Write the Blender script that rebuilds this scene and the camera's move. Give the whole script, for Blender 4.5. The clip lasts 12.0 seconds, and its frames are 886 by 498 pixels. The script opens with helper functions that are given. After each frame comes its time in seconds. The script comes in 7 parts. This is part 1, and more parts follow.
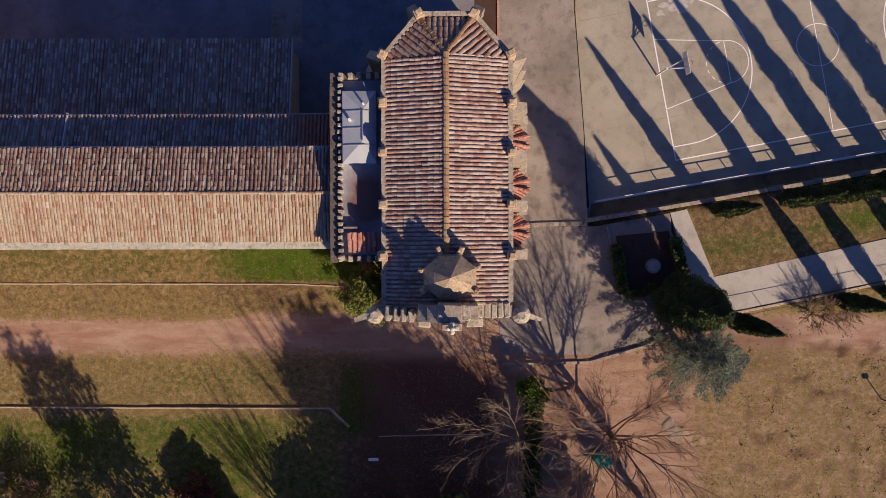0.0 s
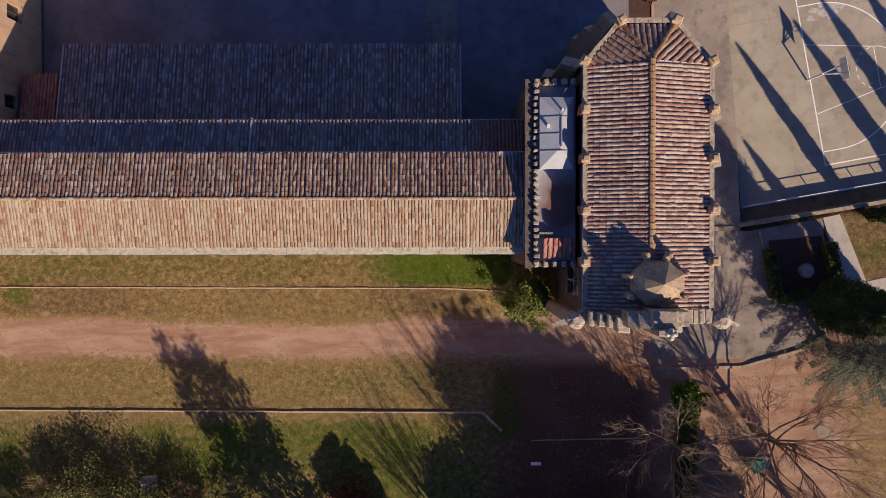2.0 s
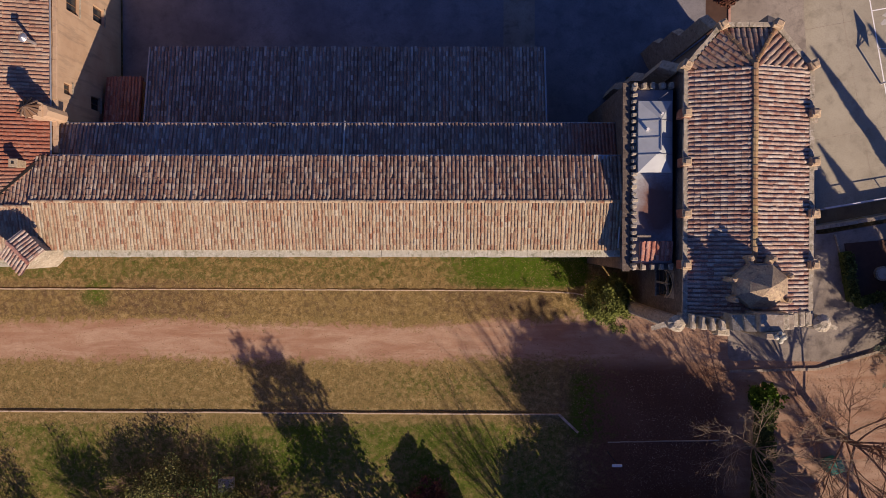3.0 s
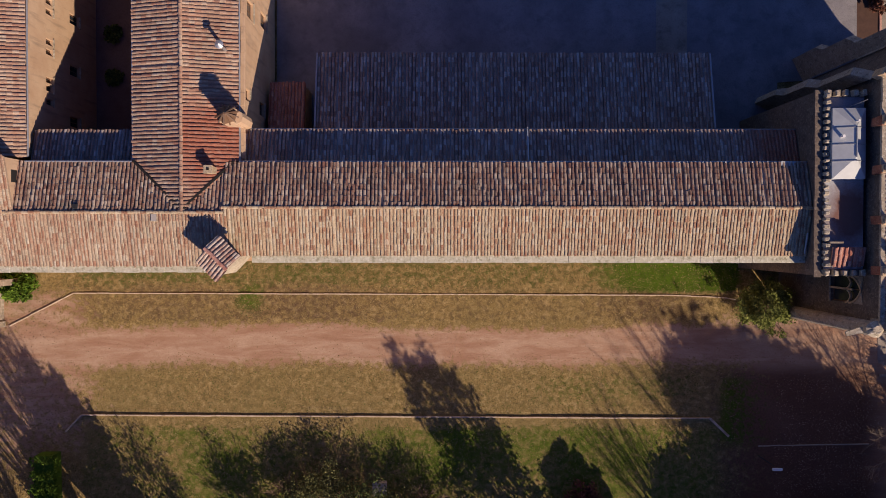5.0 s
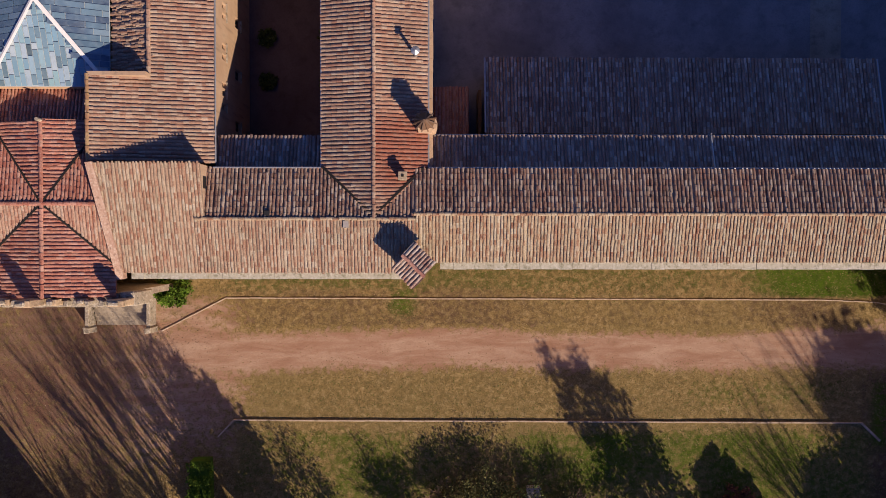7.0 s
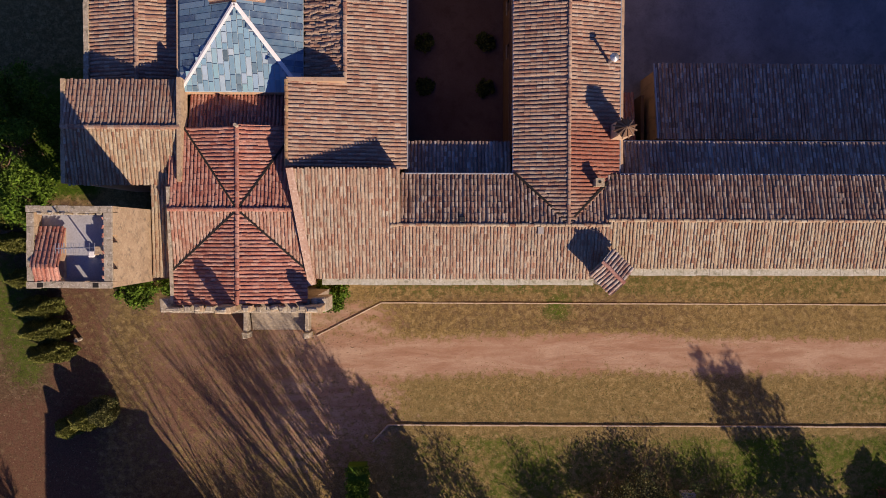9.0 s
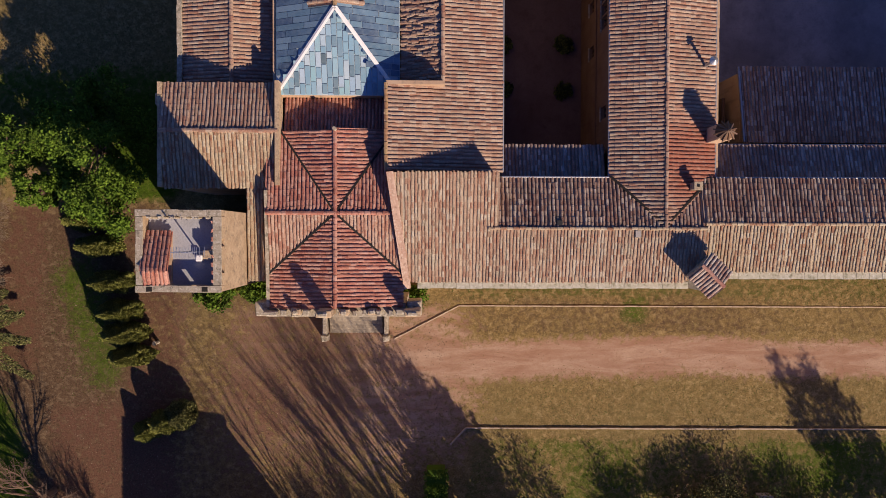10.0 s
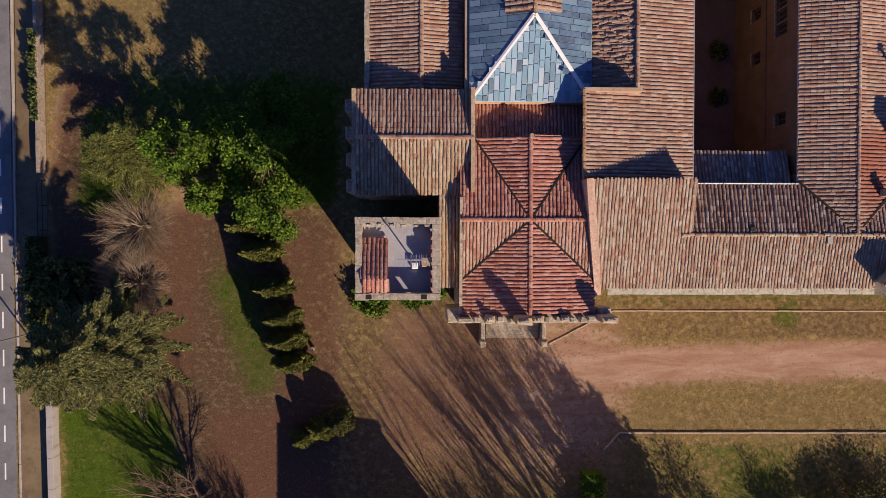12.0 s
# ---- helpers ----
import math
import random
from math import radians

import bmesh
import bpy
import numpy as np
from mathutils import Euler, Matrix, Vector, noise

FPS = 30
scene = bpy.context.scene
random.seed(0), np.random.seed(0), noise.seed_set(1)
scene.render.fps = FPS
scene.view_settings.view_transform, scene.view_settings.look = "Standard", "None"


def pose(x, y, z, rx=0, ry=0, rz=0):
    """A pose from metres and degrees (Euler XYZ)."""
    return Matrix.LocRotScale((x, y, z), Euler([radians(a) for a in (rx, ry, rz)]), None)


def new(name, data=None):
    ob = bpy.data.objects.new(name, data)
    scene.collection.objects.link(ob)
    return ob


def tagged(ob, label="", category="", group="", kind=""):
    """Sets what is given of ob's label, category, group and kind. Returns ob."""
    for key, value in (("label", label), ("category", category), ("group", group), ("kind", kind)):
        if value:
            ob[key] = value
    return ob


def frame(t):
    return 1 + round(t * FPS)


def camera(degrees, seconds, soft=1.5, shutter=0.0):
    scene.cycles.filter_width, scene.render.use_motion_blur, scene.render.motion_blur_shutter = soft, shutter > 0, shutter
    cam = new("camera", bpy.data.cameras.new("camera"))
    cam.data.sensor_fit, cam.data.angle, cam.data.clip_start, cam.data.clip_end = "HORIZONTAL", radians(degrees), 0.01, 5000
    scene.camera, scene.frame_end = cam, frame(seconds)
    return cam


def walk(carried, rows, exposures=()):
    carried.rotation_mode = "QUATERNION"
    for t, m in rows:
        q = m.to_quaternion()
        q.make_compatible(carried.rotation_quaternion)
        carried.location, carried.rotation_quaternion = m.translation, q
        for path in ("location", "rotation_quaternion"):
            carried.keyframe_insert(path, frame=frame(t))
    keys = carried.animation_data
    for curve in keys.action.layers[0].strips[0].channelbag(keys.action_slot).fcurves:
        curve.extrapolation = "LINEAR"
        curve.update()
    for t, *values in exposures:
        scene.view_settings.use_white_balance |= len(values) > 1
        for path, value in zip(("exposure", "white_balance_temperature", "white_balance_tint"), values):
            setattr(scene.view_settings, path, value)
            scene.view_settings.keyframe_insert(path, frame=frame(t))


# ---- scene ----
cam = camera(62.5, 12.0, soft=0.8)
METRES, EYE, TILT, LEAN, TURN = 79.1, 60.8, -90.0, 0.0, 0.0
ROWS = [
    (0.0, 0.0, 0.0, 0.0, -0.0, -0.9, 0.15),
    (0.5, -0.0403, 0.0007, 0.0017, 0.0, -0.92, 0.15),
    (1.0, -0.0808, -0.0004, 0.0031, -0.02, -0.94, 0.12),
    (1.5, -0.1213, -0.0019, 0.0037, -0.02, -0.89, 0.1),
    (2.0, -0.1624, -0.0014, 0.0046, -0.06, -0.87, 0.07),
    (2.5, -0.2033, -0.0028, 0.0057, -0.08, -0.85, 0.01),
    (3.0, -0.2447, -0.0041, 0.0066, -0.11, -0.83, -0.01),
    (5.0, -0.4091, -0.0064, 0.012, -0.31, -0.86, -0.02),
    (5.5, -0.4508, -0.0047, 0.014, -0.4, -0.93, -0.04),
    (6.0, -0.4925, -0.0039, 0.016, -0.48, -0.98, -0.05),
    (6.5, -0.5345, -0.0036, 0.0183, -0.56, -1.06, -0.06),
    (7.0, -0.5759, -0.0037, 0.0202, -0.63, -1.1, -0.05),
    (9.0, -0.7447, -0.0017, 0.0256, -0.98, -1.13, -0.13),
    (9.5, -0.7866, -0.0005, 0.027, -1.05, -1.13, -0.14),
    (10.0, -0.8292, 0.0007, 0.0282, -1.18, -1.11, -0.13),
    (10.5, -0.8718, 0.0013, 0.0292, -1.31, -1.09, -0.12),
    (11.0, -0.9141, 0.0022, 0.0305, -1.45, -1.07, -0.08),
    (11.5, -0.9566, 0.0037, 0.0317, -1.61, -1.05, -0.05),
    (12.0, -0.9991, 0.0045, 0.0332, -1.73, -1.08, -0.06),
]
walk(cam, [(t, pose(0, 0, EYE, TILT, LEAN, TURN) @ pose(METRES * x, METRES * y, METRES * z, 90 + pitch, roll, yaw)) for t, x, y, z, yaw, pitch, roll in ROWS],
     exposures=[(0.0, -0.05, 6050, 28), (12.0, -0.05, 6050, 28)])

# ---- light ----
SUN_EL = radians(30.0)
SHADOW = Vector((-0.58, 0.815))          # the way that shadows fall on level ground
to_sun = Vector((-SHADOW.x * math.cos(SUN_EL), -SHADOW.y * math.cos(SUN_EL), math.sin(SUN_EL)))
world = bpy.data.worlds.new("sky")
scene.world = world
world.use_nodes = True
wn = world.node_tree.nodes
sky = wn.new("ShaderNodeTexSky")
sky.sky_type = "NISHITA"
sky.sun_disc = False
sky.sun_elevation = SUN_EL
sky.sun_rotation = math.atan2(to_sun.x, to_sun.y)
sky.air_density, sky.dust_density, sky.ozone_density = 1.0, 0.3, 2.5
deep = wn.new("ShaderNodeHueSaturation")
deep.inputs["Saturation"].default_value = 1.3
deep.inputs["Hue"].default_value = 0.52
world.node_tree.links.new(sky.outputs[0], deep.inputs["Color"])
world.node_tree.links.new(deep.outputs[0], wn["Background"].inputs[0])
wn["Background"].inputs[1].default_value = 0.083
sun = new("sun", bpy.data.lights.new("sun", "SUN"))
sun.data.energy, sun.data.angle, sun.data.color = 6.2, radians(0.6), (1.0, 0.82, 0.54)
sun.rotation_euler = to_sun.to_track_quat("Z", "Y").to_euler()


# ---- materials ----
class Mat:
    """A small helper that strings nodes together."""

    def __init__(self, name, rough=0.9, metal=0.0, spec=0.3):
        self.m = bpy.data.materials.new(name)
        self.m.use_nodes = True
        self.t = self.m.node_tree
        self.b = self.t.nodes["Principled BSDF"]
        self.b.inputs["Roughness"].default_value = rough
        self.b.inputs["Metallic"].default_value = metal
        self.b.inputs["Specular IOR Level"].default_value = spec
        self.geo = self.t.nodes.new("ShaderNodeNewGeometry")

    def n(self, kind, **ins):
        node = self.t.nodes.new(kind)
        for k, v in ins.items():
            sock = node.inputs[k.replace("_", " ")]
            self.put(sock, v)
        return node

    def put(self, sock, v):
        if isinstance(v, bpy.types.NodeSocket):
            self.t.links.new(v, sock)
        else:
            sock.default_value = v

    def noise(self, scale, detail=4.0, rough=0.6, vec=None, warp=0.0):
        node = self.n("ShaderNodeTexNoise", Scale=scale, Detail=detail, Roughness=rough, Distortion=warp)
        self.put(node.inputs["Vector"], vec or self.geo.outputs["Position"])
        return node.outputs["Fac"]

    def scaled(self, x, y, z):
        node = self.n("ShaderNodeMapping")
        self.put(node.inputs["Vector"], self.geo.outputs["Position"])
        node.inputs["Scale"].default_value = (x, y, z)
        return node.outputs[0]

    def ramp(self, fac, stops):
        node = self.t.nodes.new("ShaderNodeValToRGB")
        els = node.color_ramp.elements
        while len(els) < len(stops):
            els.new(0.5)
        for e, (p, c) in zip(els, stops):
            e.position = p
            e.color = (*c, 1) if len(c) == 3 else c
        self.put(node.inputs[0], fac)
        return node.outputs[0]

    def band(self, fac, lo, hi):
        return self.n("ShaderNodeMapRange", Value=fac, From_Min=lo, From_Max=hi).outputs[0]

    def math(self, op, a, b=0.0):
        node = self.t.nodes.new("ShaderNodeMath")
        node.operation = op
        self.put(node.inputs[0], a), self.put(node.inputs[1], b)
        return node.outputs[0]

    def mix(self, fac, a, b, how="MIX"):
        node = self.t.nodes.new("ShaderNodeMix")
        node.data_type, node.blend_type = "RGBA", how
        self.put(node.inputs[0], fac)
        self.put(node.inputs[6], (*a, 1) if isinstance(a, tuple) and len(a) == 3 else a)
        self.put(node.inputs[7], (*b, 1) if isinstance(b, tuple) and len(b) == 3 else b)
        return node.outputs[2]

    def piece(self):
        """A random number for each piece, be it an object of its own or an island of a joined mesh."""
        info = self.t.nodes.new("ShaderNodeObjectInfo")
        return self.math("FRACT", self.math("ADD", info.outputs["Random"], self.geo.outputs["Random Per Island"]))

    def done(self, colour, bump=None, depth=0.02, strength=0.6):
        self.put(self.b.inputs["Base Color"], (*colour, 1) if isinstance(colour, tuple) and len(colour) == 3 else colour)
        if bump is not None:
            node = self.n("ShaderNodeBump", Height=bump, Strength=strength, Distance=depth)
            self.t.links.new(node.outputs[0], self.b.inputs["Normal"])
        return self.m


def tile_mat(name, stops, lichen=0.35, dirt=0.5, lichen_col=(0.42, 0.38, 0.30), rust=0.3, moss=0.25, stain=None):
    """Clay tiles: a tint for each tile, blotches of rust red and grey-green over several tiles, lichen specks; stain: (x, y, radius)."""
    k = Mat(name, 0.85)
    col = k.ramp(k.piece(), stops)
    col = k.mix(k.math("MULTIPLY", k.band(k.noise(0.35, 5), 0.45, 0.7), dirt), col, (0.10, 0.07, 0.055))
    col = k.mix(k.math("MULTIPLY", k.band(k.noise(0.85, 6, 0.65, k.scaled(1.0, 1.0, 0.4), 0.4), 0.5, 0.66), rust), col, (0.46, 0.165, 0.085))
    col = k.mix(k.math("MULTIPLY", k.band(k.noise(1.6, 6, 0.7, k.scaled(1.1, 0.9, 0.5), 0.5), 0.52, 0.66), moss), col, (0.33, 0.335, 0.235))
    if stain:
        flat = k.n("ShaderNodeVectorMath")
        flat.operation = "DISTANCE"
        k.put(flat.inputs[0], k.scaled(1.0, 1.0, 0.0))
        flat.inputs[1].default_value = (stain[0], stain[1], 0.0)
        reach = k.math("ADD", flat.outputs["Value"], k.math("MULTIPLY", k.noise(0.9, 5, 0.7), 2.4))
        col = k.mix(k.math("MULTIPLY", k.band(reach, stain[2] + 1.9, stain[2] - 0.2), 0.85), col, (0.40, 0.11, 0.055))
    fine = k.noise(9.0, 6, 0.7)
    col = k.mix(k.math("MULTIPLY", k.band(k.noise(3.1, 6, 0.7), 0.5, 0.68), lichen), col, lichen_col)
    speck = k.noise(15.0, 3, 0.7, k.scaled(1.0, 1.0, 1.3))
    col = k.mix(k.math("MULTIPLY", k.band(speck, 0.54, 0.64), 0.55), col, lichen_col)
    col = k.mix(k.math("MULTIPLY", k.band(speck, 0.44, 0.34), 0.6), col, (0.05, 0.04, 0.03))
    col = k.mix(k.band(fine, 0.35, 0.75), k.mix(0.45, col, (0.03, 0.02, 0.015)), col)
    return k.done(col, fine, 0.02)


TILE_STOPS = [(0.0, (0.40, 0.185, 0.12)), (0.2, (0.49, 0.27, 0.175)), (0.55, (0.565, 0.36, 0.245)), (0.85, (0.615, 0.435, 0.305)), (1.0, (0.68, 0.53, 0.39))]
M_TILE = tile_mat("weathered clay tile", TILE_STOPS, 0.45, 0.3)
M_TILE_STAINED = tile_mat("clay tile stained rust red", TILE_STOPS, 0.35, 0.3, stain=(-47.6, 7.2, 3.4))
M_TILE_PALE = tile_mat("pale clay tile", [(0.0, (0.33, 0.145, 0.08)), (0.15, (0.455, 0.26, 0.15)), (0.42, (0.53, 0.385, 0.235)), (0.75, (0.59, 0.47, 0.30)), (1.0, (0.67, 0.58, 0.42))], 0.55, 0.12, (0.63, 0.56, 0.385), 0.28, 0.35)
M_TILE_MOTTLED = tile_mat("mottled pink and cream clay tile", [(0.0, (0.36, 0.17, 0.10)), (0.2, (0.46, 0.26, 0.165)), (0.55, (0.54, 0.385, 0.255)), (0.85, (0.61, 0.485, 0.34)), (1.0, (0.68, 0.585, 0.44))], 0.4, 0.2, (0.60, 0.53, 0.38), 0.25, 0.45)
M_TILE_RED = tile_mat("red clay tile", [(0.0, (0.45, 0.14, 0.09)), (0.5, (0.61, 0.25, 0.17)), (1.0, (0.73, 0.43, 0.32))], 0.4, 0.25, (0.66, 0.43, 0.33), 0.45, 0.1)
M_TILE_PEACH = tile_mat("peach clay tile", [(0.0, (0.43, 0.18, 0.115)), (0.35, (0.55, 0.30, 0.20)), (0.75, (0.63, 0.43, 0.305)), (1.0, (0.69, 0.53, 0.40))], 0.45, 0.15, (0.66, 0.52, 0.40), 0.35, 0.2)
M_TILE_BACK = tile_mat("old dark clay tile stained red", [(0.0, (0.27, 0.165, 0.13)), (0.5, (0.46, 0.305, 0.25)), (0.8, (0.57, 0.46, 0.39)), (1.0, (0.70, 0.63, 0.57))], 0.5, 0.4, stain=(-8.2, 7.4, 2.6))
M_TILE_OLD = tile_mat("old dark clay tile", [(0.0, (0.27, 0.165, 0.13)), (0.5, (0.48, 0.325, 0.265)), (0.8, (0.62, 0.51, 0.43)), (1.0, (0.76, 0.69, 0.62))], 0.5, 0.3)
# North slopes of the wings: darker stops than those on the south.
M_TILE_NORTH = tile_mat("dark clay tile of the north slopes", [(0.0, (0.20, 0.095, 0.07)), (0.35, (0.38, 0.205, 0.135)), (0.7, (0.50, 0.33, 0.225)), (1.0, (0.71, 0.58, 0.44))], 0.5, 0.4, (0.60, 0.53, 0.42), 0.4, 0.35)
M_TILE_CHAPEL = tile_mat("lichened chapel tile", [(0.0, (0.36, 0.16, 0.115)), (0.3, (0.48, 0.275, 0.20)), (0.6, (0.58, 0.41, 0.31)), (1.0, (0.73, 0.62, 0.50))], 0.65, 0.2, (0.76, 0.71, 0.58), 0.3, 0.15)
M_TILE_OCHRE = tile_mat("ridge tile with yellow lichen", [(0.0, (0.42, 0.22, 0.12)), (0.6, (0.52, 0.33, 0.18)), (1.0, (0.55, 0.40, 0.2))], 0.5, 0.2, (0.5, 0.36, 0.10))


def wall_mat(name, a, b, stain=(0.16, 0.13, 0.10), scale=0.6):
    k = Mat(name, 0.92)
    col = k.mix(k.band(k.noise(scale, 6), 0.35, 0.7), a, b)
    streak = k.noise(1.0, 5, 0.65, k.scaled(2.5, 2.5, 0.3))
    col = k.mix(k.math("MULTIPLY", k.band(streak, 0.52, 0.75), 0.6), col, stain)
    fine = k.noise(14.0, 5, 0.7)
    col = k.mix(k.math("MULTIPLY", k.band(fine, 0.55, 0.8), 0.35), col, stain)
    return k.done(col, fine, 0.015)


def lichen_mat(name, a, b, pale, dark, much=0.7, size=1.0):
    """Weathered stone with blotches of pale lichen and dark algae."""
    k = Mat(name, 0.93)
    col = k.mix(k.band(k.noise(1.1 * size, 5), 0.38, 0.65), a, b)
    col = k.mix(k.math("MULTIPLY", k.band(k.noise(3.1 * size, 6, 0.65, k.scaled(1.0, 1.0, 0.7)), 0.53, 0.64), much), col, dark)
    col = k.mix(k.math("MULTIPLY", k.band(k.noise(5.3 * size, 5, 0.6), 0.53, 0.62), much), col, pale)
    fine = k.noise(13.0, 5, 0.75)
    col = k.mix(k.math("MULTIPLY", k.band(fine, 0.5, 0.72), 0.55), col, dark)
    return k.done(col, fine, 0.025, 0.8)


M_PLASTER = wall_mat("ochre plaster", (0.46, 0.31, 0.19), (0.55, 0.40, 0.26))
# The ochre plaster again, darker: the courtyard's shade is put into its colour.
M_PLASTER_SHADED = wall_mat("courtyard plaster darkened for shade", (0.16, 0.10, 0.062), (0.215, 0.145, 0.09), (0.09, 0.06, 0.045))
# Darker copy of the sandstone; shade on chapel and annex walls is painted in.
M_STONE_DARK = lichen_mat("stone darkened for shaded walls", (0.115, 0.088, 0.07), (0.165, 0.13, 0.10), (0.25, 0.21, 0.165), (0.055, 0.047, 0.04), 0.6)
M_STONE = lichen_mat("grey sandstone", (0.30, 0.245, 0.185), (0.39, 0.325, 0.24), (0.48, 0.43, 0.34), (0.13, 0.11, 0.085), 0.65)
M_COPING = lichen_mat("lichened coping stone", (0.34, 0.29, 0.21), (0.44, 0.38, 0.28), (0.57, 0.52, 0.41), (0.12, 0.11, 0.075), 0.75)
M_OCHRE_STONE = lichen_mat("yellow lichened stone", (0.42, 0.30, 0.18), (0.54, 0.40, 0.25), (0.60, 0.49, 0.30), (0.17, 0.14, 0.10), 0.65)
M_PINK_STONE = lichen_mat("pinkish worn tile coping", (0.44, 0.28, 0.20), (0.56, 0.40, 0.29), (0.64, 0.52, 0.40), (0.22, 0.14, 0.10), 0.7, 1.4)
M_BRICK = lichen_mat("dark red brick", (0.25, 0.09, 0.055), (0.33, 0.14, 0.085), (0.40, 0.22, 0.15), (0.10, 0.05, 0.035), 0.5, 1.5)
M_CORNICE = lichen_mat("pale mossy cornice stone", (0.48, 0.455, 0.34), (0.56, 0.535, 0.42), (0.66, 0.645, 0.54), (0.20, 0.20, 0.12), 0.7)
M_CONCRETE = wall_mat("worn concrete", (0.36, 0.33, 0.29), (0.46, 0.43, 0.38), (0.2, 0.18, 0.155), 0.4)
M_STEP = lichen_mat("worn beige step stone", (0.33, 0.28, 0.20), (0.42, 0.36, 0.265), (0.48, 0.42, 0.32), (0.18, 0.15, 0.11), 0.5)
M_KERB = lichen_mat("kerb stone", (0.42, 0.33, 0.23), (0.52, 0.43, 0.32), (0.60, 0.52, 0.40), (0.18, 0.15, 0.09), 0.6)


def plain(name, colour, rough=0.6, metal=0.0, vary=0.35, scale=6.0):
    k = Mat(name, rough, metal)
    f = k.noise(scale, 5)
    return k.done(k.mix(k.math("MULTIPLY", k.band(f, 0.35, 0.75), vary), colour, tuple(c * 0.45 for c in colour)), f, 0.005)


M_LEAD = plain("grey sheet metal", (0.47, 0.50, 0.495), 0.5, 0.1, 0.3, 1.5)
M_ZINC = plain("zinc gutter", (0.38, 0.40, 0.42), 0.5, 0.5, 0.4, 3.0)
M_WHITE = plain("white paint", (0.8, 0.79, 0.76), 0.6, 0.0, 0.25, 3.0)
M_IRON = plain("dark iron", (0.05, 0.05, 0.05), 0.6, 0.6)
M_STEEL = plain("galvanised steel", (0.5, 0.5, 0.5), 0.4, 0.7)
M_WOOD = plain("brown wood", (0.16, 0.09, 0.05), 0.8)
M_BARK = plain("bark", (0.19, 0.125, 0.085), 0.95, 0.0, 0.6, 5.0)
M_BARK_RED = plain("reddish bark", (0.27, 0.16, 0.10), 0.95, 0.0, 0.5, 5.0)
M_BARK_PALE = plain("pale bark", (0.32, 0.25, 0.165), 0.95, 0.0, 0.5, 5.0)
M_GREEN_BIN = plain("green plastic", (0.03, 0.24, 0.17), 0.4)
M_DARK = plain("dark interior", (0.02, 0.018, 0.016), 0.9)


def leaf_mat(name, a, b, c):
    k = Mat(name, 0.8, 0.0, 0.1)
    r = k.geo.outputs["Random Per Island"]
    col = k.ramp(r, [(0.0, a), (0.55, b), (1.0, c)])
    col = k.mix(k.band(k.noise(0.8, 3), 0.35, 0.7), k.mix(0.45, col, (0.02, 0.02, 0.01)), col)
    return k.done(col)


M_LEAF = leaf_mat("evergreen leaf", (0.045, 0.095, 0.008), (0.105, 0.20, 0.015), (0.19, 0.30, 0.03))
M_LEAF_OLIVE = leaf_mat("olive green needle", (0.06, 0.07, 0.022), (0.175, 0.185, 0.058), (0.33, 0.32, 0.115))
M_LEAF_BLUE = leaf_mat("blue green needle", (0.075, 0.10, 0.07), (0.15, 0.185, 0.13), (0.25, 0.29, 0.20))
M_LEAF_DARK = leaf_mat("dark green needle", (0.045, 0.07, 0.02), (0.10, 0.14, 0.038), (0.20, 0.23, 0.065))
M_LEAF_YELLOW = leaf_mat("golden cypress needle", (0.125, 0.145, 0.03), (0.23, 0.245, 0.052), (0.35, 0.35, 0.095))
M_LEAF_LIME = leaf_mat("yellow green needle", (0.07, 0.09, 0.018), (0.15, 0.17, 0.036), (0.25, 0.265, 0.065))
M_LEAF_CYPRESS = leaf_mat("cypress spray", (0.06, 0.09, 0.03), (0.13, 0.17, 0.06), (0.23, 0.26, 0.10))
M_LEAF_SOFT = leaf_mat("soft green leaf", (0.15, 0.18, 0.035), (0.22, 0.255, 0.055), (0.31, 0.34, 0.09))
M_LEAF_RED = leaf_mat("reddish shrub leaf", (0.10, 0.035, 0.028), (0.18, 0.07, 0.05), (0.26, 0.12, 0.075))


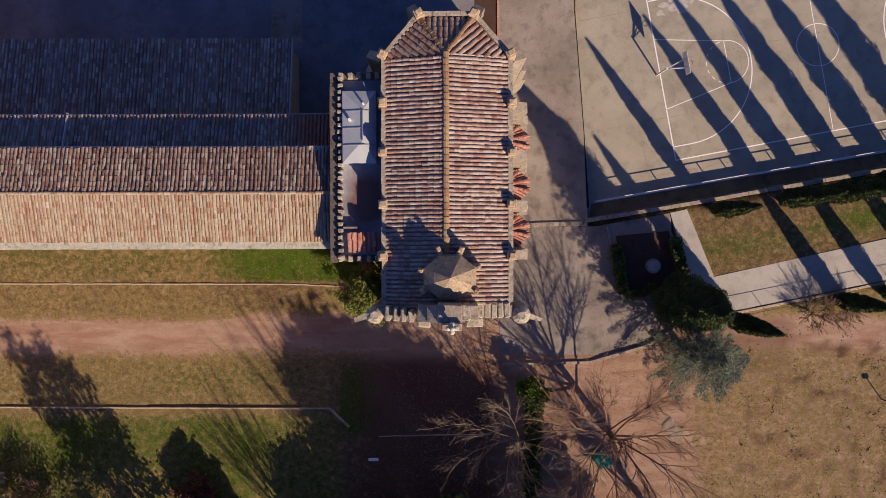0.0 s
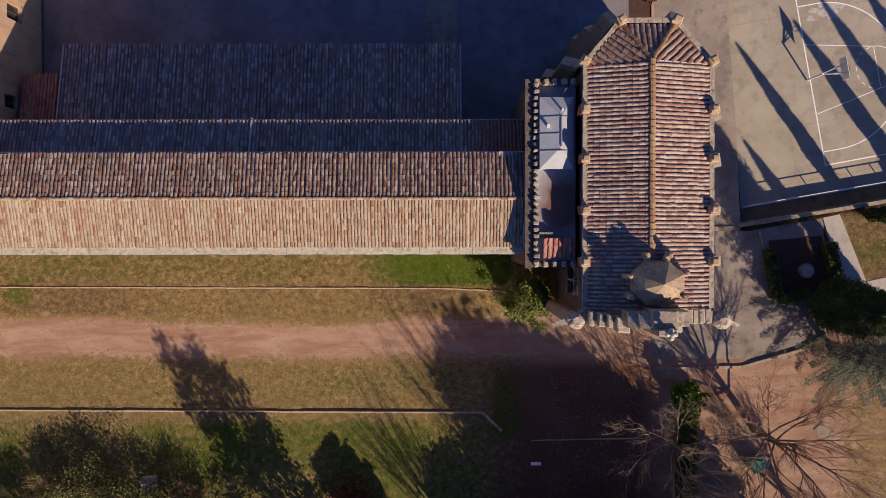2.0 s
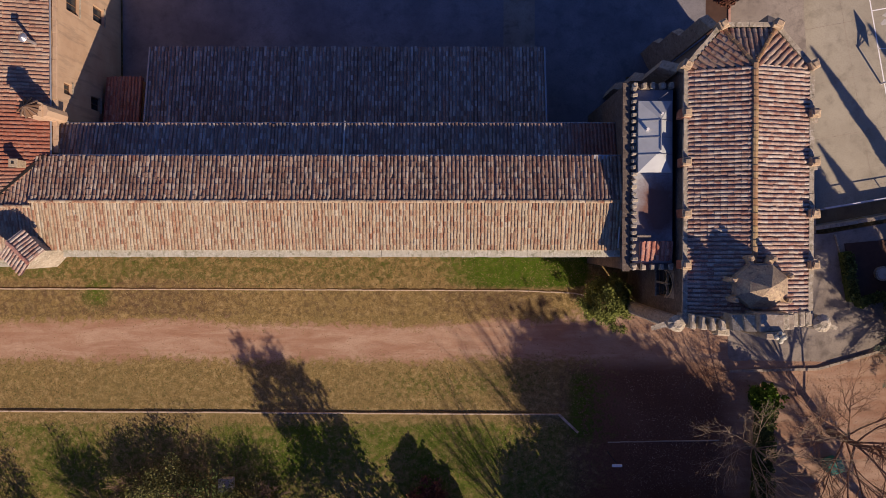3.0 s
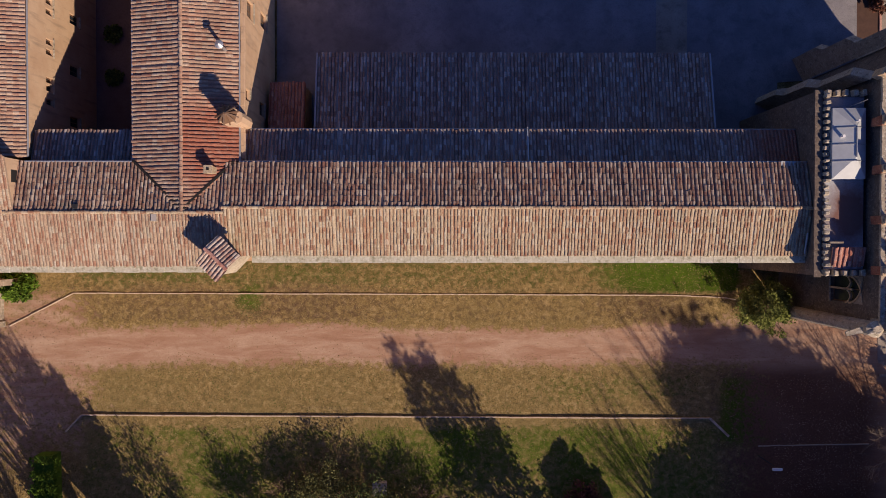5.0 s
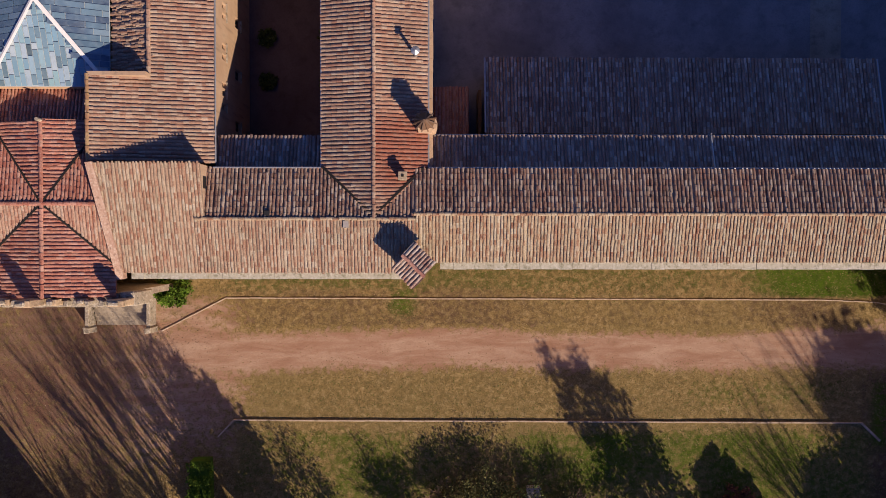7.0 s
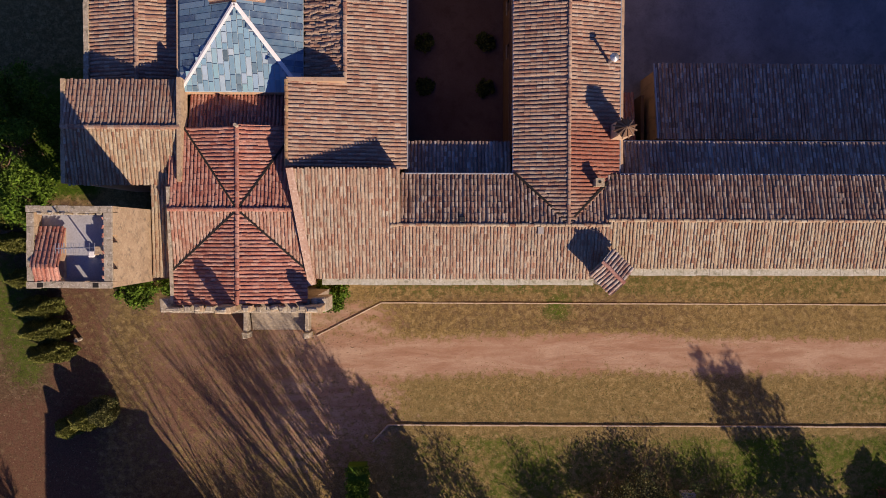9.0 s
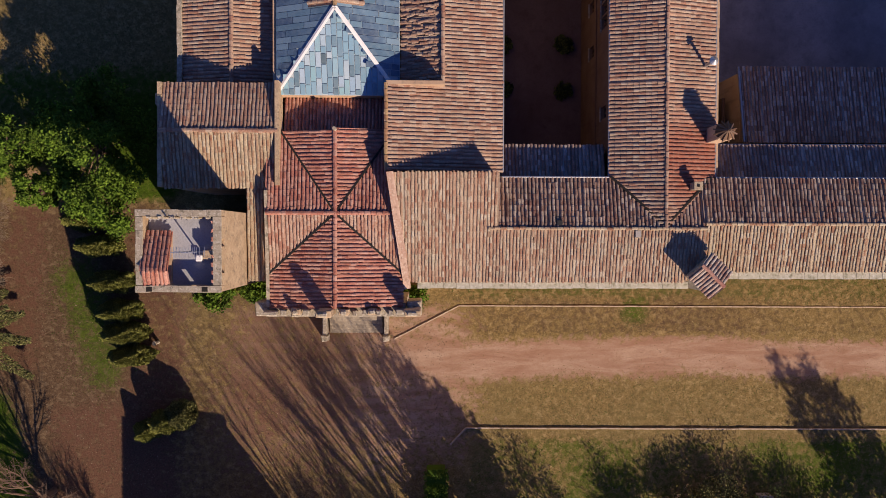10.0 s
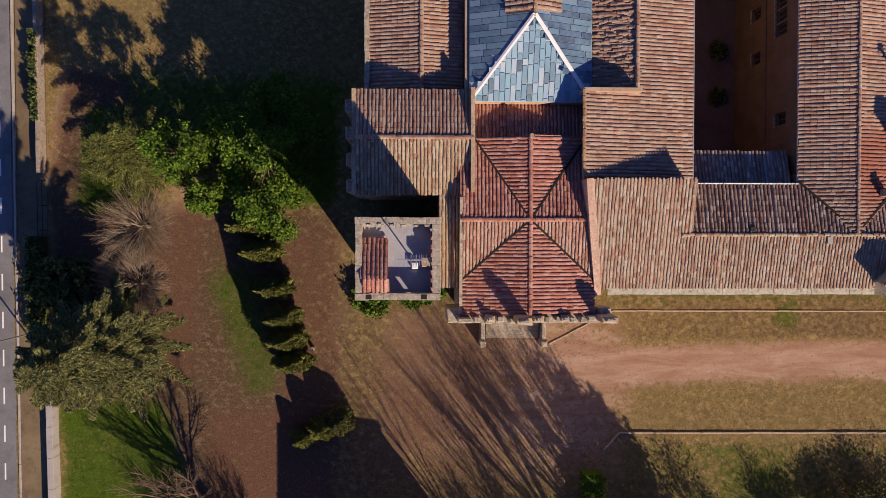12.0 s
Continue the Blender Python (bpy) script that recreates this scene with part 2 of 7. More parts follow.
def ground_mat():
    k = Mat("soil and winter grass", 0.97, 0.0, 0.1)
    att = k.t.nodes.new("ShaderNodeVertexColor")
    att.layer_name = "soil"
    sep = k.n("ShaderNodeSeparateColor", Color=att.outputs[0])
    mid, fine, big = k.noise(1.3, 6, 0.65), k.noise(7.0, 6, 0.75), k.noise(0.16, 4)
    tuft = k.noise(3.2, 5, 0.8, warp=0.6)
    clump = k.noise(2.1, 4, 0.6, warp=0.4)
    straw = k.noise(1.7, 6, 0.7, k.scaled(1.0, 1.25, 1.0), 0.3)
    dry = k.mix(k.band(fine, 0.36, 0.66), (0.118, 0.08, 0.027), (0.355, 0.25, 0.10))
    dry = k.mix(k.math("MULTIPLY", k.band(straw, 0.5, 0.62), 0.65), dry, (0.425, 0.32, 0.145))
    dry = k.mix(k.math("MULTIPLY", k.band(clump, 0.5, 0.60), 0.7), dry, (0.13, 0.098, 0.033))
    dry = k.mix(k.math("MULTIPLY", k.band(tuft, 0.52, 0.60), 0.6), dry, (0.11, 0.085, 0.03))
    dry = k.mix(k.math("MULTIPLY", k.band(k.noise(24.0, 3, 0.7), 0.52, 0.7), 0.45), dry, (0.45, 0.36, 0.15))
    dry = k.mix(k.math("MULTIPLY", k.band(big, 0.4, 0.65), 0.45), dry, (0.185, 0.145, 0.055))
    green = k.mix(k.band(fine, 0.3, 0.7), (0.027, 0.058, 0.003), (0.09, 0.152, 0.010))
    green = k.mix(k.math("MULTIPLY", k.band(clump, 0.5, 0.64), 0.35), green, (0.155, 0.14, 0.04))
    green = k.mix(k.math("MULTIPLY", k.band(mid, 0.5, 0.66), 0.55), green, (0.028, 0.045, 0.006))
    track = k.noise(0.5, 5, 0.6, k.scaled(0.5, 2.2, 1.0), 0.5)
    red = k.mix(k.band(track, 0.36, 0.64), (0.325, 0.19, 0.12), (0.45, 0.317, 0.217))
    red = k.mix(k.math("MULTIPLY", k.band(fine, 0.45, 0.7), 0.35), red, (0.27, 0.16, 0.10))
    red = k.mix(k.math("MULTIPLY", k.band(mid, 0.5, 0.68), 0.4), red, (0.29, 0.17, 0.10))
    # Dark brown earth; it also serves as shade painted onto the ground.
    dark_earth = k.mix(k.band(fine, 0.3, 0.7), (0.088, 0.043, 0.027), (0.18, 0.098, 0.06))

    def edge(channel, width):
        s = k.math("ADD", sep.outputs[channel], k.math("MULTIPLY", k.math("SUBTRACT", k.mix(0.45, clump, k.mix(0.5, mid, fine)), 0.5), width))
        return k.band(s, 0.34, 0.66)

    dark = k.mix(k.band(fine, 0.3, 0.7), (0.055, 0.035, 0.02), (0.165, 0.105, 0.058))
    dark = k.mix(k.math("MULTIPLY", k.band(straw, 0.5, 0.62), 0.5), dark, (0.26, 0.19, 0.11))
    earth = k.mix(k.band(sep.outputs[2], 0.25, 0.6), red, dark_earth)
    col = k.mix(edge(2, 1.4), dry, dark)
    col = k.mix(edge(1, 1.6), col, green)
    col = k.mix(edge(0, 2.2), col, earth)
    return k.done(col, k.mix(0.5, fine, tuft), 0.10, 0.9)


M_GROUND = ground_mat()


def paving_mat(name, a, b, crack=0.5, stain=None):
    k = Mat(name, 0.9, 0.0, 0.2)
    fine, big = k.noise(11.0, 6, 0.7), k.noise(0.25, 6, 0.6)
    col = k.mix(k.band(big, 0.35, 0.68), a, b)
    col = k.mix(k.math("MULTIPLY", k.band(k.noise(0.9, 5, 0.65), 0.5, 0.72), crack), col, tuple(v * 0.55 for v in a))
    col = k.mix(k.math("MULTIPLY", k.band(fine, 0.48, 0.72), 0.5), col, tuple(v * 0.5 for v in a))
    if stain:
        far = k.n("ShaderNodeVectorMath")
        far.operation = "DISTANCE"
        k.put(far.inputs[0], k.scaled(1.0, 0.8, 0.0))
        far.inputs[1].default_value = (stain[0], stain[1] * 0.8, 0.0)
        reach = k.math("ADD", far.outputs["Value"], k.math("MULTIPLY", k.noise(1.3, 5, 0.6), 1.6))
        col = k.mix(k.math("MULTIPLY", k.band(reach, stain[2] + 1.3, stain[2] + 0.2), 0.85), col, (0.17, 0.065, 0.035))
    return k.done(col, fine, 0.01)


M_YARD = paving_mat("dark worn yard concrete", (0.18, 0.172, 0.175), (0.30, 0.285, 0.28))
M_COURT = paving_mat("court concrete", (0.33, 0.295, 0.218), (0.42, 0.38, 0.285), 0.55)
M_PATIO = paving_mat("stained patio concrete", (0.21, 0.18, 0.15), (0.36, 0.315, 0.255), 0.8)
M_PATH = paving_mat("pale path concrete", (0.40, 0.37, 0.31), (0.50, 0.465, 0.40), 0.4)
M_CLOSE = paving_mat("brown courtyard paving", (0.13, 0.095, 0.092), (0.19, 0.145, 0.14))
M_VERGE = paving_mat("dry verge earth", (0.15, 0.11, 0.06), (0.25, 0.19, 0.105), 0.7)
M_PAVE = paving_mat("patio concrete", (0.25, 0.21, 0.165), (0.40, 0.345, 0.27), 0.8)
M_ASPHALT = paving_mat("asphalt", (0.17, 0.17, 0.165), (0.23, 0.23, 0.225))
M_TERRACE = paving_mat("grey terrace screed", (0.30, 0.31, 0.33), (0.42, 0.43, 0.45), 0.3, stain=(-4.9, 2.6, 1.5))


def pane_mat(name, stops):
    k = Mat(name, 0.3, 0.0, 0.6)
    col = k.ramp(k.piece(), stops)
    f = k.noise(2.5, 5)
    col = k.mix(k.math("MULTIPLY", k.band(f, 0.45, 0.7), 0.35), col, (0.27, 0.33, 0.35))
    col = k.mix(k.math("MULTIPLY", k.band(k.noise(0.5, 4, 0.6), 0.45, 0.65), 0.4), col, (0.20, 0.34, 0.44))
    k.put(k.b.inputs["Roughness"], k.band(f, 1.4, 0.1))
    return k.done(col)


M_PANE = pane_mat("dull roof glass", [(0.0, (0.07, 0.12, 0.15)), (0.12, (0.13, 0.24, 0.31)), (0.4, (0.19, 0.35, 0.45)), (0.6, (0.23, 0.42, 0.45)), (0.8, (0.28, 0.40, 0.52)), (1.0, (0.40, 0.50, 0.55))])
# Side slopes: their duller sky reflection is painted as a darker blue tint.
M_PANE_SIDE = pane_mat("roof glass darkened for the side slopes", [(0.0, (0.03, 0.055, 0.11)), (0.4, (0.065, 0.12, 0.20)), (0.7, (0.09, 0.18, 0.25)), (1.0, (0.17, 0.27, 0.35))])
M_GLAZING_BAR = plain("pale glazing bar", (0.46, 0.54, 0.57), 0.6, 0.0, 0.3, 3.0)
M_SPIRE = lichen_mat("mottled spire stone", (0.34, 0.25, 0.17), (0.45, 0.35, 0.22), (0.56, 0.46, 0.27), (0.11, 0.095, 0.075), 0.7, 1.7)
M_BED = plain("dark garden soil", (0.09, 0.05, 0.035), 0.95, 0.0, 0.5, 2.0)
M_WINDOW = plain("window glass", (0.03, 0.035, 0.04), 0.08)


# ---- builders ----
def mesh_of(name, verts, faces, mat):
    me = bpy.data.meshes.new(name)
    me.from_pydata(verts, [], faces)
    me.materials.append(mat)
    me.update()
    return me


def under(ob, parent):
    if parent:
        ob.parent = parent
        base = Matrix.Identity(4)
        up = parent
        while up:
            base = base @ Matrix.Translation(up.location) if up.parent is None else base
            up = up.parent
        ob.matrix_parent_inverse = base.inverted() if parent.parent is None else Matrix.Identity(4)
    return ob


WORN = {"merlon", "parapet_stone", "parapet_slope", "gable_platform", "gable_shoulder", "corbel_stone", "finial_pedestal", "pinnacle", "pinnacle_cap", "turret_pinnacle", "corner_pier", "parapet", "gargoyle", "corner_turret_cap", "porch_pier", "buttress"}


def wear(bm, k):
    """Old stone: corners knocked about a little."""
    for v in bm.verts:
        v.co += Vector((noise.noise(v.co * 3.1), noise.noise(v.co * 3.1 + Vector((7, 0, 0))), 0.6 * noise.noise(v.co * 3.1 + Vector((0, 7, 0))))) * k


def part(name, bm, mat, parent=None, label=""):
    """One bmesh as one mesh object, in world coordinates, under its thing or part."""
    me = bpy.data.meshes.new(name)
    if name in WORN:
        wear(bm, 0.09)
    bm.normal_update()
    bm.to_mesh(me)
    bm.free()
    me.materials.append(mat)
    return tagged(under(new(name, me), parent), label)


def part_data(name, verts, faces, mat, parent=None, label="", kind=""):
    return tagged(under(new(name, mesh_of(name, verts, faces, mat)), parent), label, kind=kind)


def thing(name, at, label, category, group="", kind=""):
    ob = new(name)
    ob.empty_display_size = 0.5
    ob.location = at
    return tagged(ob, label, category, group, kind)


def cuboid(bm, x0, x1, y0, y1, z0, z1, bevel=0.0):
    m = Matrix.LocRotScale(((x0 + x1) / 2, (y0 + y1) / 2, (z0 + z1) / 2), None, (abs(x1 - x0), abs(y1 - y0), abs(z1 - z0)))
    got = bmesh.ops.create_cube(bm, size=1, matrix=m)
    if bevel:
        es = list({e for v in got["verts"] for e in v.link_edges})
        bmesh.ops.bevel(bm, geom=es, offset=bevel, segments=1, affect="EDGES")
    return bm


def box(*a, bevel=0.0):
    return cuboid(bmesh.new(), *a, bevel=bevel)


def prism(bm, pts, z0, z1, top=None):
    """A prism over a plan polygon; top gives the heights of its upper corners."""
    lo = [bm.verts.new((x, y, z0)) for x, y in pts]
    hi = [bm.verts.new((x, y, (top[i] if top else z1))) for i, (x, y) in enumerate(pts)]
    n = len(pts)
    bm.faces.new(hi)
    bm.faces.new(lo[::-1])
    for i in range(n):
        bm.faces.new((lo[i], lo[(i + 1) % n], hi[(i + 1) % n], hi[i]))
    bmesh.ops.recalc_face_normals(bm, faces=bm.faces)
    return bm


def bar(bm, a, b, w, h=None, r2=None, sides=4):
    """A straight bar of round or square section from a to b."""
    a, b = Vector(a), Vector(b)
    d = b - a
    if d.length < 1e-4:
        return bm
    m = Matrix.Translation((a + b) / 2) @ d.to_track_quat("Z", "Y").to_matrix().to_4x4()
    if sides == 4:
        m = m @ Matrix.Rotation(radians(45), 4, "Z")
    k = w / 2 * (1.4142 if sides == 4 else 1)
    bmesh.ops.create_cone(bm, cap_ends=True, segments=sides, radius1=k, radius2=k if r2 is None else r2, depth=d.length, matrix=m)
    return bm


# clay tile: a tapered half barrel, closed at its lower end
ARC = [math.pi * i / 4 for i in range(5)]


def tile_shape(width, length, deep=1.0):
    r0, r1, k = width / 2, width / 2 * 0.8, 0.64 * deep
    vs = [(-r0 * math.cos(a), 0.06, k * r0 * math.sin(a) + 0.03 * deep) for a in ARC] + [(-r1 * math.cos(a), -length, k * r1 * math.sin(a) + 0.005) for a in ARC]
    fs = [(i, i + 1, i + 6, i + 5) for i in range(4)] + [(4, 3, 2, 1, 0)]
    return np.array(vs), fs


def span(poly, perp, s, down):
    """Where the line at offset s runs through a plan polygon."""
    hits = []
    for (ax, ay), (bx, by) in zip(poly, poly[1:] + poly[:1]):
        sa, sb = ax * perp[0] + ay * perp[1] - s, bx * perp[0] + by * perp[1] - s
        if sa * sb < 0:
            f = sa / (sa - sb)
            hits.append((ax + f * (bx - ax)) * down[0] + (ay + f * (by - ay)) * down[1])
    return (min(hits), max(hits)) if len(hits) >= 2 else None


def tiled_slope(parent, poly, at, z, down, fall, mat, pitch=0.345, course=0.4, near=None, limit=0, wild=1.0, name="roof_slope", label="", deep=0.8):
    """A clay-tiled slope over the plan polygon: height z at the point `at`, falling by `fall` a metre in the direction `down`."""
    d = np.array(down, float) / np.hypot(*down)
    perp = np.array((-d[1], d[0]))
    norm = math.hypot(1, fall)
    along = np.array((d[0], d[1], -fall)) / norm
    side = np.array((perp[0], perp[1], 0.0))
    up = np.cross(along, side)
    if up[2] < 0:
        up = -up
    t_ref = at[0] * d[0] + at[1] * d[1]

    def lift(s, t, h=0.0):
        return np.array((perp[0] * s + d[0] * t, perp[1] * s + d[1] * t, z - fall * (t - t_ref) + h))

    deck = bmesh.new()
    tops = [z - fall * (x * d[0] + y * d[1] - t_ref) - 0.07 for x, y in poly]
    lo = [deck.verts.new((x, y, h - 0.16)) for (x, y), h in zip(poly, tops)]
    hi = [deck.verts.new((x, y, h)) for (x, y), h in zip(poly, tops)]
    n = len(poly)
    deck.faces.new(hi), deck.faces.new(lo[::-1])
    for i in range(n):
        deck.faces.new((lo[i], lo[(i + 1) % n], hi[(i + 1) % n], hi[i]))
    bmesh.ops.recalc_face_normals(deck, faces=deck.faces)
    roof = part(name, deck, mat, parent, label)
    ss = [x * perp[0] + y * perp[1] for x, y in poly]
    count = max(1, round((max(ss) - min(ss)) / pitch))
    step = (max(ss) - min(ss)) / count
    V, F = tile_shape(step * 0.74, course + 0.06, deep)
    rng = np.random.RandomState(int(abs(at[0] * 131 + at[1] * 17 + z * 7)) % 9999)
    shared = None
    verts, faces, made = [], [], 0
    gut_v, gut_f = [], []
    for c in range(count):
        s = min(ss) + (c + 0.5) * step
        got = span(poly, perp, s, d)
        if not got:
            continue
        t0, t1 = got
        # the channel beside this row
        k = len(gut_v)
        for t in (t0, t1 + 0.02):
            for f, h in ((0.08, 0.0), (0.5, -0.055 * deep), (0.92, 0.0)):
                gut_v.append(tuple(lift(s + f * step, t, h)))
        gut_f += [(k, k + 1, k + 4, k + 3), (k + 1, k + 2, k + 5, k + 4)]
        rows = max(1, int((t1 - t0) * norm / course + 0.7))
        sway = rng.normal(0, 0.018 * wild)
        for r in range(rows):
            t = t1 - r * course / norm
            size = min(1.0, ((t - t0) * norm + 0.1) / (course + 0.06))
            if size < 0.25:
                continue
            p = lift(s + sway + rng.normal(0, 0.012 * wild), t + rng.normal(0, 0.02 * wild), rng.normal(0.0, 0.006 * wild))
            yaw = rng.normal(0, 0.03 * wild)
            ax = side * math.cos(yaw) + along * math.sin(yaw)
            ay = along * math.cos(yaw) - side * math.sin(yaw)
            if made < limit and near and near[0] < p[0] < near[1] and near[2] < p[1] < near[3] and size == 1.0:
                shared = shared or mesh_of("tile", [tuple(v) for v in V], F, mat)
                ob = under(new("tile", shared), roof)
                ob.matrix_basis = Matrix(((ax[0], ay[0], up[0], p[0]), (ax[1], ay[1], up[1], p[1]), (ax[2], ay[2], up[2], p[2]), (0, 0, 0, 1)))
                made += 1
                continue
            q = V.copy()
            q[5:, 1] *= size
            k = len(verts)
            verts += [tuple(v) for v in p + q[:, :1] * ax + q[:, 1:2] * ay + q[:, 2:] * up]
            faces += [tuple(i + k for i in f) for f in F]
    part_data("tile_channel", gut_v, gut_f, mat, roof, kind="stuff")
    if verts:
        part_data("tile_covering", verts, faces, mat, roof, kind="stuff")
    return roof


def ridge_row(parent, a, b, mat, width=0.34, name="ridge_tile"):
    """A row of larger barrel tiles over a ridge or hip, each a piece."""
    a, b = Vector(a), Vector(b)
    d = (b - a)
    n = max(1, round(d.length / 0.42))
    step = d / n
    d.normalize()
    side = d.cross(Vector((0, 0, 1))).normalized()
    up = side.cross(d)
    V, F = tile_shape(width, 0.46)
    me = mesh_of(name, [tuple(v) for v in V], F, mat)
    for i in range(n):
        p = a + step * (i + 1) + side * random.uniform(-0.018, 0.018) + up * random.uniform(-0.01, 0.01)
        w = random.uniform(-0.05, 0.05)
        sx, dy = side * math.cos(w) + d * math.sin(w), d * math.cos(w) - side * math.sin(w)
        ob = under(new(name, me), parent)
        ob.matrix_basis = Matrix(((sx.x, dy.x, up.x, p.x), (sx.y, dy.y, up.y, p.y), (sx.z, dy.z, up.z, p.z), (0, 0, 0, 1)))


def walls(parent, pts, z0, z1, mat, thick=0.45, openings=(), skip=(), name="wall", other=None):
    """Walls along a closed plan polygon (counter-clockwise), each an object; openings: (side, along, sill, width, height)."""
    n = len(pts)
    for i in range(n):
        if i in skip:
            continue
        a, b = Vector((*pts[i], 0)), Vector((*pts[(i + 1) % n], 0))
        length = (b - a).length
        d = (b - a) / length
        inn = Vector((-d.y, d.x, 0))
        m = Matrix((( d.x, inn.x, 0, a.x), (d.y, inn.y, 0, a.y), (0, 0, 1, 0), (0, 0, 0, 1)))
        mine = sorted([o[1:] for o in openings if o[0] == i])
        c = Vector((*pts[(i + 2) % n], 0))
        turn = (c - b).normalized()
        if (i + 1) % n not in skip and abs(turn.dot(d)) < 0.05 and d.cross(turn).z > 0:
            length -= thick
        bm = bmesh.new()
        cols = sorted({0.0, length, *(o[0] for o in mine), *(o[0] + o[2] for o in mine)})
        for c0, c1 in zip(cols, cols[1:]):
            cuts = sorted((o[1], o[1] + o[3]) for o in mine if o[0] <= c0 + 1e-4 and o[0] + o[2] >= c1 - 1e-4)
            z = z0
            for lo, hi in cuts:
                if lo > z:
                    cuboid(bm, c0, c1, 0, thick, z, lo)
                z = hi
            cuboid(bm, c0, c1, 0, thick, z, z1)
        bmesh.ops.remove_doubles(bm, verts=bm.verts, dist=0.0005)
        bm.transform(m)
        wall = part(name, bm, (other or {}).get(i, mat), parent)
        for s, zz, w, h in mine:
            fr = bmesh.new()
            t = 0.09
            for q in ((s, s + t, zz, zz + h), (s + w - t, s + w, zz, zz + h), (s + t, s + w - t, zz, zz + t), (s + t, s + w - t, zz + h - t, zz + h), (s + w / 2 - 0.03, s + w / 2 + 0.03, zz + t, zz + h - t)):
                cuboid(fr, q[0], q[1], 0.2, 0.27, q[2], q[3])
            fr.transform(m)
            part("window", fr, M_WOOD, wall)
            pn = bmesh.new()
            cuboid(pn, s + t, s + w - t, 0.225, 0.24, zz + t, zz + h - t)
            pn.transform(m)
            part("pane", pn, M_WINDOW, wall)
            sl = bmesh.new()
            cuboid(sl, s - 0.1, s + w + 0.1, -0.1, 0.2, zz - 0.1, zz - 0.002)
            sl.transform(m)
            part("sill", sl, M_COPING, wall)


def coping(parent, a, b, width, z0, z1, mat=None, name="coping_stone"):
    """A row of coping stones along a line, each a piece and a little uneven."""
    a, b = Vector((*a, 0)), Vector((*b, 0))
    length = (b - a).length
    d = (b - a) / length
    n = max(1, round(length / 0.9))
    bm = box(0.002, length / n - 0.002, -width / 2, width / 2, z0, z1, bevel=0.012)
    me = bpy.data.meshes.new(name)
    bm.to_mesh(me)
    bm.free()
    me.materials.append(mat or M_COPING)
    for i in range(n):
        p = a + d * (length * i / n)
        j = random.uniform(-0.02, 0.02)
        ob = under(new(name, me), parent)
        ob.matrix_basis = Matrix(((d.x, -d.y, 0, p.x - d.y * j), (d.y, d.x, 0, p.y + d.x * j), (0, 0, 1, random.uniform(-0.015, 0.015)), (0, 0, 0, 1)))


# ---- ground ----
def smooth(x, a, b):
    f = min(1.0, max(0.0, (x - a) / (b - a)))
    return f * f * (3 - 2 * f)


def band(x, a, b, soft):
    return smooth(x, a - soft, a + soft) * (1 - smooth(x, b - soft, b + soft))


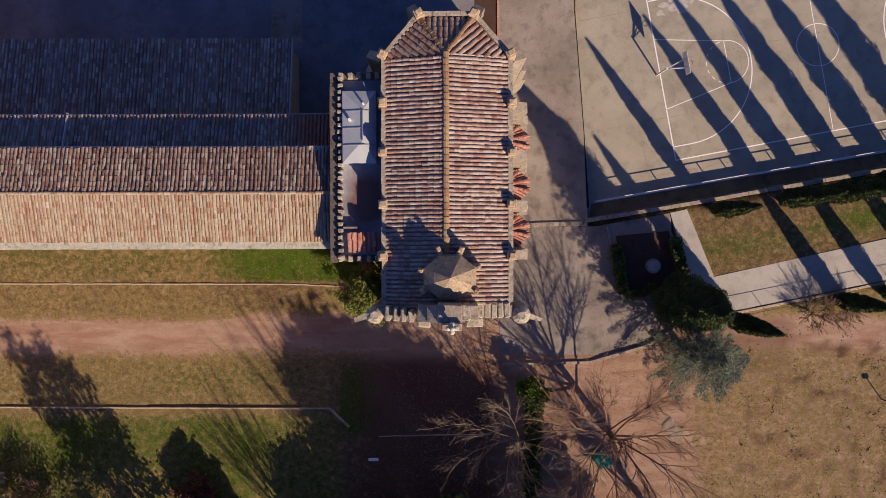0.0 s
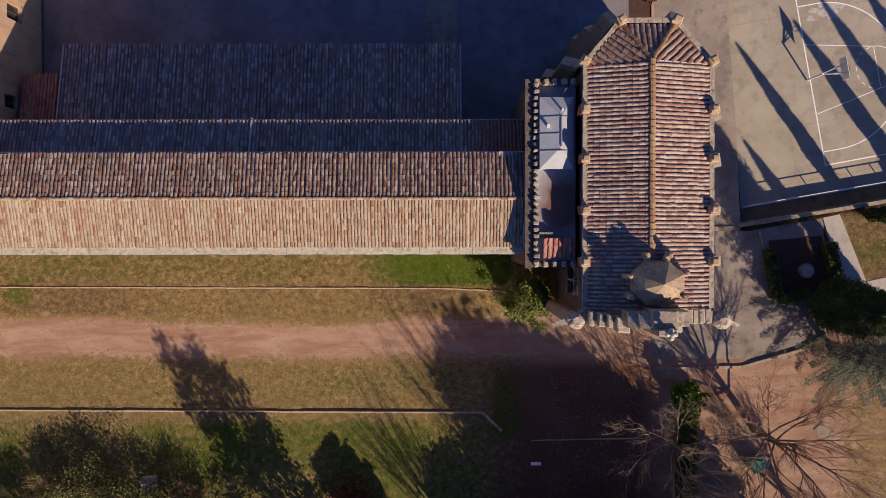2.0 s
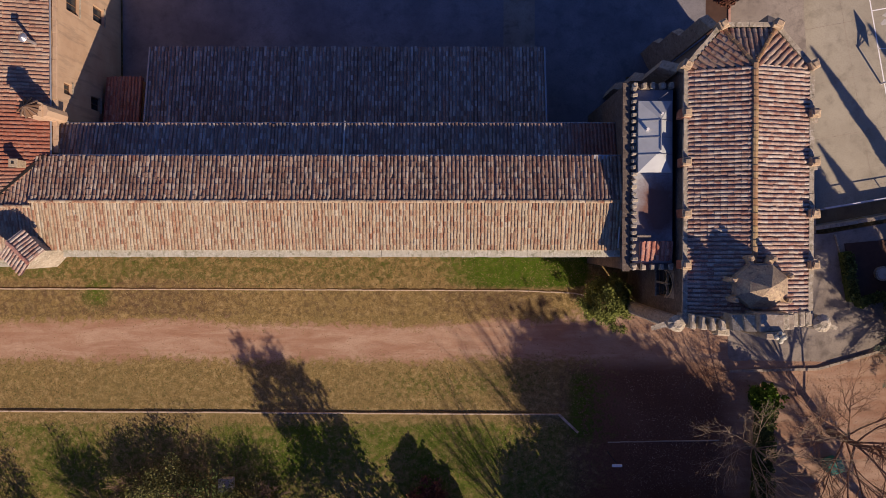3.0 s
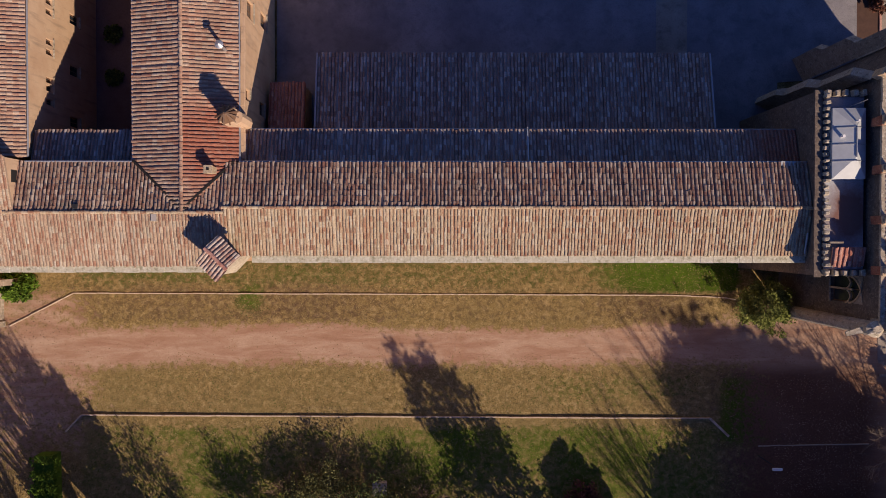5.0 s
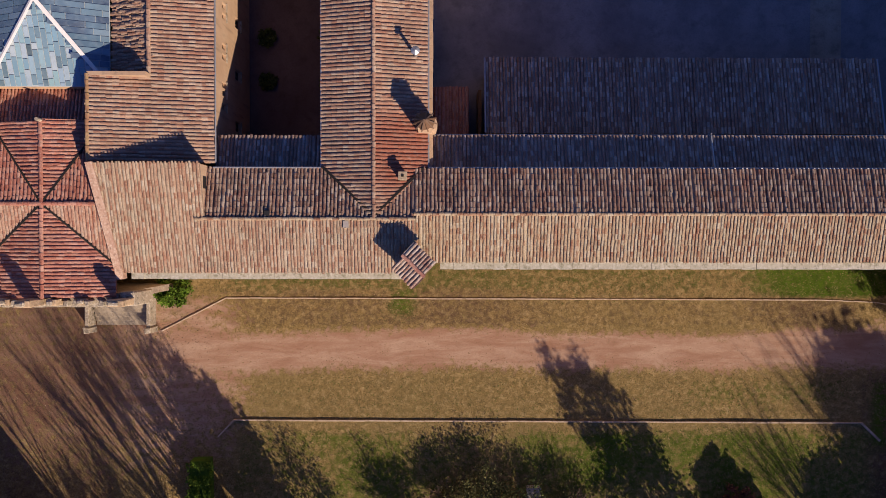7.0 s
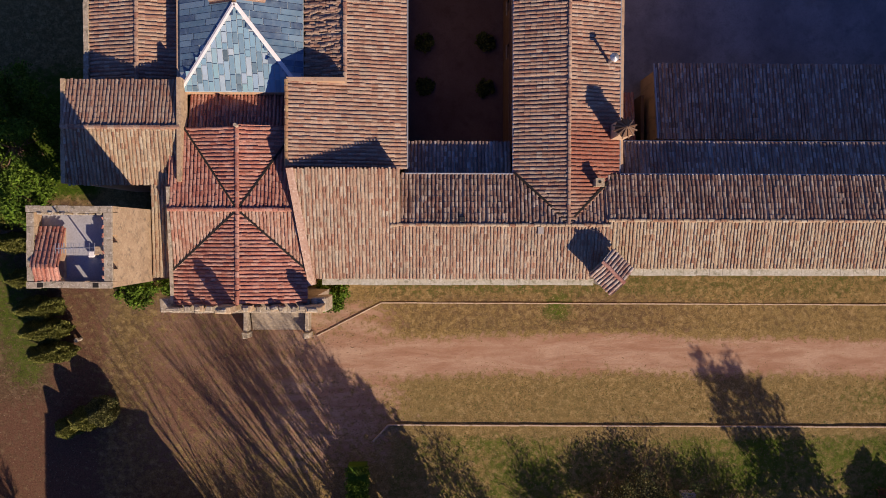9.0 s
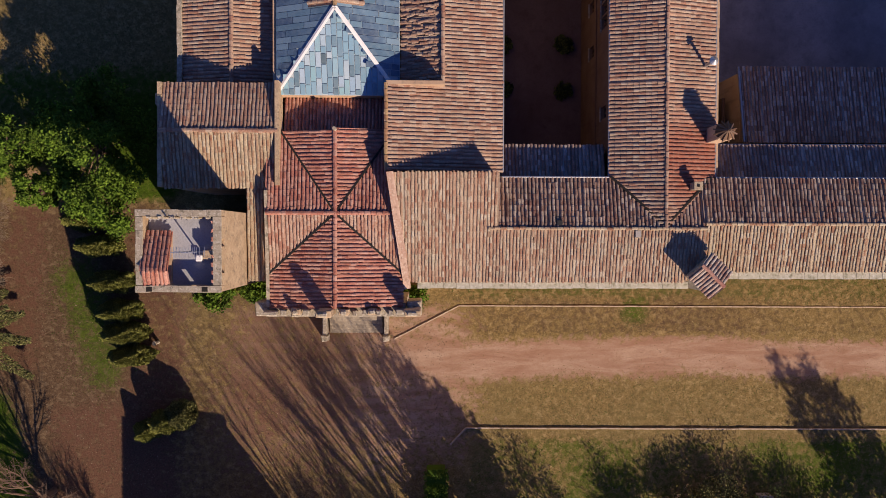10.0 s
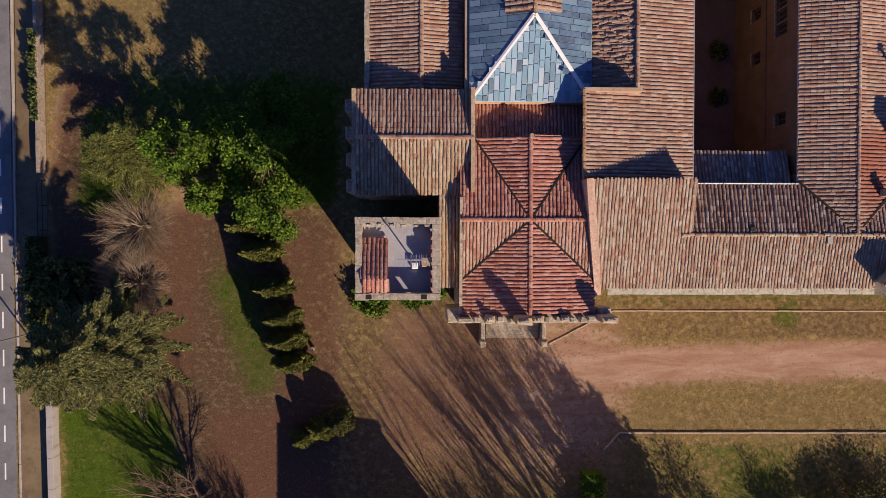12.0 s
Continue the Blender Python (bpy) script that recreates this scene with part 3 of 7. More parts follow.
def soil(x, y):
    """What covers the ground: red earth, green grass, darker ground (partly painted shade), each from 0 to 1."""
    wob = noise.noise((x * 0.09, y * 0.09, 1.0)) * 1.2 + noise.noise((x * 0.31, y * 0.31, 5.0)) * 0.5
    red = 0.92 * (smooth(y, -11.1 + wob * 0.6, -8.3 + wob * 0.6) * (1 - smooth(y, -7.5 + wob * 0.5, -5.4 + wob * 0.5))) * smooth(x, -75, -66)
    red = max(red, 0.85 * smooth(x, -13, -2) * (1 - smooth(y, -5.5, -4.0)) * (1 - smooth(x, 17 + wob * 3, 27)))
    red = max(red, 0.62 * band(x + wob * 2, -84, -62, 4) * (1 - smooth(y, -4.5, -2)) * smooth(y, -26, -12))
    red = max(red, 0.55 * band(x + wob, -101.0 + 0.2 * (y - 3), -96.4 + 0.0 * (y - 3), 1.4) * band(y, -10, 8, 2.0))
    red = max(red, 0.6 * band(x + wob, -97, -86, 2.0) * (1 - smooth(y + wob, -12.5, -9)))
    red = max(red, 0.5 * band(x, -91, -85, 1.2) * band(y, -14, 4, 2.5))
    red = max(red, 0.42 * smooth(x, 14, 20) * (1 - smooth(y, -9, -7)))
    red = max(red, (0.6 - 0.4 * band(x + wob, -108, -102, 1.0) * band(y + wob, 4, 13, 1.5)) * band(x + wob, -109.5, -102.5, 1.2) * band(y + wob, -3, 16, 2.0))
    green = 0.9 * band(y, -3.6, -0.5, 0.5) * smooth(x + wob * 3, -28, -10) * (1 - smooth(x, -7.5, -6.5))
    green = max(green, (0.42 + 0.16 * wob) * band(y, -3.4 + wob * 0.8, -0.4, 0.7) * band(x, -64, -8, 2))
    green = max(green, 0.2 * band(y, -14.2, -9.8 + wob, 0.9) * band(x, -64, -8, 4) + 0.2 * band(y + wob, -12.8, -10.3, 0.9) * band(x + wob * 2, -24, -10, 3))
    green = max(green, (0.5 + 0.22 * wob) * (1 - smooth(y, -15.2, -14.2)) * band(x, -63, -8, 1.5))
    green = max(green, (0.5 + 0.2 * wob) * band(x, -22, -6, 4) * (1 - smooth(y, -19, -16.5)))
    green = max(green, (0.8 + 0.2 * wob) * (1 - smooth(y + wob, -12.5, -9.0)) * band(x + wob, -109, -100 - 0.3 * (y + 12), 1.2))
    green = max(green, 0.58 * band(x + wob, -96.2 - 0.3 * (y + 2), -91.5 - 0.15 * (y + 2), 2.0) * band(y + wob, -11, 1, 2.0))
    green = max(green, (0.5 + 0.2 * wob) * band(x, -109, -84, 2) * smooth(y, 4, 9) * (1 - 0.75 * smooth(y + wob, 15, 18)))
    green = max(green, (0.16 + 0.25 * wob + 0.34 * band(y - 0.2 * (x - 21), -2.8, 0.0, 1.2)) * band(x, 20, 60, 1) * band(y, -4, 6, 0.6))
    green = max(green, 0.5 * band(x + wob, -80, -75, 1.5) * band(y, -7.6, -3.5, 1.2))
    green = max(green, 0.6 * band(x + wob, -49.5, -46.5, 1.2) * band(y + wob * 0.7, -5.2, -2.6, 1.0))
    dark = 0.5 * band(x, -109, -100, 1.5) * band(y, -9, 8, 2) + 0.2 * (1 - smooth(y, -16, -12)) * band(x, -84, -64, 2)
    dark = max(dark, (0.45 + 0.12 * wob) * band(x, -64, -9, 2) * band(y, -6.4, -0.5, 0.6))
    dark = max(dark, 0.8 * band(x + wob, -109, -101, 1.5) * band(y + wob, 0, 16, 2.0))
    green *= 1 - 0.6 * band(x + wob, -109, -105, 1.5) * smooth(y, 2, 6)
    # Browner ground along the drive; its colour also deepens the lodge's shadow.
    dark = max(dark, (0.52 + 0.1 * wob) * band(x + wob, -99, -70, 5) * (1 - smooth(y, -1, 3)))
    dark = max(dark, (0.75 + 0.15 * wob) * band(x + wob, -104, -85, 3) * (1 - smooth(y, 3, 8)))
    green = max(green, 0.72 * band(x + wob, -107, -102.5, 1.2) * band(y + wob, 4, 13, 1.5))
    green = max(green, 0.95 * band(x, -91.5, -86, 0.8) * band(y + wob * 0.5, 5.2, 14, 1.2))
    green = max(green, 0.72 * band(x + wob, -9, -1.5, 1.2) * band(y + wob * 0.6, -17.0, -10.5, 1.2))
    # Deep tree shade south of the chapel, painted into the soil colour.
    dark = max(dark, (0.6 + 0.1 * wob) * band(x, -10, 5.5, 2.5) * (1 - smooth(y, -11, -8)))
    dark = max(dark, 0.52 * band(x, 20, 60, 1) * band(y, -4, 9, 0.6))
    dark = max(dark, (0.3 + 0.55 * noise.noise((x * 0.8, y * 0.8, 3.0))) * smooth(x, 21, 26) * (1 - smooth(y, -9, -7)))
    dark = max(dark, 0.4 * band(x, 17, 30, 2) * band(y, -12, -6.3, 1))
    return red, green, dark


def ground_z(x, y):
    """The height of the ground."""
    near = -40 < y < 30 and -130 < x < 60
    z = 0.05 * noise.noise((x * 0.12, y * 0.12, 0.0)) + 0.025 * noise.noise((x * 0.9, y * 0.9, 4.0)) if near else 0.0
    z -= 1.75 * smooth(x, 10.8, 11.6) * smooth(y - 1.48 - 0.17 * (x - 12.7), -0.2, 0.3)
    z -= 0.3 * band(x, 5.0, 19.3, 0.6) * band(y, -9.4, 30, 0.5)
    z -= 0.3 * band(x, 11.5, 20.3, 0.5) * band(y, -7.0, 1.6, 0.4)
    z -= 0.06 if y > 8.6 and x < 12 else 0.0
    return z


def ground_sheet():
    xs = [-900, -400, -220, -160] + list(np.arange(-130, 60.1, 0.6)) + [90, 160, 400, 900]
    ys = [-900, -400, -160, -70] + list(np.arange(-40, 30.1, 0.6)) + [60, 150, 400, 900]
    verts, cols = [], []
    for y in ys:
        for x in xs:
            z = ground_z(x, y)
            verts.append((x, y, z))
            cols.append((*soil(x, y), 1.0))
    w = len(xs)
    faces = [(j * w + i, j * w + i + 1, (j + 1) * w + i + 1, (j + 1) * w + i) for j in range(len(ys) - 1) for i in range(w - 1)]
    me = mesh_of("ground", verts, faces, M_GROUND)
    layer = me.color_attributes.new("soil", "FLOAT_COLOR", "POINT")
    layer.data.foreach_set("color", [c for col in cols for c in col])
    for p in me.polygons:
        p.use_smooth = True
    return tagged(new("ground", me), "dry winter lawn with red earth path and bare soil", "ground", kind="structure")


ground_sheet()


def slab(name, pts, z0, z1, mat, label, category):
    return tagged(part(name, prism(bmesh.new(), pts, z0, z1), mat), label, category, kind="structure")


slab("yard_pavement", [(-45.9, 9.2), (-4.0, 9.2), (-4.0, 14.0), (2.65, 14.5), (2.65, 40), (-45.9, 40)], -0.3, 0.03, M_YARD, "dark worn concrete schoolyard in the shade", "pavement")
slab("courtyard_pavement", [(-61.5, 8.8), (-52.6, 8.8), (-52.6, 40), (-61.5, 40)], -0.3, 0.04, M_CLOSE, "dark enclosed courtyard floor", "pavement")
slab("side_pavement", [(4.6, 0.9), (12.05, 0.95), (11.7, 8.8), (10.9, 19.0), (10.65, 30.0), (10.4, 40.0), (4.72, 40.0), (4.72, 14.0)], -2.0, -0.02, M_PAVE, "light concrete strip beside the chapel", "pavement")
slab("patio", [(4.7, -10.5), (12.2, -10.3), (16.8, -9.0), (19.2, -7.6), (20.6, -3.9), (19.0, 0.6), (19.0, 2.0), (12.8, 0.9), (4.7, 0.9)], -0.6, -0.05, M_PATIO, "light concrete patio with worn patches", "pavement")
slab("sports_court", [(11.6, 1.45), (62.0, 10.0), (62.0, 45.0), (9.4, 45.0), (10.6, 19.7)], -2.0, -1.35, M_COURT, "grey concrete sports court with white lines", "court")
slab("garden_path", [(20.9, -3.7), (62.0, 5.3), (62.0, 1.4), (23.6, -6.3)], -0.4, 0.05, M_PATH, "pale concrete path through the garden", "path")
slab("cross_path", [(18.9, 2.0), (20.3, 2.3), (22.6, -3.4), (20.7, -3.8)], -0.4, 0.045, M_PATH, "pale concrete path beside the hedge", "path")
slab("road", [(-111.8, -60), (-112.6, 60), (-122, 60), (-122, -60)], -0.3, 0.03, M_ASPHALT, "grey asphalt road with a dashed line", "road")

# ---- the chapel ----
CH_W, CH_E, CH_S, CH_N = -3.55, 4.1, -4.3, 11.4
chapel = thing("chapel", (0.2, 3.0, 0.0), "stone school chapel with clay tile roof and buttresses", "chapel")
outline = [(-3.75, -4.7), (4.3, -4.7), (4.3, 11.5), (2.0, 14.15), (-1.5, 14.15), (-3.75, 11.5)]
walls(chapel, outline, -0.8, 14.25, M_STONE_DARK, 0.5, openings=[(5, 13.15, 8.2, 1.9, 4.0)])
# stone tracery: a pointed head over two lancets
trace = bmesh.new()
for c, w in ((-2.6, 0.95), (-3.075, 0.475), (-2.125, 0.475)):
    base = 10.5 if w > 0.9 else 10.1
    for sgn in (-1, 1):
        arc = [(c + sgn * w * (2 * math.cos(a) - 1), base + 1.75 * w / 0.95 * math.sin(a) * (0.9 if w < 0.9 else 1.0)) for a in [k * 1.0472 / 5 for k in range(6)]]
        for (ya, za), (yb, zb) in zip(arc, arc[1:]):
            bar(trace, (-3.72, ya, za), (-3.72, yb, zb), 0.14)
bar(trace, (-3.72, -2.6, 8.2), (-3.72, -2.6, 11.0), 0.14)
part("tracery", trace, M_OCHRE_STONE, chapel, "pale stone window tracery")
for sgn in (-1, 1):
    bm = bmesh.new()
    arc = [(-2.6 + sgn * 0.95 * (2 * math.cos(a) - 1), 10.5 + 1.75 * math.sin(a)) for a in [k * 1.0472 / 5 for k in range(6)]] + [(-2.6 + sgn * 0.95, 12.2)]
    for x in (-3.74, -3.5):
        f = bm.faces.new([bm.verts.new((x, y, z)) for y, z in arc])
    bmesh.ops.bridge_loops(bm, edges=bm.edges[:])
    bmesh.ops.recalc_face_normals(bm, faces=bm.faces)
    part("spandrel", bm, M_STONE, chapel)
RX, RZ, CF = 0.2, 15.5, 1.1 / 3.75
tiled_slope(chapel, [(RX, CH_N - 0.1), (CH_W, CH_N - 0.1), (CH_W, CH_S), (RX, CH_S)], (RX, 0), RZ, (-1, 0), CF, M_TILE_CHAPEL, 0.273, near=(-3.6, 0.2, 3, 11.5), limit=150, deep=1.12)
tiled_slope(chapel, [(RX, CH_N - 0.1), (CH_E, CH_N - 0.1), (CH_E, CH_S), (RX, CH_S)], (RX, 0), RZ, (1, 0), CF, M_TILE_CHAPEL, 0.273, near=(0.2, 4.2, 3, 11.5), limit=150, deep=1.12)
tiled_slope(chapel, [(RX, CH_N), (CH_W + 0.1, CH_N), (-1.4, 13.85)], (RX, CH_N), RZ - 0.05, (-2.45, 2.15), 0.36, M_TILE)
tiled_slope(chapel, [(RX, CH_N), (CH_E - 0.1, CH_N), (1.85, 13.85)], (RX, CH_N), RZ - 0.05, (2.45, 2.25), 0.36, M_TILE)
tiled_slope(chapel, [(RX, CH_N), (1.85, 13.85), (-1.4, 13.85)], (RX, CH_N), RZ - 0.05, (0, 1), 0.42, M_TILE)
ridge_row(chapel, (RX, CH_S, RZ + 0.02), (RX, CH_N, RZ + 0.02), M_TILE_OCHRE, 0.42)
for p in ((-1.4, 13.85), (1.85, 13.85)):
    ridge_row(chapel, (*p, 14.5), (RX, CH_N, RZ), M_TILE_OCHRE, 0.3, "hip_tile")
for a, b in zip(outline[1:], outline[2:] + outline[:1]):
    if a[1] != b[1] or a[1] > 5:
        coping(chapel, a, b, 0.32, 14.25, 14.45)


def pinnacle(x, y, turn, reach, z=14.9):
    """A buttress head with its sloping steps outward."""
    bm = bmesh.new()
    cuboid(bm, -0.28, 0.28, -0.28, 0.28, 13.6, z - 0.2, bevel=0.04)
    bm.transform(pose(x, y, 0, rz=turn))
    part("pinnacle", bm, M_OCHRE_STONE if reach else M_BRICK, chapel)
    bm = bmesh.new()
    cuboid(bm, -0.3, 0.3, -0.3, 0.3, z - 0.2, z, bevel=0.05)
    cuboid(bm, -0.2, 0.2, -0.2, 0.2, z, z + 0.16, bevel=0.05)
    bm.transform(pose(x, y, 0, rz=turn))
    part("pinnacle_cap", bm, M_OCHRE_STONE, chapel)
    if reach:
        bm = bmesh.new()
        for k, (x0, x1, zt) in enumerate(((0.2, 1.2, 13.5), (1.2, reach + 0.3, 8.6), (reach + 0.3, reach + 0.7, 4.6))):
            v = [(x0, -0.3), (x1, -0.3), (x1, 0.3), (x0, 0.3)]
            prism(bm, v, -0.9, 0, (zt, zt - 0.8, zt - 0.8, zt))
        bm.transform(pose(x, y, 0, rz=turn))
        part("buttress", bm, M_STONE, chapel)


for y in (8.5, 5.4, 2.1, -1.15):
    pinnacle(4.35, y, 0, 1.5)
    pinnacle(-3.8, y, 180, 0)
for x, y, turn in ((-1.5, 14.1, 117), (2.0, 14.1, 63), (4.3, 11.55, 25), (-3.8, 11.55, 155)):
    pinnacle(x, y, turn, 1.5)


def side_chapel(y):
    """A low half-round side chapel with a fan of tiles."""
    bm = bmesh.new()
    ring = [(4.25 + 2.15 * math.cos(a), y + 1.3 * math.sin(a)) for a in [math.pi * (i / 5 - 0.5) for i in range(6)]]
    prism(bm, ring, -0.9, 7.4)
    part("side_chapel", bm, M_STONE, chapel)
    peak = (4.25, y)
    for a, b in zip(ring, ring[1:]):
        mid = ((a[0] + b[0]) / 2 - peak[0], (a[1] + b[1]) / 2 - peak[1])
        tiled_slope(chapel, [peak, a, b], peak, 8.3, mid, 0.45, M_TILE_RED, 0.25, name="side_chapel_roof")
        ridge_row(chapel, (*a, 7.62), (*peak, 8.32), M_TILE_RED, 0.24, "hip_tile")


for y in (6.95, 3.75, 0.5):
    side_chapel(y)

part("east_cornice", box(4.45, 4.72, -4.5, 11.3, 11.4, 11.75, bevel=0.04), M_OCHRE_STONE, chapel)
# bell turret: a low stone spire on eight sides, with stub pinnacles round it
TX, TY = 0.42, -2.42
bm = bmesh.new()
eight = [(TX + 1.62 * math.cos(radians(22.5 + 45 * i)), TY + 1.5 * math.sin(radians(22.5 + 45 * i))) for i in range(8)]
prism(bm, eight, 14.0, 16.1)
part("turret_drum", bm, M_STONE, chapel)
bm = bmesh.new()
low = [bm.verts.new((TX + 1.75 * math.cos(radians(22.5 + 45 * i)), TY + 1.42 * math.sin(radians(22.5 + 45 * i)), 16.1)) for i in range(8)]
mid = [bm.verts.new((TX + 1.05 * math.cos(radians(22.5 + 45 * i)), TY + 0.86 * math.sin(radians(22.5 + 45 * i)), 16.72)) for i in range(8)]
tip = bm.verts.new((TX, TY, 17.45))
bm.faces.new(low[::-1])
for i in range(8):
    j = (i + 1) % 8
    bm.faces.new((low[i], low[j], mid[j], mid[i]))
    bm.faces.new((mid[i], mid[j], tip))
part("turret_roof", bm, M_SPIRE, chapel, "yellow lichened stone spire")
for a in (112, 68, 168, 207, 331, 20):
    bm = bmesh.new()
    cuboid(bm, 1.4, 2.0, -0.16, 0.16, 14.2, 16.0, bevel=0.04)
    cuboid(bm, 1.7, 2.0, -0.13, 0.13, 16.0, 16.45, bevel=0.05)
    bm.transform(pose(TX, TY, 0, rz=a))
    part("turret_pinnacle", bm, M_OCHRE_STONE, chapel)

# the front: a parapet between two round corner turrets, with a tall finial
part("parapet", box(-4.0, -0.35, -5.0, -4.3, 13.5, 14.6, bevel=0.04), M_STONE, chapel)
for i in range(4):
    x = -3.45 + i * 0.5
    part("merlon", box(x - 0.17, x + 0.17, -5.2, -4.3 - 0.06 * i, 13.8, 15.2 + 0.35 * i, bevel=0.06), M_COPING, chapel)
for i in range(2):
    part("parapet_slope", prism(bmesh.new(), [(-1.55 + 0.6 * i, -5.1), (-0.97 + 0.6 * i, -5.1), (-0.97 + 0.6 * i, -4.15), (-1.55 + 0.6 * i, -4.15)], 13.6, 0, (16.7 + 0.4 * i, 16.8 + 0.4 * i, 16.5 + 0.4 * i, 16.4 + 0.4 * i)), M_COPING, chapel)
part("gable_platform", box(-0.32, 1.15, -5.06, -3.98, 13.6, 17.6, bevel=0.06), M_STONE, chapel, "worn grey stone gable platform")
part("gable_shoulder", box(1.15, 1.65, -5.0, -4.05, 13.6, 17.2, bevel=0.05), M_COPING, chapel)
part("gable_shoulder", box(1.65, 2.15, -5.0, -4.1, 13.6, 16.8, bevel=0.05), M_STONE, chapel)
part("parapet", box(2.15, 4.5, -4.95, -4.25, 13.5, 14.55, bevel=0.04), M_STONE, chapel)
for i in range(5):
    x = 2.36 + i * 0.42
    part("parapet_stone", box(x - 0.2, x + 0.2, -5.1 + 0.04 * (i % 2), -4.1 - 0.03 * (i % 3), 13.6, 14.85 - 0.05 * i + 0.07 * (i % 2), bevel=0.07), M_COPING, chapel)
for x in (-4.35, 4.95):
    bm = bmesh.new()
    bmesh.ops.create_cone(bm, cap_ends=True, segments=14, radius1=0.5, radius2=0.5, depth=15.4, matrix=Matrix.Translation((x, -4.9, 6.9)))
    part("corner_turret", bm, M_STONE, chapel)
    bm = bmesh.new()
    bmesh.ops.create_cone(bm, cap_ends=True, segments=14, radius1=0.58, radius2=0.25, depth=0.3, matrix=Matrix.Translation((x, -4.9, 14.75)))
    part("corner_turret_cap", bm, M_COPING, chapel)
    s = 1 if x > 0 else -1
    part("gargoyle", bar(bmesh.new(), (x + s * 0.4, -5.0, 13.9), (x + s * 1.35, -5.3, 13.7), 0.4, r2=0.17), M_COPING, chapel)
for x, w in ((-1.25, 0.45), (2.0, 0.55)):
    part("corbel_stone", box(x - w, x + w, -5.75, -5.1, 13.3, 14.3, bevel=0.1), M_COPING, chapel)
part("finial_pedestal", box(-0.1, 1.1, -5.5, -5.06, 13.6, 17.9, bevel=0.06), M_STONE, chapel)
bm = bmesh.new()
bar(bm, (0.52, -5.28, 17.8), (0.52, -5.28, 18.6), 0.26, sides=8)
for s in ((0, 0, 0.3), (0.3, 0, 0), (-0.3, 0, 0), (0, -0.3, 0), (0, 0.3, 0)):
    bmesh.ops.create_icosphere(bm, subdivisions=2, radius=0.16, matrix=Matrix.Translation((0.52 + s[0] * 0.75, -5.28 + s[1] * 0.75, 18.45 + s[2] * 0.9)))
part("finial", bm, M_CORNICE, chapel, "pale carved stone flower finial")

# ---- the crenellated block between chapel and wing ----
block = thing("crenellated_annex", (-5.6, 4.6, 0), "stone annex with battlements and a flat terrace", "building")
bx0, bx1, by0, by1 = -7.15, -4.05, -1.55, 10.75
walls(block, [(bx0, by0), (bx1, by0), (bx1, by1), (bx0, by1)], -0.3, 12.75, M_STONE_DARK, 0.42, openings=[(3, 2.2, 7.8, 0.8, 1.4)], skip=(1,))
part("terrace_floor", box(bx0 + 0.4, bx1, by0 + 0.4, by1 - 0.4, 12.2, 12.7), M_TERRACE, block, "pale grey terrace screed stained rust red")
coping(block, (bx0 - 0.0, by0 - 0.1), (bx0 - 0.0, by1 + 0.05), 0.5, 12.72, 12.84, M_STONE_DARK, "ledge_stone")
for i in range(28):
    y = by0 + 0.3 + i * 0.43
    part("merlon", box(bx0 + 0.29, bx0 + 0.62 + random.uniform(-0.05, 0.05), y - 0.12, y + 0.12, 12.6, 13.2 + random.uniform(-0.1, 0.06), bevel=0.04), M_COPING, block)
for i in range(5):
    x = bx0 + 0.5 + i * 0.6
    for y in (by0 + 0.2, by1 - 0.2):
        part("merlon", box(x - 0.15, x + 0.15, y - 0.2, y + 0.2, 12.75, 13.2, bevel=0.04), M_COPING, block)
# sheet-metal roof over the stair head
bm = bmesh.new()
hx0, hx1, hy0, hy1 = -6.5, -4.3, 4.85, 9.5
v = [bm.verts.new(p) for p in ((hx0, hy0, 13.35), (hx1, hy0, 13.35), (hx1, hy1, 13.35), (hx0, hy1, 13.35), (-5.15, hy0 + 1.4, 13.8), (-5.15, hy1 - 1.3, 13.8), (hx0, hy0, 12.3), (hx1, hy0, 12.3), (hx1, hy1, 12.3), (hx0, hy1, 12.3))]
for f in ((0, 1, 4), (1, 2, 5, 4), (2, 3, 5), (3, 0, 4, 5), (0, 6, 7, 1), (1, 7, 8, 2), (2, 8, 9, 3), (3, 9, 6, 0)):
    bm.faces.new([v[i] for i in f])
part("metal_roof", bm, M_LEAD, block, "grey sheet-metal hipped roof")
bm = bmesh.new()
for y in (6.0, 7.1, 8.2):
    bar(bm, (hx0, y, 13.37), (-5.15, y, 13.82), 0.05)
    bar(bm, (-5.15, y, 13.82), (hx1, y, 13.37), 0.05)
bar(bm, (-5.15, hy0 + 1.4, 13.83), (-5.15, hy1 - 1.3, 13.83), 0.07)
part("roof_seam", bm, M_ZINC, block)
part("roof_vent", bar(bmesh.new(), (-6.0, 7.6, 13.4), (-6.0, 7.6, 13.85), 0.2, sides=8), M_WHITE, block)
part("roof_vent", bar(bmesh.new(), (-5.1, 8.6, 13.5), (-5.1, 8.6, 14.0), 0.14, sides=8), M_WHITE, block)
part("lightning_rod", bar(bmesh.new(), (-5.0, 9.7, 12.5), (-5.0, 9.8, 14.7), 0.06, sides=6), M_STEEL, block)
part("flag_stone", box(-6.5, -5.6, 0.6, 0.72, 12.6, 13.2), M_STONE, block)
tiled_slope(block, [(-6.3, 0.35), (-4.3, 0.35), (-4.3, -0.9), (-6.3, -0.9)], (-5, 0.35), 13.3, (0, -1), 0.25, M_TILE_RED)

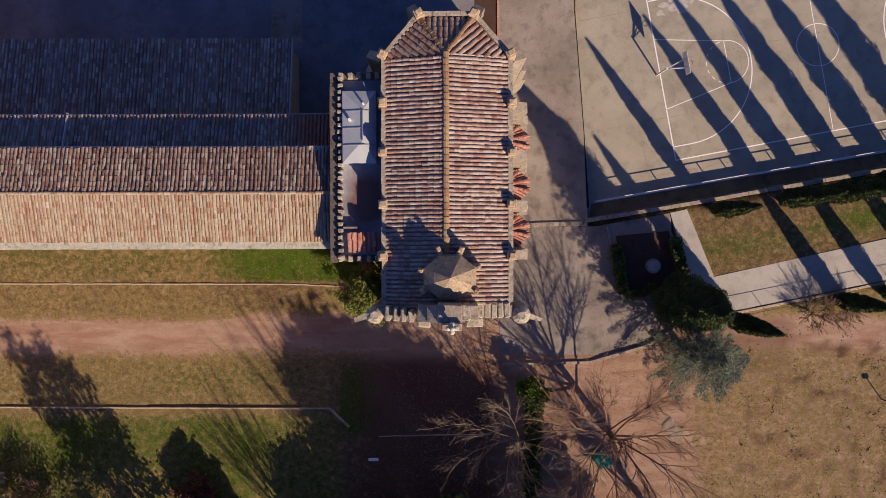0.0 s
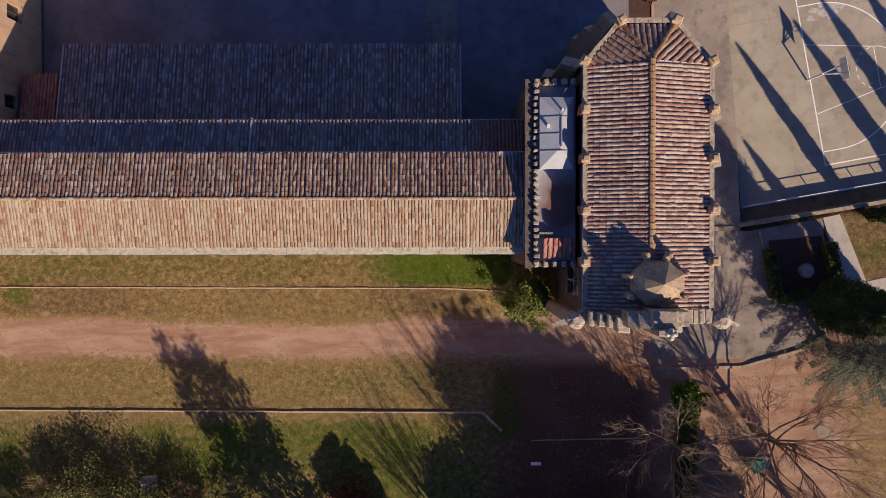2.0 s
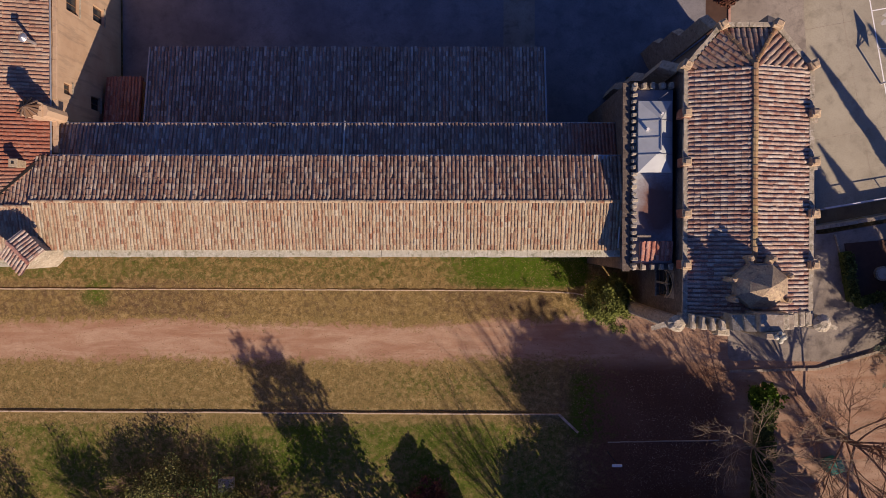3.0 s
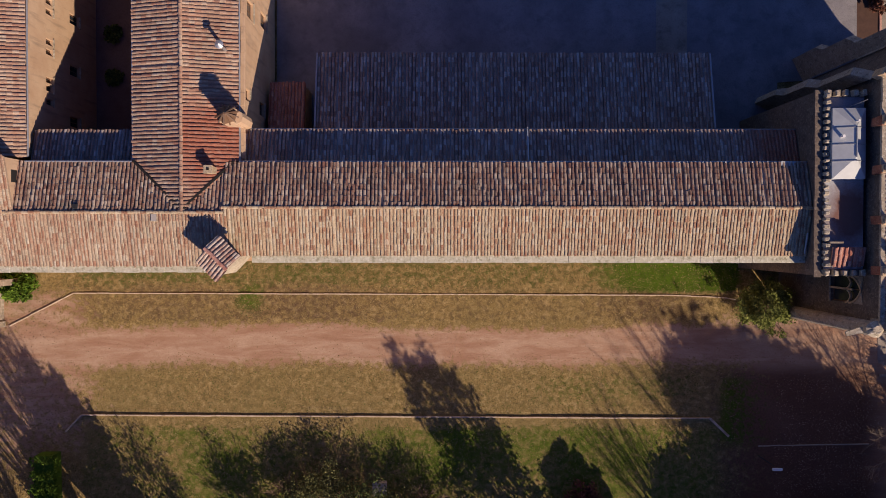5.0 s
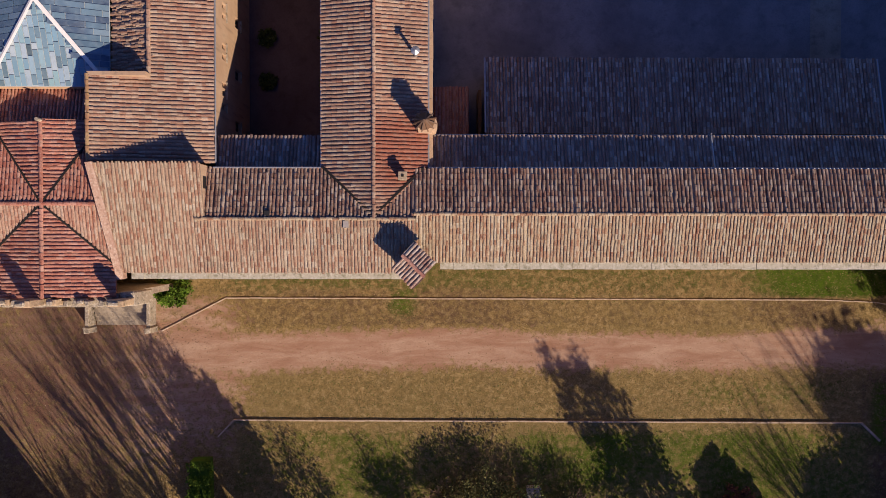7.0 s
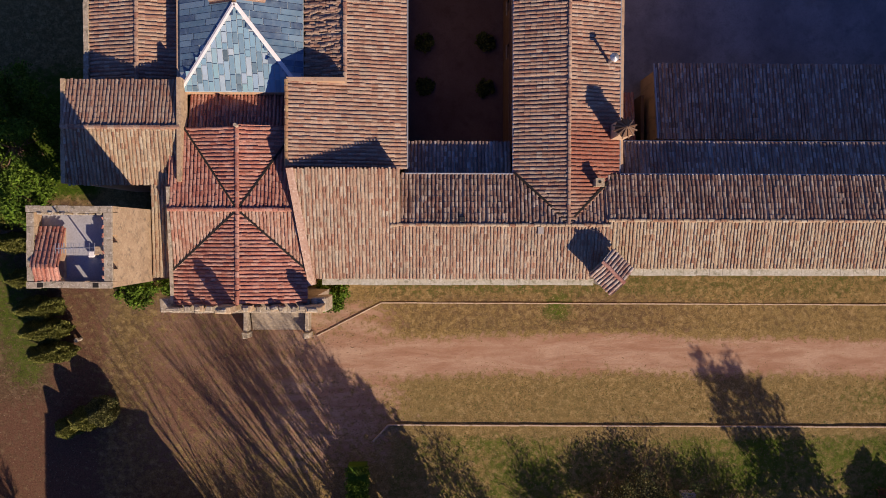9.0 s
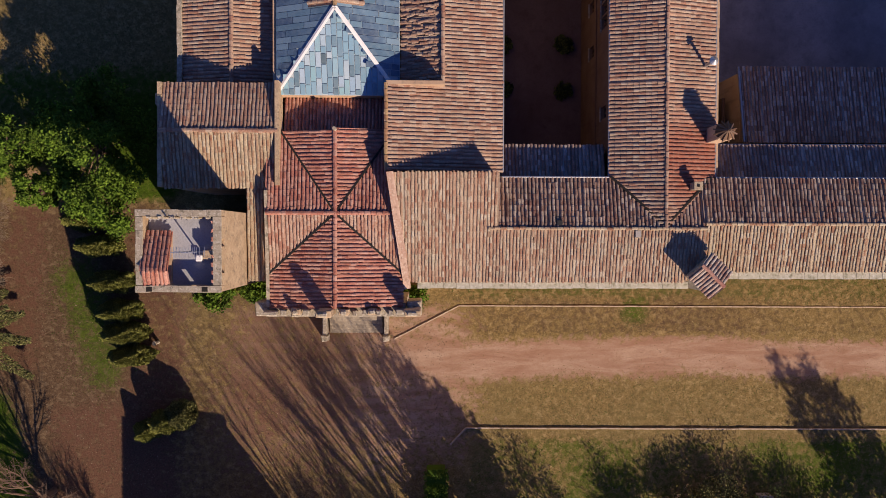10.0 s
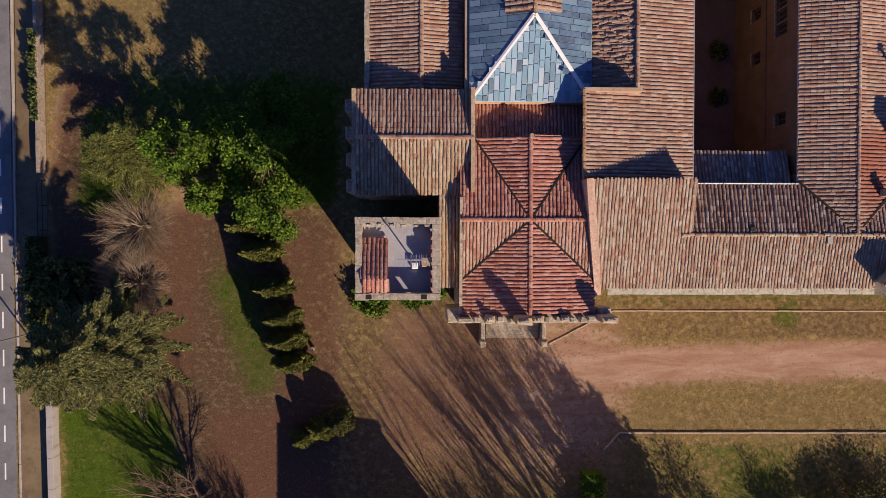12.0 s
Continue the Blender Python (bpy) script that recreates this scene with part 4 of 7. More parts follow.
# ---- the long wing ----
wing = thing("long_wing", (-26, 3, 0), "long school wing with weathered clay tile roof", "building")
wx0, wx1 = -46.9, -7.15
walls(wing, [(-46.0, 6.3), (wx1, 6.3), (wx1, 8.4), (-46.0, 8.4)], -0.3, 9.45, M_PLASTER, 0.4, skip=(0, 1, 3))
walls(wing, [(-48.0, -0.3), (wx1, -0.3), (wx1, 6.0), (-46.0, 6.0)], -0.3, 11.0, M_PLASTER, 0.5, skip=(2, 3), openings=[(0, 4 + i * 3.4, z, 1.1, 1.8) for i in range(10) for z in (1.2, 4.8, 8.2)])
tiled_slope(wing, [(wx0, 3.0), (wx1, 3.0), (wx1, -0.22), (wx0, -0.22)], (0, 3.0), 12.2, (0, -1), 0.25, M_TILE_PALE, 0.228, near=(-40, -22, -1, 4), limit=300, deep=0.68)
tiled_slope(wing, [(-46.9, 3.0), (wx1, 3.0), (wx1, 6.05), (-46.95, 6.05)], (0, 3.0), 12.2, (0, 1), 0.25, M_TILE_NORTH, 0.262, wild=1.4, deep=1.0)
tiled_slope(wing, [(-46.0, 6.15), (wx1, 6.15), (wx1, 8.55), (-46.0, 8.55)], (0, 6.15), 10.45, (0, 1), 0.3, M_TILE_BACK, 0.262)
part("upper_wall", box(-46.0, wx1, 6.02, 6.14, 10.2, 11.36), M_PLASTER, wing)
ridge_row(wing, (wx1, 3.0, 12.22), (wx0, 3.0, 12.22), M_TILE_PALE, 0.235)
part("gutter", bar(bmesh.new(), (-46.0, 6.17, 11.32), (wx1, 6.17, 11.32), 0.13, sides=8), M_ZINC, wing)
part("gutter", bar(bmesh.new(), (-46.0, 8.64, 9.65), (wx1, 8.64, 9.65), 0.1, sides=8), M_ZINC, wing)
part("roof_divider", prism(bmesh.new(), [(-26.18, 6.2), (-26.1, 6.2), (-26.1, 8.6), (-26.18, 8.6)], 9.4, 0, (10.65, 10.65, 9.9, 9.9)), M_LEAD, wing)
coping(wing, (-45.2, -0.5), (wx1, -0.5), 0.5, 10.95, 11.2, M_CORNICE, name="cornice_stone")
part("rooflight", box(-9.0, -8.0, 5.9, 6.2, 11.3, 11.5), M_LEAD, wing)

# ---- low shed behind the wing ----
shed = thing("low_shed", (-26.6, 12.4, 0), "low shed with old dark clay tile roof in shade", "shed")
walls(shed, [(-41.4, 9.5), (-11.9, 9.5), (-11.9, 14.9), (-41.4, 14.9)], -0.3, 4.4, M_PLASTER, 0.3)
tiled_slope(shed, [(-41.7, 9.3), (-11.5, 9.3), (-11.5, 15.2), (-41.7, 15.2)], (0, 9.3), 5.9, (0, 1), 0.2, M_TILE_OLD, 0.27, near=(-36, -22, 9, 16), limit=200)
part("verge", bar(bmesh.new(), (-41.75, 9.3, 6.0), (-41.75, 15.2, 4.8), 0.12), M_ZINC, shed)
part("verge", bar(bmesh.new(), (-11.45, 9.3, 6.0), (-11.45, 15.2, 4.8), 0.12), M_ZINC, shed)
lean = thing("lean_to_roof", (-44.2, 11, 0), "small lean-to with dark red tile roof", "shed")
tiled_slope(lean, [(-45.6, 9.0), (-42.9, 9.0), (-42.9, 13.2), (-45.6, 13.2)], (-45, 9.0), 4.2, (0, 1), 0.18, M_TILE_RED, 0.27)
walls(lean, [(-45.6, 9.2), (-43.0, 9.2), (-43.0, 13.0), (-45.6, 13.0)], -0.3, 3.2, M_PLASTER, 0.25)
passage = tagged(part("passage_wall", box(-42.1, -41.85, 9.3, 13.2, -0.2, 2.6), M_PLASTER_SHADED), "brown wall of the narrow passage", "wall", kind="structure")

# ---- the north wing ----
north = thing("north_wing", (-49.6, 14, 0), "tall north wing with clay tile roof and chimneys", "building")
NX, NZ = -49.65, 12.2
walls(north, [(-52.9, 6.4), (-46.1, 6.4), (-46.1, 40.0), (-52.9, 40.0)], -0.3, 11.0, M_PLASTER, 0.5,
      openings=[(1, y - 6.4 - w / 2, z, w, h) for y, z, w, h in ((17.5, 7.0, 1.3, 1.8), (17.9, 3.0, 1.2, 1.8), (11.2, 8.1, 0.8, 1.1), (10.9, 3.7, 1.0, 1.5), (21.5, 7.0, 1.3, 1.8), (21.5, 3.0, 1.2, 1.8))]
      + [(3, 40 - y - w / 2, z, w, h) for y, z, w, h in ((11.1, 7.2, 0.9, 1.5), (17.6, 7.2, 0.85, 1.6), (18.6, 7.2, 0.85, 1.6), (19.6, 7.2, 0.85, 1.6), (16.4, 3.2, 0.9, 1.5), (19.85, 3.2, 0.9, 1.5))], other={3: M_PLASTER_SHADED})
tiled_slope(north, [(NX, 2.7), (NX, 30), (-53.25, 30), (-53.25, 6.25)], (NX, 0), NZ, (-1, 0), 0.27, M_TILE, 0.262, near=(-54, -49, 6, 16), limit=150)
tiled_slope(north, [(NX, 2.7), (NX, 30), (-46.1, 30), (-46.1, 6.2)], (NX, 0), NZ, (1, 0), 0.27, M_TILE_STAINED, 0.262, near=(-50, -46, 6, 16), limit=150)
ridge_row(north, (NX, 2.7, NZ + 0.02), (NX, 30, NZ + 0.02), M_TILE, 0.262)
part("gutter", bar(bmesh.new(), (-53.3, 6.2, 11.18), (-53.3, 30, 11.18), 0.13, sides=8), M_ZINC, north)
part("gutter", bar(bmesh.new(), (-46.0, 6.2, 11.18), (-46.0, 30, 11.18), 0.13, sides=8), M_ZINC, north)
coping(north, (-45.85, 6.4), (-45.85, 30), 0.3, 10.7, 10.95, M_PLASTER, "cornice_stone")
valley = bmesh.new()
for a, b in (((-53.2, 6.2, 11.33), (NX, 2.9, 12.13)), ((-46.3, 6.15, 11.4), (NX, 2.9, 12.16))):
    bar(valley, a, b, 0.15)
part("valley_gutter", valley, M_DARK, north, "dark lead valley gutter")

# Out of view; added to keep sky light and bounce out of the courtyard.
tagged(part("courtyard_shade_wall", box(-60.4, -53.0, 27.0, 27.5, -0.3, 11.0), M_PLASTER_SHADED), "unseen wall added to darken the courtyard", "wall", kind="structure")
part("floor_band", box(-52.99, -52.9, 6.5, 26.9, 5.6, 5.72), M_PLASTER_SHADED, north)

# ---- the middle roofs ----
middle = thing("middle_wing", (-58, 2, 0), "middle school wing with mottled clay tile roof", "building")
walls(middle, [(-68.4, -0.9), (-47.6, -0.9), (-47.6, 3.0), (-68.4, 3.0)], -0.3, 10.9, M_PLASTER, 0.5, skip=(1, 2, 3))
walls(middle, [(-60.7, 6.3), (-53.1, 6.3), (-53.1, 8.4), (-60.7, 8.4)], -0.3, 9.45, M_PLASTER, 0.4, skip=(0, 1, 3))
tiled_slope(middle, [(-61.5, 2.65), (-46.95, 2.65), (-46.95, 0.2), (-48.2, -0.95), (-61.5, -0.95)], (0, 2.65), 12.15, (0, -1), 0.25, M_TILE_MOTTLED, 0.228, near=(-58, -48, -1, 3), limit=150, deep=0.66)
tiled_slope(middle, [(-67.9, 6.3), (-61.0, 6.3), (-61.0, 2.7), (-61.5, 2.7), (-61.5, -0.95), (-66.95, -0.95), (-67.45, 3.0)], (0, 2.65), 12.16, (0, -1), 0.275, M_TILE_MOTTLED, 0.228, near=(-68, -61, -1, 7), limit=150, deep=0.6)
tiled_slope(middle, [(-61.2, 2.7), (-49.75, 2.7), (-53.15, 6.1), (-61.2, 6.1)], (0, 2.7), 12.15, (0, 1), 0.25, M_TILE_NORTH, 0.262, wild=1.2, deep=1.0)
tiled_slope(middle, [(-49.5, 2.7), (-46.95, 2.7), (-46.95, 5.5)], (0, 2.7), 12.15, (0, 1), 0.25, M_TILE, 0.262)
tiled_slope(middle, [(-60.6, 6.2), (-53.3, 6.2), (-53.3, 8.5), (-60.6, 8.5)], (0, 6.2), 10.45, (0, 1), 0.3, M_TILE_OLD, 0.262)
ridge_row(middle, (-46.9, 2.68, 12.2), (-61.5, 2.68, 12.2), M_TILE_PALE, 0.235)
part("gable_wall", prism(bmesh.new(), [(-61.3, 2.75), (-61.02, 2.75), (-61.02, 6.28), (-61.3, 6.28)], 10.6, 0, (12.0, 12.0, 12.95, 12.95)), M_PLASTER, middle)
part("vent_grille", box(-61.03, -60.99, 4.7, 5.5, 11.55, 12.2), M_IRON, middle)
part("gutter", bar(bmesh.new(), (-60.6, 6.17, 11.32), (-53.3, 6.17, 11.32), 0.13, sides=8), M_ZINC, middle)
coping(middle, (-66.3, -1.2), (-47.7, -1.2), 0.45, 10.75, 11.0, M_CORNICE, name="cornice_stone")
prm = bmesh.new()
prism(prm, [(-67.2, -1.5), (-66.75, -1.4), (-67.35, 3.1), (-67.85, 6.35), (-68.3, 6.3), (-67.8, 2.6)], 10.6, 0, (11.2, 11.15, 12.45, 13.4, 13.4, 12.35))
part("sloping_coping", prm, M_PINK_STONE, middle, "worn sloping stone coping")

# little watch turret on the wing's corner
watch = thing("corner_bartizan", (-46.96, -0.4, 9.0), "small corner turret with a tiled gable roof", "turret")
ang = -44
ca, sa = math.cos(radians(ang)), math.sin(radians(ang))


def wp(u, v):
    return (-46.96 + u * ca - v * sa, -0.42 + u * sa + v * ca)


part("turret_body", prism(bmesh.new(), [wp(-0.72, -0.85), wp(0.72, -0.85), wp(0.72, 0.85), wp(-0.72, 0.85)], 8.5, 13.0), M_COPING, watch)
tiled_slope(watch, [wp(-0.95, 0), wp(0.95, 0), wp(0.95, -1.12), wp(-0.95, -1.12)], wp(0, 0), 13.55, (sa, -ca), 0.4, M_TILE_CHAPEL, 0.25)
tiled_slope(watch, [wp(-0.95, 0), wp(0.95, 0), wp(0.95, 1.12), wp(-0.95, 1.12)], wp(0, 0), 13.55, (-sa, ca), 0.4, M_TILE_CHAPEL, 0.25)
ridge_row(watch, (*wp(-0.95, 0), 13.57), (*wp(0.95, 0), 13.57), M_TILE_RED, 0.28)

# ---- the west wing round the courtyard ----
west = thing("west_wing", (-64, 14, 0), "west wing with one long tiled slope to the courtyard", "building")
walls(west, [(-68.2, 6.6), (-60.95, 6.6), (-60.95, 40), (-68.2, 40)], -0.3, 11.0, M_PLASTER, 0.5, skip=(2, 3),
      openings=[(1, y - 6.6 - 0.22, 6.9, 0.44, 0.95) for y in (10.9, 11.9, 12.5, 14.56, 15.3, 17.5, 18.25, 20.4)] + [(1, y - 6.6 - 0.4, 2.9, 0.8, 1.5) for y in (10.0, 14.0, 18.0)])
tiled_slope(west, [(-68.35, 6.45), (-60.6, 6.45), (-60.6, 12.15), (-68.35, 12.15)], (-60.6, 0), 11.2, (1, 0), 0.215, M_TILE, 0.262, near=(-68.4, -60, 6, 12), limit=150)
tiled_slope(west, [(-64.5, 12.15), (-60.6, 12.15), (-60.6, 30), (-64.5, 30)], (-60.6, 0), 11.2, (1, 0), 0.215, M_TILE, 0.262)
tiled_slope(west, [(-64.6, 12.3), (-67.4, 12.3), (-67.4, 30), (-64.6, 30)], (-64.6, 0), 12.0, (-1, 0), 0.3, M_TILE, 0.262, wild=4.0)
part("inner_wall", box(-64.75, -64.5, 12.2, 30, 10.8, 12.1), M_PLASTER, west)
part("end_wall", box(-68.35, -64.5, 12.05, 12.3, 10.6, 12.9), M_PLASTER, west)
ridge_row(west, (-64.62, 12.3, 12.08), (-64.62, 30, 12.08), M_TILE, 0.3)
ridge_row(west, (-68.35, 6.5, 12.85), (-68.35, 12.1, 12.85), M_TILE_OCHRE, 0.28)
part("gutter", bar(bmesh.new(), (-60.5, 6.5, 11.1), (-60.5, 30, 11.1), 0.13, sides=8), M_ZINC, west)
coping(west, (-60.75, 6.6), (-60.75, 30), 0.3, 10.6, 10.95, M_PLASTER, "cornice_stone")

# ---- the entrance pavilion ----
hall = thing("entrance_pavilion", (-71.8, 3, 0), "entrance pavilion with a red tiled cross-gable roof", "building")
AX, AY, AZ = -71.75, 3.67, 12.15
hx0, hx1, hs, hn = -76.3, -67.3, -2.65, 9.2
walls(hall, [(hx0, -2.9), (hx1 + 0.2, -2.9), (hx1 + 0.2, hn), (hx0, hn)], -0.3, 11.1, M_STONE, 0.5, skip=(1,))
fx = 0.9 / 4.5
tiled_slope(hall, [(AX, AY), (hx0, -0.45), (hx0, hs), (AX, hs)], (AX, 0), AZ, (-1, 0), fx, M_TILE_RED, 0.25, near=(-77, -71, -3, 4), limit=100)
tiled_slope(hall, [(AX, AY), (hx1, -0.45), (hx1, hs), (AX, hs)], (AX, 0), AZ, (1, 0), fx, M_TILE_RED, 0.25, near=(-72, -67, -3, 4), limit=100)
tiled_slope(hall, [(AX, AY), (AX, hn), (-75.5, hn)], (AX, 0), AZ, (-1, 0), fx, M_TILE_RED, 0.25)
tiled_slope(hall, [(AX, AY), (AX, hn), (-67.9, hn)], (AX, 0), AZ, (1, 0), fx, M_TILE_RED, 0.25)
tiled_slope(hall, [(AX, AY), (hx0, AY), (hx0, -0.45)], (AX, AY), AZ, (0, -1), 0.9 / 4.1, M_TILE_PEACH, 0.235, deep=0.8)
tiled_slope(hall, [(AX, AY), (hx1, AY), (hx1, -0.45)], (AX, AY), AZ, (0, -1), 0.9 / 4.1, M_TILE_PEACH, 0.235, deep=0.8)
tiled_slope(hall, [(AX, AY), (hx0, AY), (hx0, 8.6), (-75.5, hn)], (AX, AY), AZ, (0, 1), 0.75 / 5.53, M_TILE_RED, 0.25)
tiled_slope(hall, [(AX, AY), (hx1, AY), (hx1, 8.6), (-67.9, hn)], (AX, AY), AZ, (0, 1), 0.77 / 5.53, M_TILE_RED, 0.25)
for p in ((AX, hs), (AX, hn), (hx0, AY), (hx1, AY)):
    ridge_row(hall, (*p, AZ + 0.04), (AX, AY, AZ + 0.04), M_TILE_RED, 0.3)
valley = bmesh.new()
for p in ((hx0, -0.4), (hx1, -0.4), (-75.5, hn), (-67.9, hn)):
    bar(valley, (*p, 11.44 if p[1] > 5 else 11.28), (AX, AY, AZ + 0.02), 0.13)
part("valley_gutter", valley, M_DARK, hall)
part("ball_finial", bar(bmesh.new(), (AX, hn, 12.1), (AX, hn, 12.7), 0.25, sides=8), M_COPING, hall)
part("verge", bar(bmesh.new(), (hx0 - 0.05, hs, 11.3), (hx0 - 0.05, AY + 1.5, 12.1), 0.2), M_COPING, hall)
for i in range(12):
    x = -76.1 + i * 0.8
    big = i in (0, 11)
    w = 0.45 if big else random.uniform(0.16, 0.26)
    part("merlon", box(x - w, x + w, -3.3 + random.uniform(0, 0.15), -2.75 - random.uniform(0, 0.15), 11.0, 11.6 + (0.45 if i % 3 == 0 else random.uniform(0, 0.15)), bevel=0.06), M_COPING, hall)
for x, w, top in ((-72.35, 0.5, 13.9), (-66.6, 0.55, 13.3), (-71.2, 0.35, 12.5), (-74.4, 0.3, 12.3), (-69.3, 0.3, 12.2)):
    part("pinnacle", box(x - w, x + w, -3.15, -2.7, 11.0, top - 0.3, bevel=0.06), M_OCHRE_STONE, hall)
    part("pinnacle_cap", box(x - w * 0.6, x + w * 0.6, -3.08, -2.78, top - 0.3, top, bevel=0.08), M_COPING, hall)
coping(hall, (-76.6, -3.05), (-66.9, -3.05), 0.6, 10.7, 11.05)
for x in (-66.5, -76.8):
    part("corner_pier", box(x - 0.5, x + 0.5, -3.3, -2.3, 8.0, 11.2, bevel=0.08), M_COPING, hall)
for x in (-74.0, -69.0):
    part("porch_wall", box(x - 0.17, x + 0.17, -6.3, -2.9, -0.2, 1.3, bevel=0.05), M_COPING, hall)
    part("porch_pier", box(x - 0.25, x + 0.25, -6.5, -6.0, -0.2, 1.45, bevel=0.05), M_COPING, hall)
for i in range(7):
    part("step", box(-73.68, -69.32, -5.9 + i * 0.36, -5.5 + i * 0.36 + (0.6 if i == 6 else 0.0), -0.2, 0.16 * (i + 1), bevel=0.015), M_STEP, hall)
tiled_slope(hall, [(-75.4, 9.3), (-67.5, 9.3), (-67.5, 11.5), (-75.4, 11.5)], (0, 9.3), 10.9, (0, -1), -0.2, M_TILE_RED, 0.25, name="low_roof")

# ---- the glazed hall ----
glazed = thing("glass_roof_hall", (-71.7, 20, 0), "hall with a hipped roof of mismatched dull glass panes", "building")
GX0, GX1, GY, GA, GZ, GE = -75.8, -67.5, 11.6, 17.0, 13.1, 11.3
walls(glazed, [(GX0, GY), (GX1, GY), (GX1, 40), (GX0, 40)], -0.3, 11.2, M_PLASTER, 0.4, skip=(1, 2, 3))


def glaze(corner_fn, u0, u1, v0, v1, inside, du, dv, mat):
    """Panes in rows on one slope; corner_fn lifts plan points onto it."""
    n = 0
    u = u0
    while u < u1:
        v = v0 + random.uniform(-0.6, 0.0)
        while v < v1:
            h = random.choice((0.5, 0.8, 1.1, 1.4)) * dv
            q = [(u + 0.022, max(v, v0) + 0.022), (u + du - 0.022, max(v, v0) + 0.022), (u + du - 0.022, min(v + h, v1) - 0.022), (u + 0.022, min(v + h, v1) - 0.022)]
            v += h
            if q[2][1] - q[0][1] < 0.06 or not all(inside(*p) for p in q):
                c = (sum(p[0] for p in q) / 4, sum(p[1] for p in q) / 4)
                if q[2][1] - q[0][1] < 0.06 or not inside(*c):
                    continue
            lift = random.uniform(0, 0.012)
            top = [Vector(corner_fn(*p)) + Vector((0, 0, 0.02 + lift)) for p in q]
            part_data("pane", [tuple(p) for p in top] + [tuple(p - Vector((0, 0, 0.012))) for p in top], [(0, 1, 2, 3), (7, 6, 5, 4), (0, 4, 5, 1), (1, 5, 6, 2), (2, 6, 7, 3), (3, 7, 4, 0)], mat, glazed)
            n += 1
        u += du


GM = (GX0 + GX1) / 2
south_fall = (GZ - GE) / (GA - GY)
side_fall = (GZ - GE) / (GX1 - GM)
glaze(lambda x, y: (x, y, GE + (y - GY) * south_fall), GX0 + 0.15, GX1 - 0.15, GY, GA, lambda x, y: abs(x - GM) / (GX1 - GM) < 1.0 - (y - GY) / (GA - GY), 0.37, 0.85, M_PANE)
glaze(lambda y, x: (x, y, GZ - (x - GM) * side_fall), GY, 30, GM, GX1, lambda y, x: y > GA or (x - GM) / (GX1 - GM) > 1.0 - (y - GY) / (GA - GY), 0.42, 1.5, M_PANE_SIDE)
glaze(lambda y, x: (x, y, GZ - (GM - x) * side_fall), GY, 30, GX0, GM, lambda y, x: y > GA or (GM - x) / (GM - GX0) > 1.0 - (y - GY) / (GA - GY), 0.42, 1.5, M_PANE_SIDE)
bm = bmesh.new()
for x0, sgn in ((GX0, 1), (GX1, -1)):
    for dx, dz in ((-0.17 * sgn, -0.17 * side_fall), (0.17 * sgn, 0.0)):
        lo, hi = Vector((x0, GY, GE + 0.1)), Vector((GM, GA, GZ + 0.1))
        e = Vector((dx, 0, dz))
        top = [lo, lo + e, hi + e, hi]
        vs = [bm.verts.new(p) for p in top] + [bm.verts.new(p - Vector((0, 0, 0.03))) for p in top]
        for f in ((0, 1, 2, 3), (7, 6, 5, 4), (0, 4, 5, 1), (1, 5, 6, 2), (2, 6, 7, 3), (3, 7, 4, 0)):
            bm.faces.new([vs[i] for i in f])
bmesh.ops.recalc_face_normals(bm, faces=bm.faces)
part("hip_flashing", bm, M_WHITE, glazed, "white painted metal flashing")
under_bm = bmesh.new()
vv = [under_bm.verts.new(p) for p in ((GX0, GY, GE - 0.03), (GX1, GY, GE - 0.03), (GM, GA, GZ - 0.03), (GM, 30, GZ - 0.03), (GX0, 30, GE - 0.03), (GX1, 30, GE - 0.03))]
for f in ((0, 1, 2), (1, 5, 3, 2), (0, 2, 3, 4)):
    under_bm.faces.new([vv[i] for i in f])
part("glazing_frame", under_bm, M_GLAZING_BAR, glazed)
ridge_row(glazed, (GM, GA + 0.1, GZ + 0.05), (GM, 30, GZ + 0.05), M_TILE_OCHRE, 0.34)
tiled_slope(glazed, [(GM - 1.8, GA + 0.25), (GM, GA + 0.25), (GM, 30), (GM - 1.8, 30)], (GM, 0), GZ + 0.12, (-1, 0), side_fall, M_TILE)
tiled_slope(glazed, [(GM + 1.8, GA + 0.25), (GM, GA + 0.25), (GM, 30), (GM + 1.8, 30)], (GM, 0), GZ + 0.12, (1, 0), side_fall, M_TILE)

# ---- the western roofs and the terrace tower ----
far_west = thing("far_west_wing", (-79.5, 10, 0), "far wing with grey-brown clay tile roof", "building")
walls(far_west, [(-83.2, 5.5), (-78.4, 5.5), (-76.2, 1.6), (-75.6, 12.4), (-76.2, 40), (-82.6, 40), (-82.6, 12.4), (-83.2, 12.4)], -0.3, 11.0, M_PLASTER, 0.4, skip=(1, 2, 3, 4, 5))
part("wall", box(-82.6, -82.2, 12.42, 40, -0.3, 9.3), M_PLASTER, far_west)
part("wall", box(-82.9, -75.9, 12.2, 12.42, 8.8, 11.15), M_PLASTER, far_west)
part("wall", box(-76.05, -75.82, 12.42, 30, 8.8, 11.15), M_PLASTER, far_west)
tiled_slope(far_west, [(-83.35, 9.1), (-75.6, 9.1), (-75.6, 12.35), (-83.35, 12.35)], (0, 9.1), 12.1, (0, 1), 0.24, M_TILE, 0.25)
tiled_slope(far_west, [(-83.35, 9.1), (-75.6, 9.1), (-75.9, 5.45), (-77.85, 5.4), (-83.35, 5.35)], (0, 9.1), 12.1, (0, -1), 0.24, M_TILE_PALE, 0.25)
tiled_slope(far_west, [(-75.95, 5.4), (-77.85, 5.4), (-77.85, -0.9), (-76.4, -0.9)], (0, 5.4), 11.2, (0, -1), 0.06, M_TILE_PALE, 0.25)
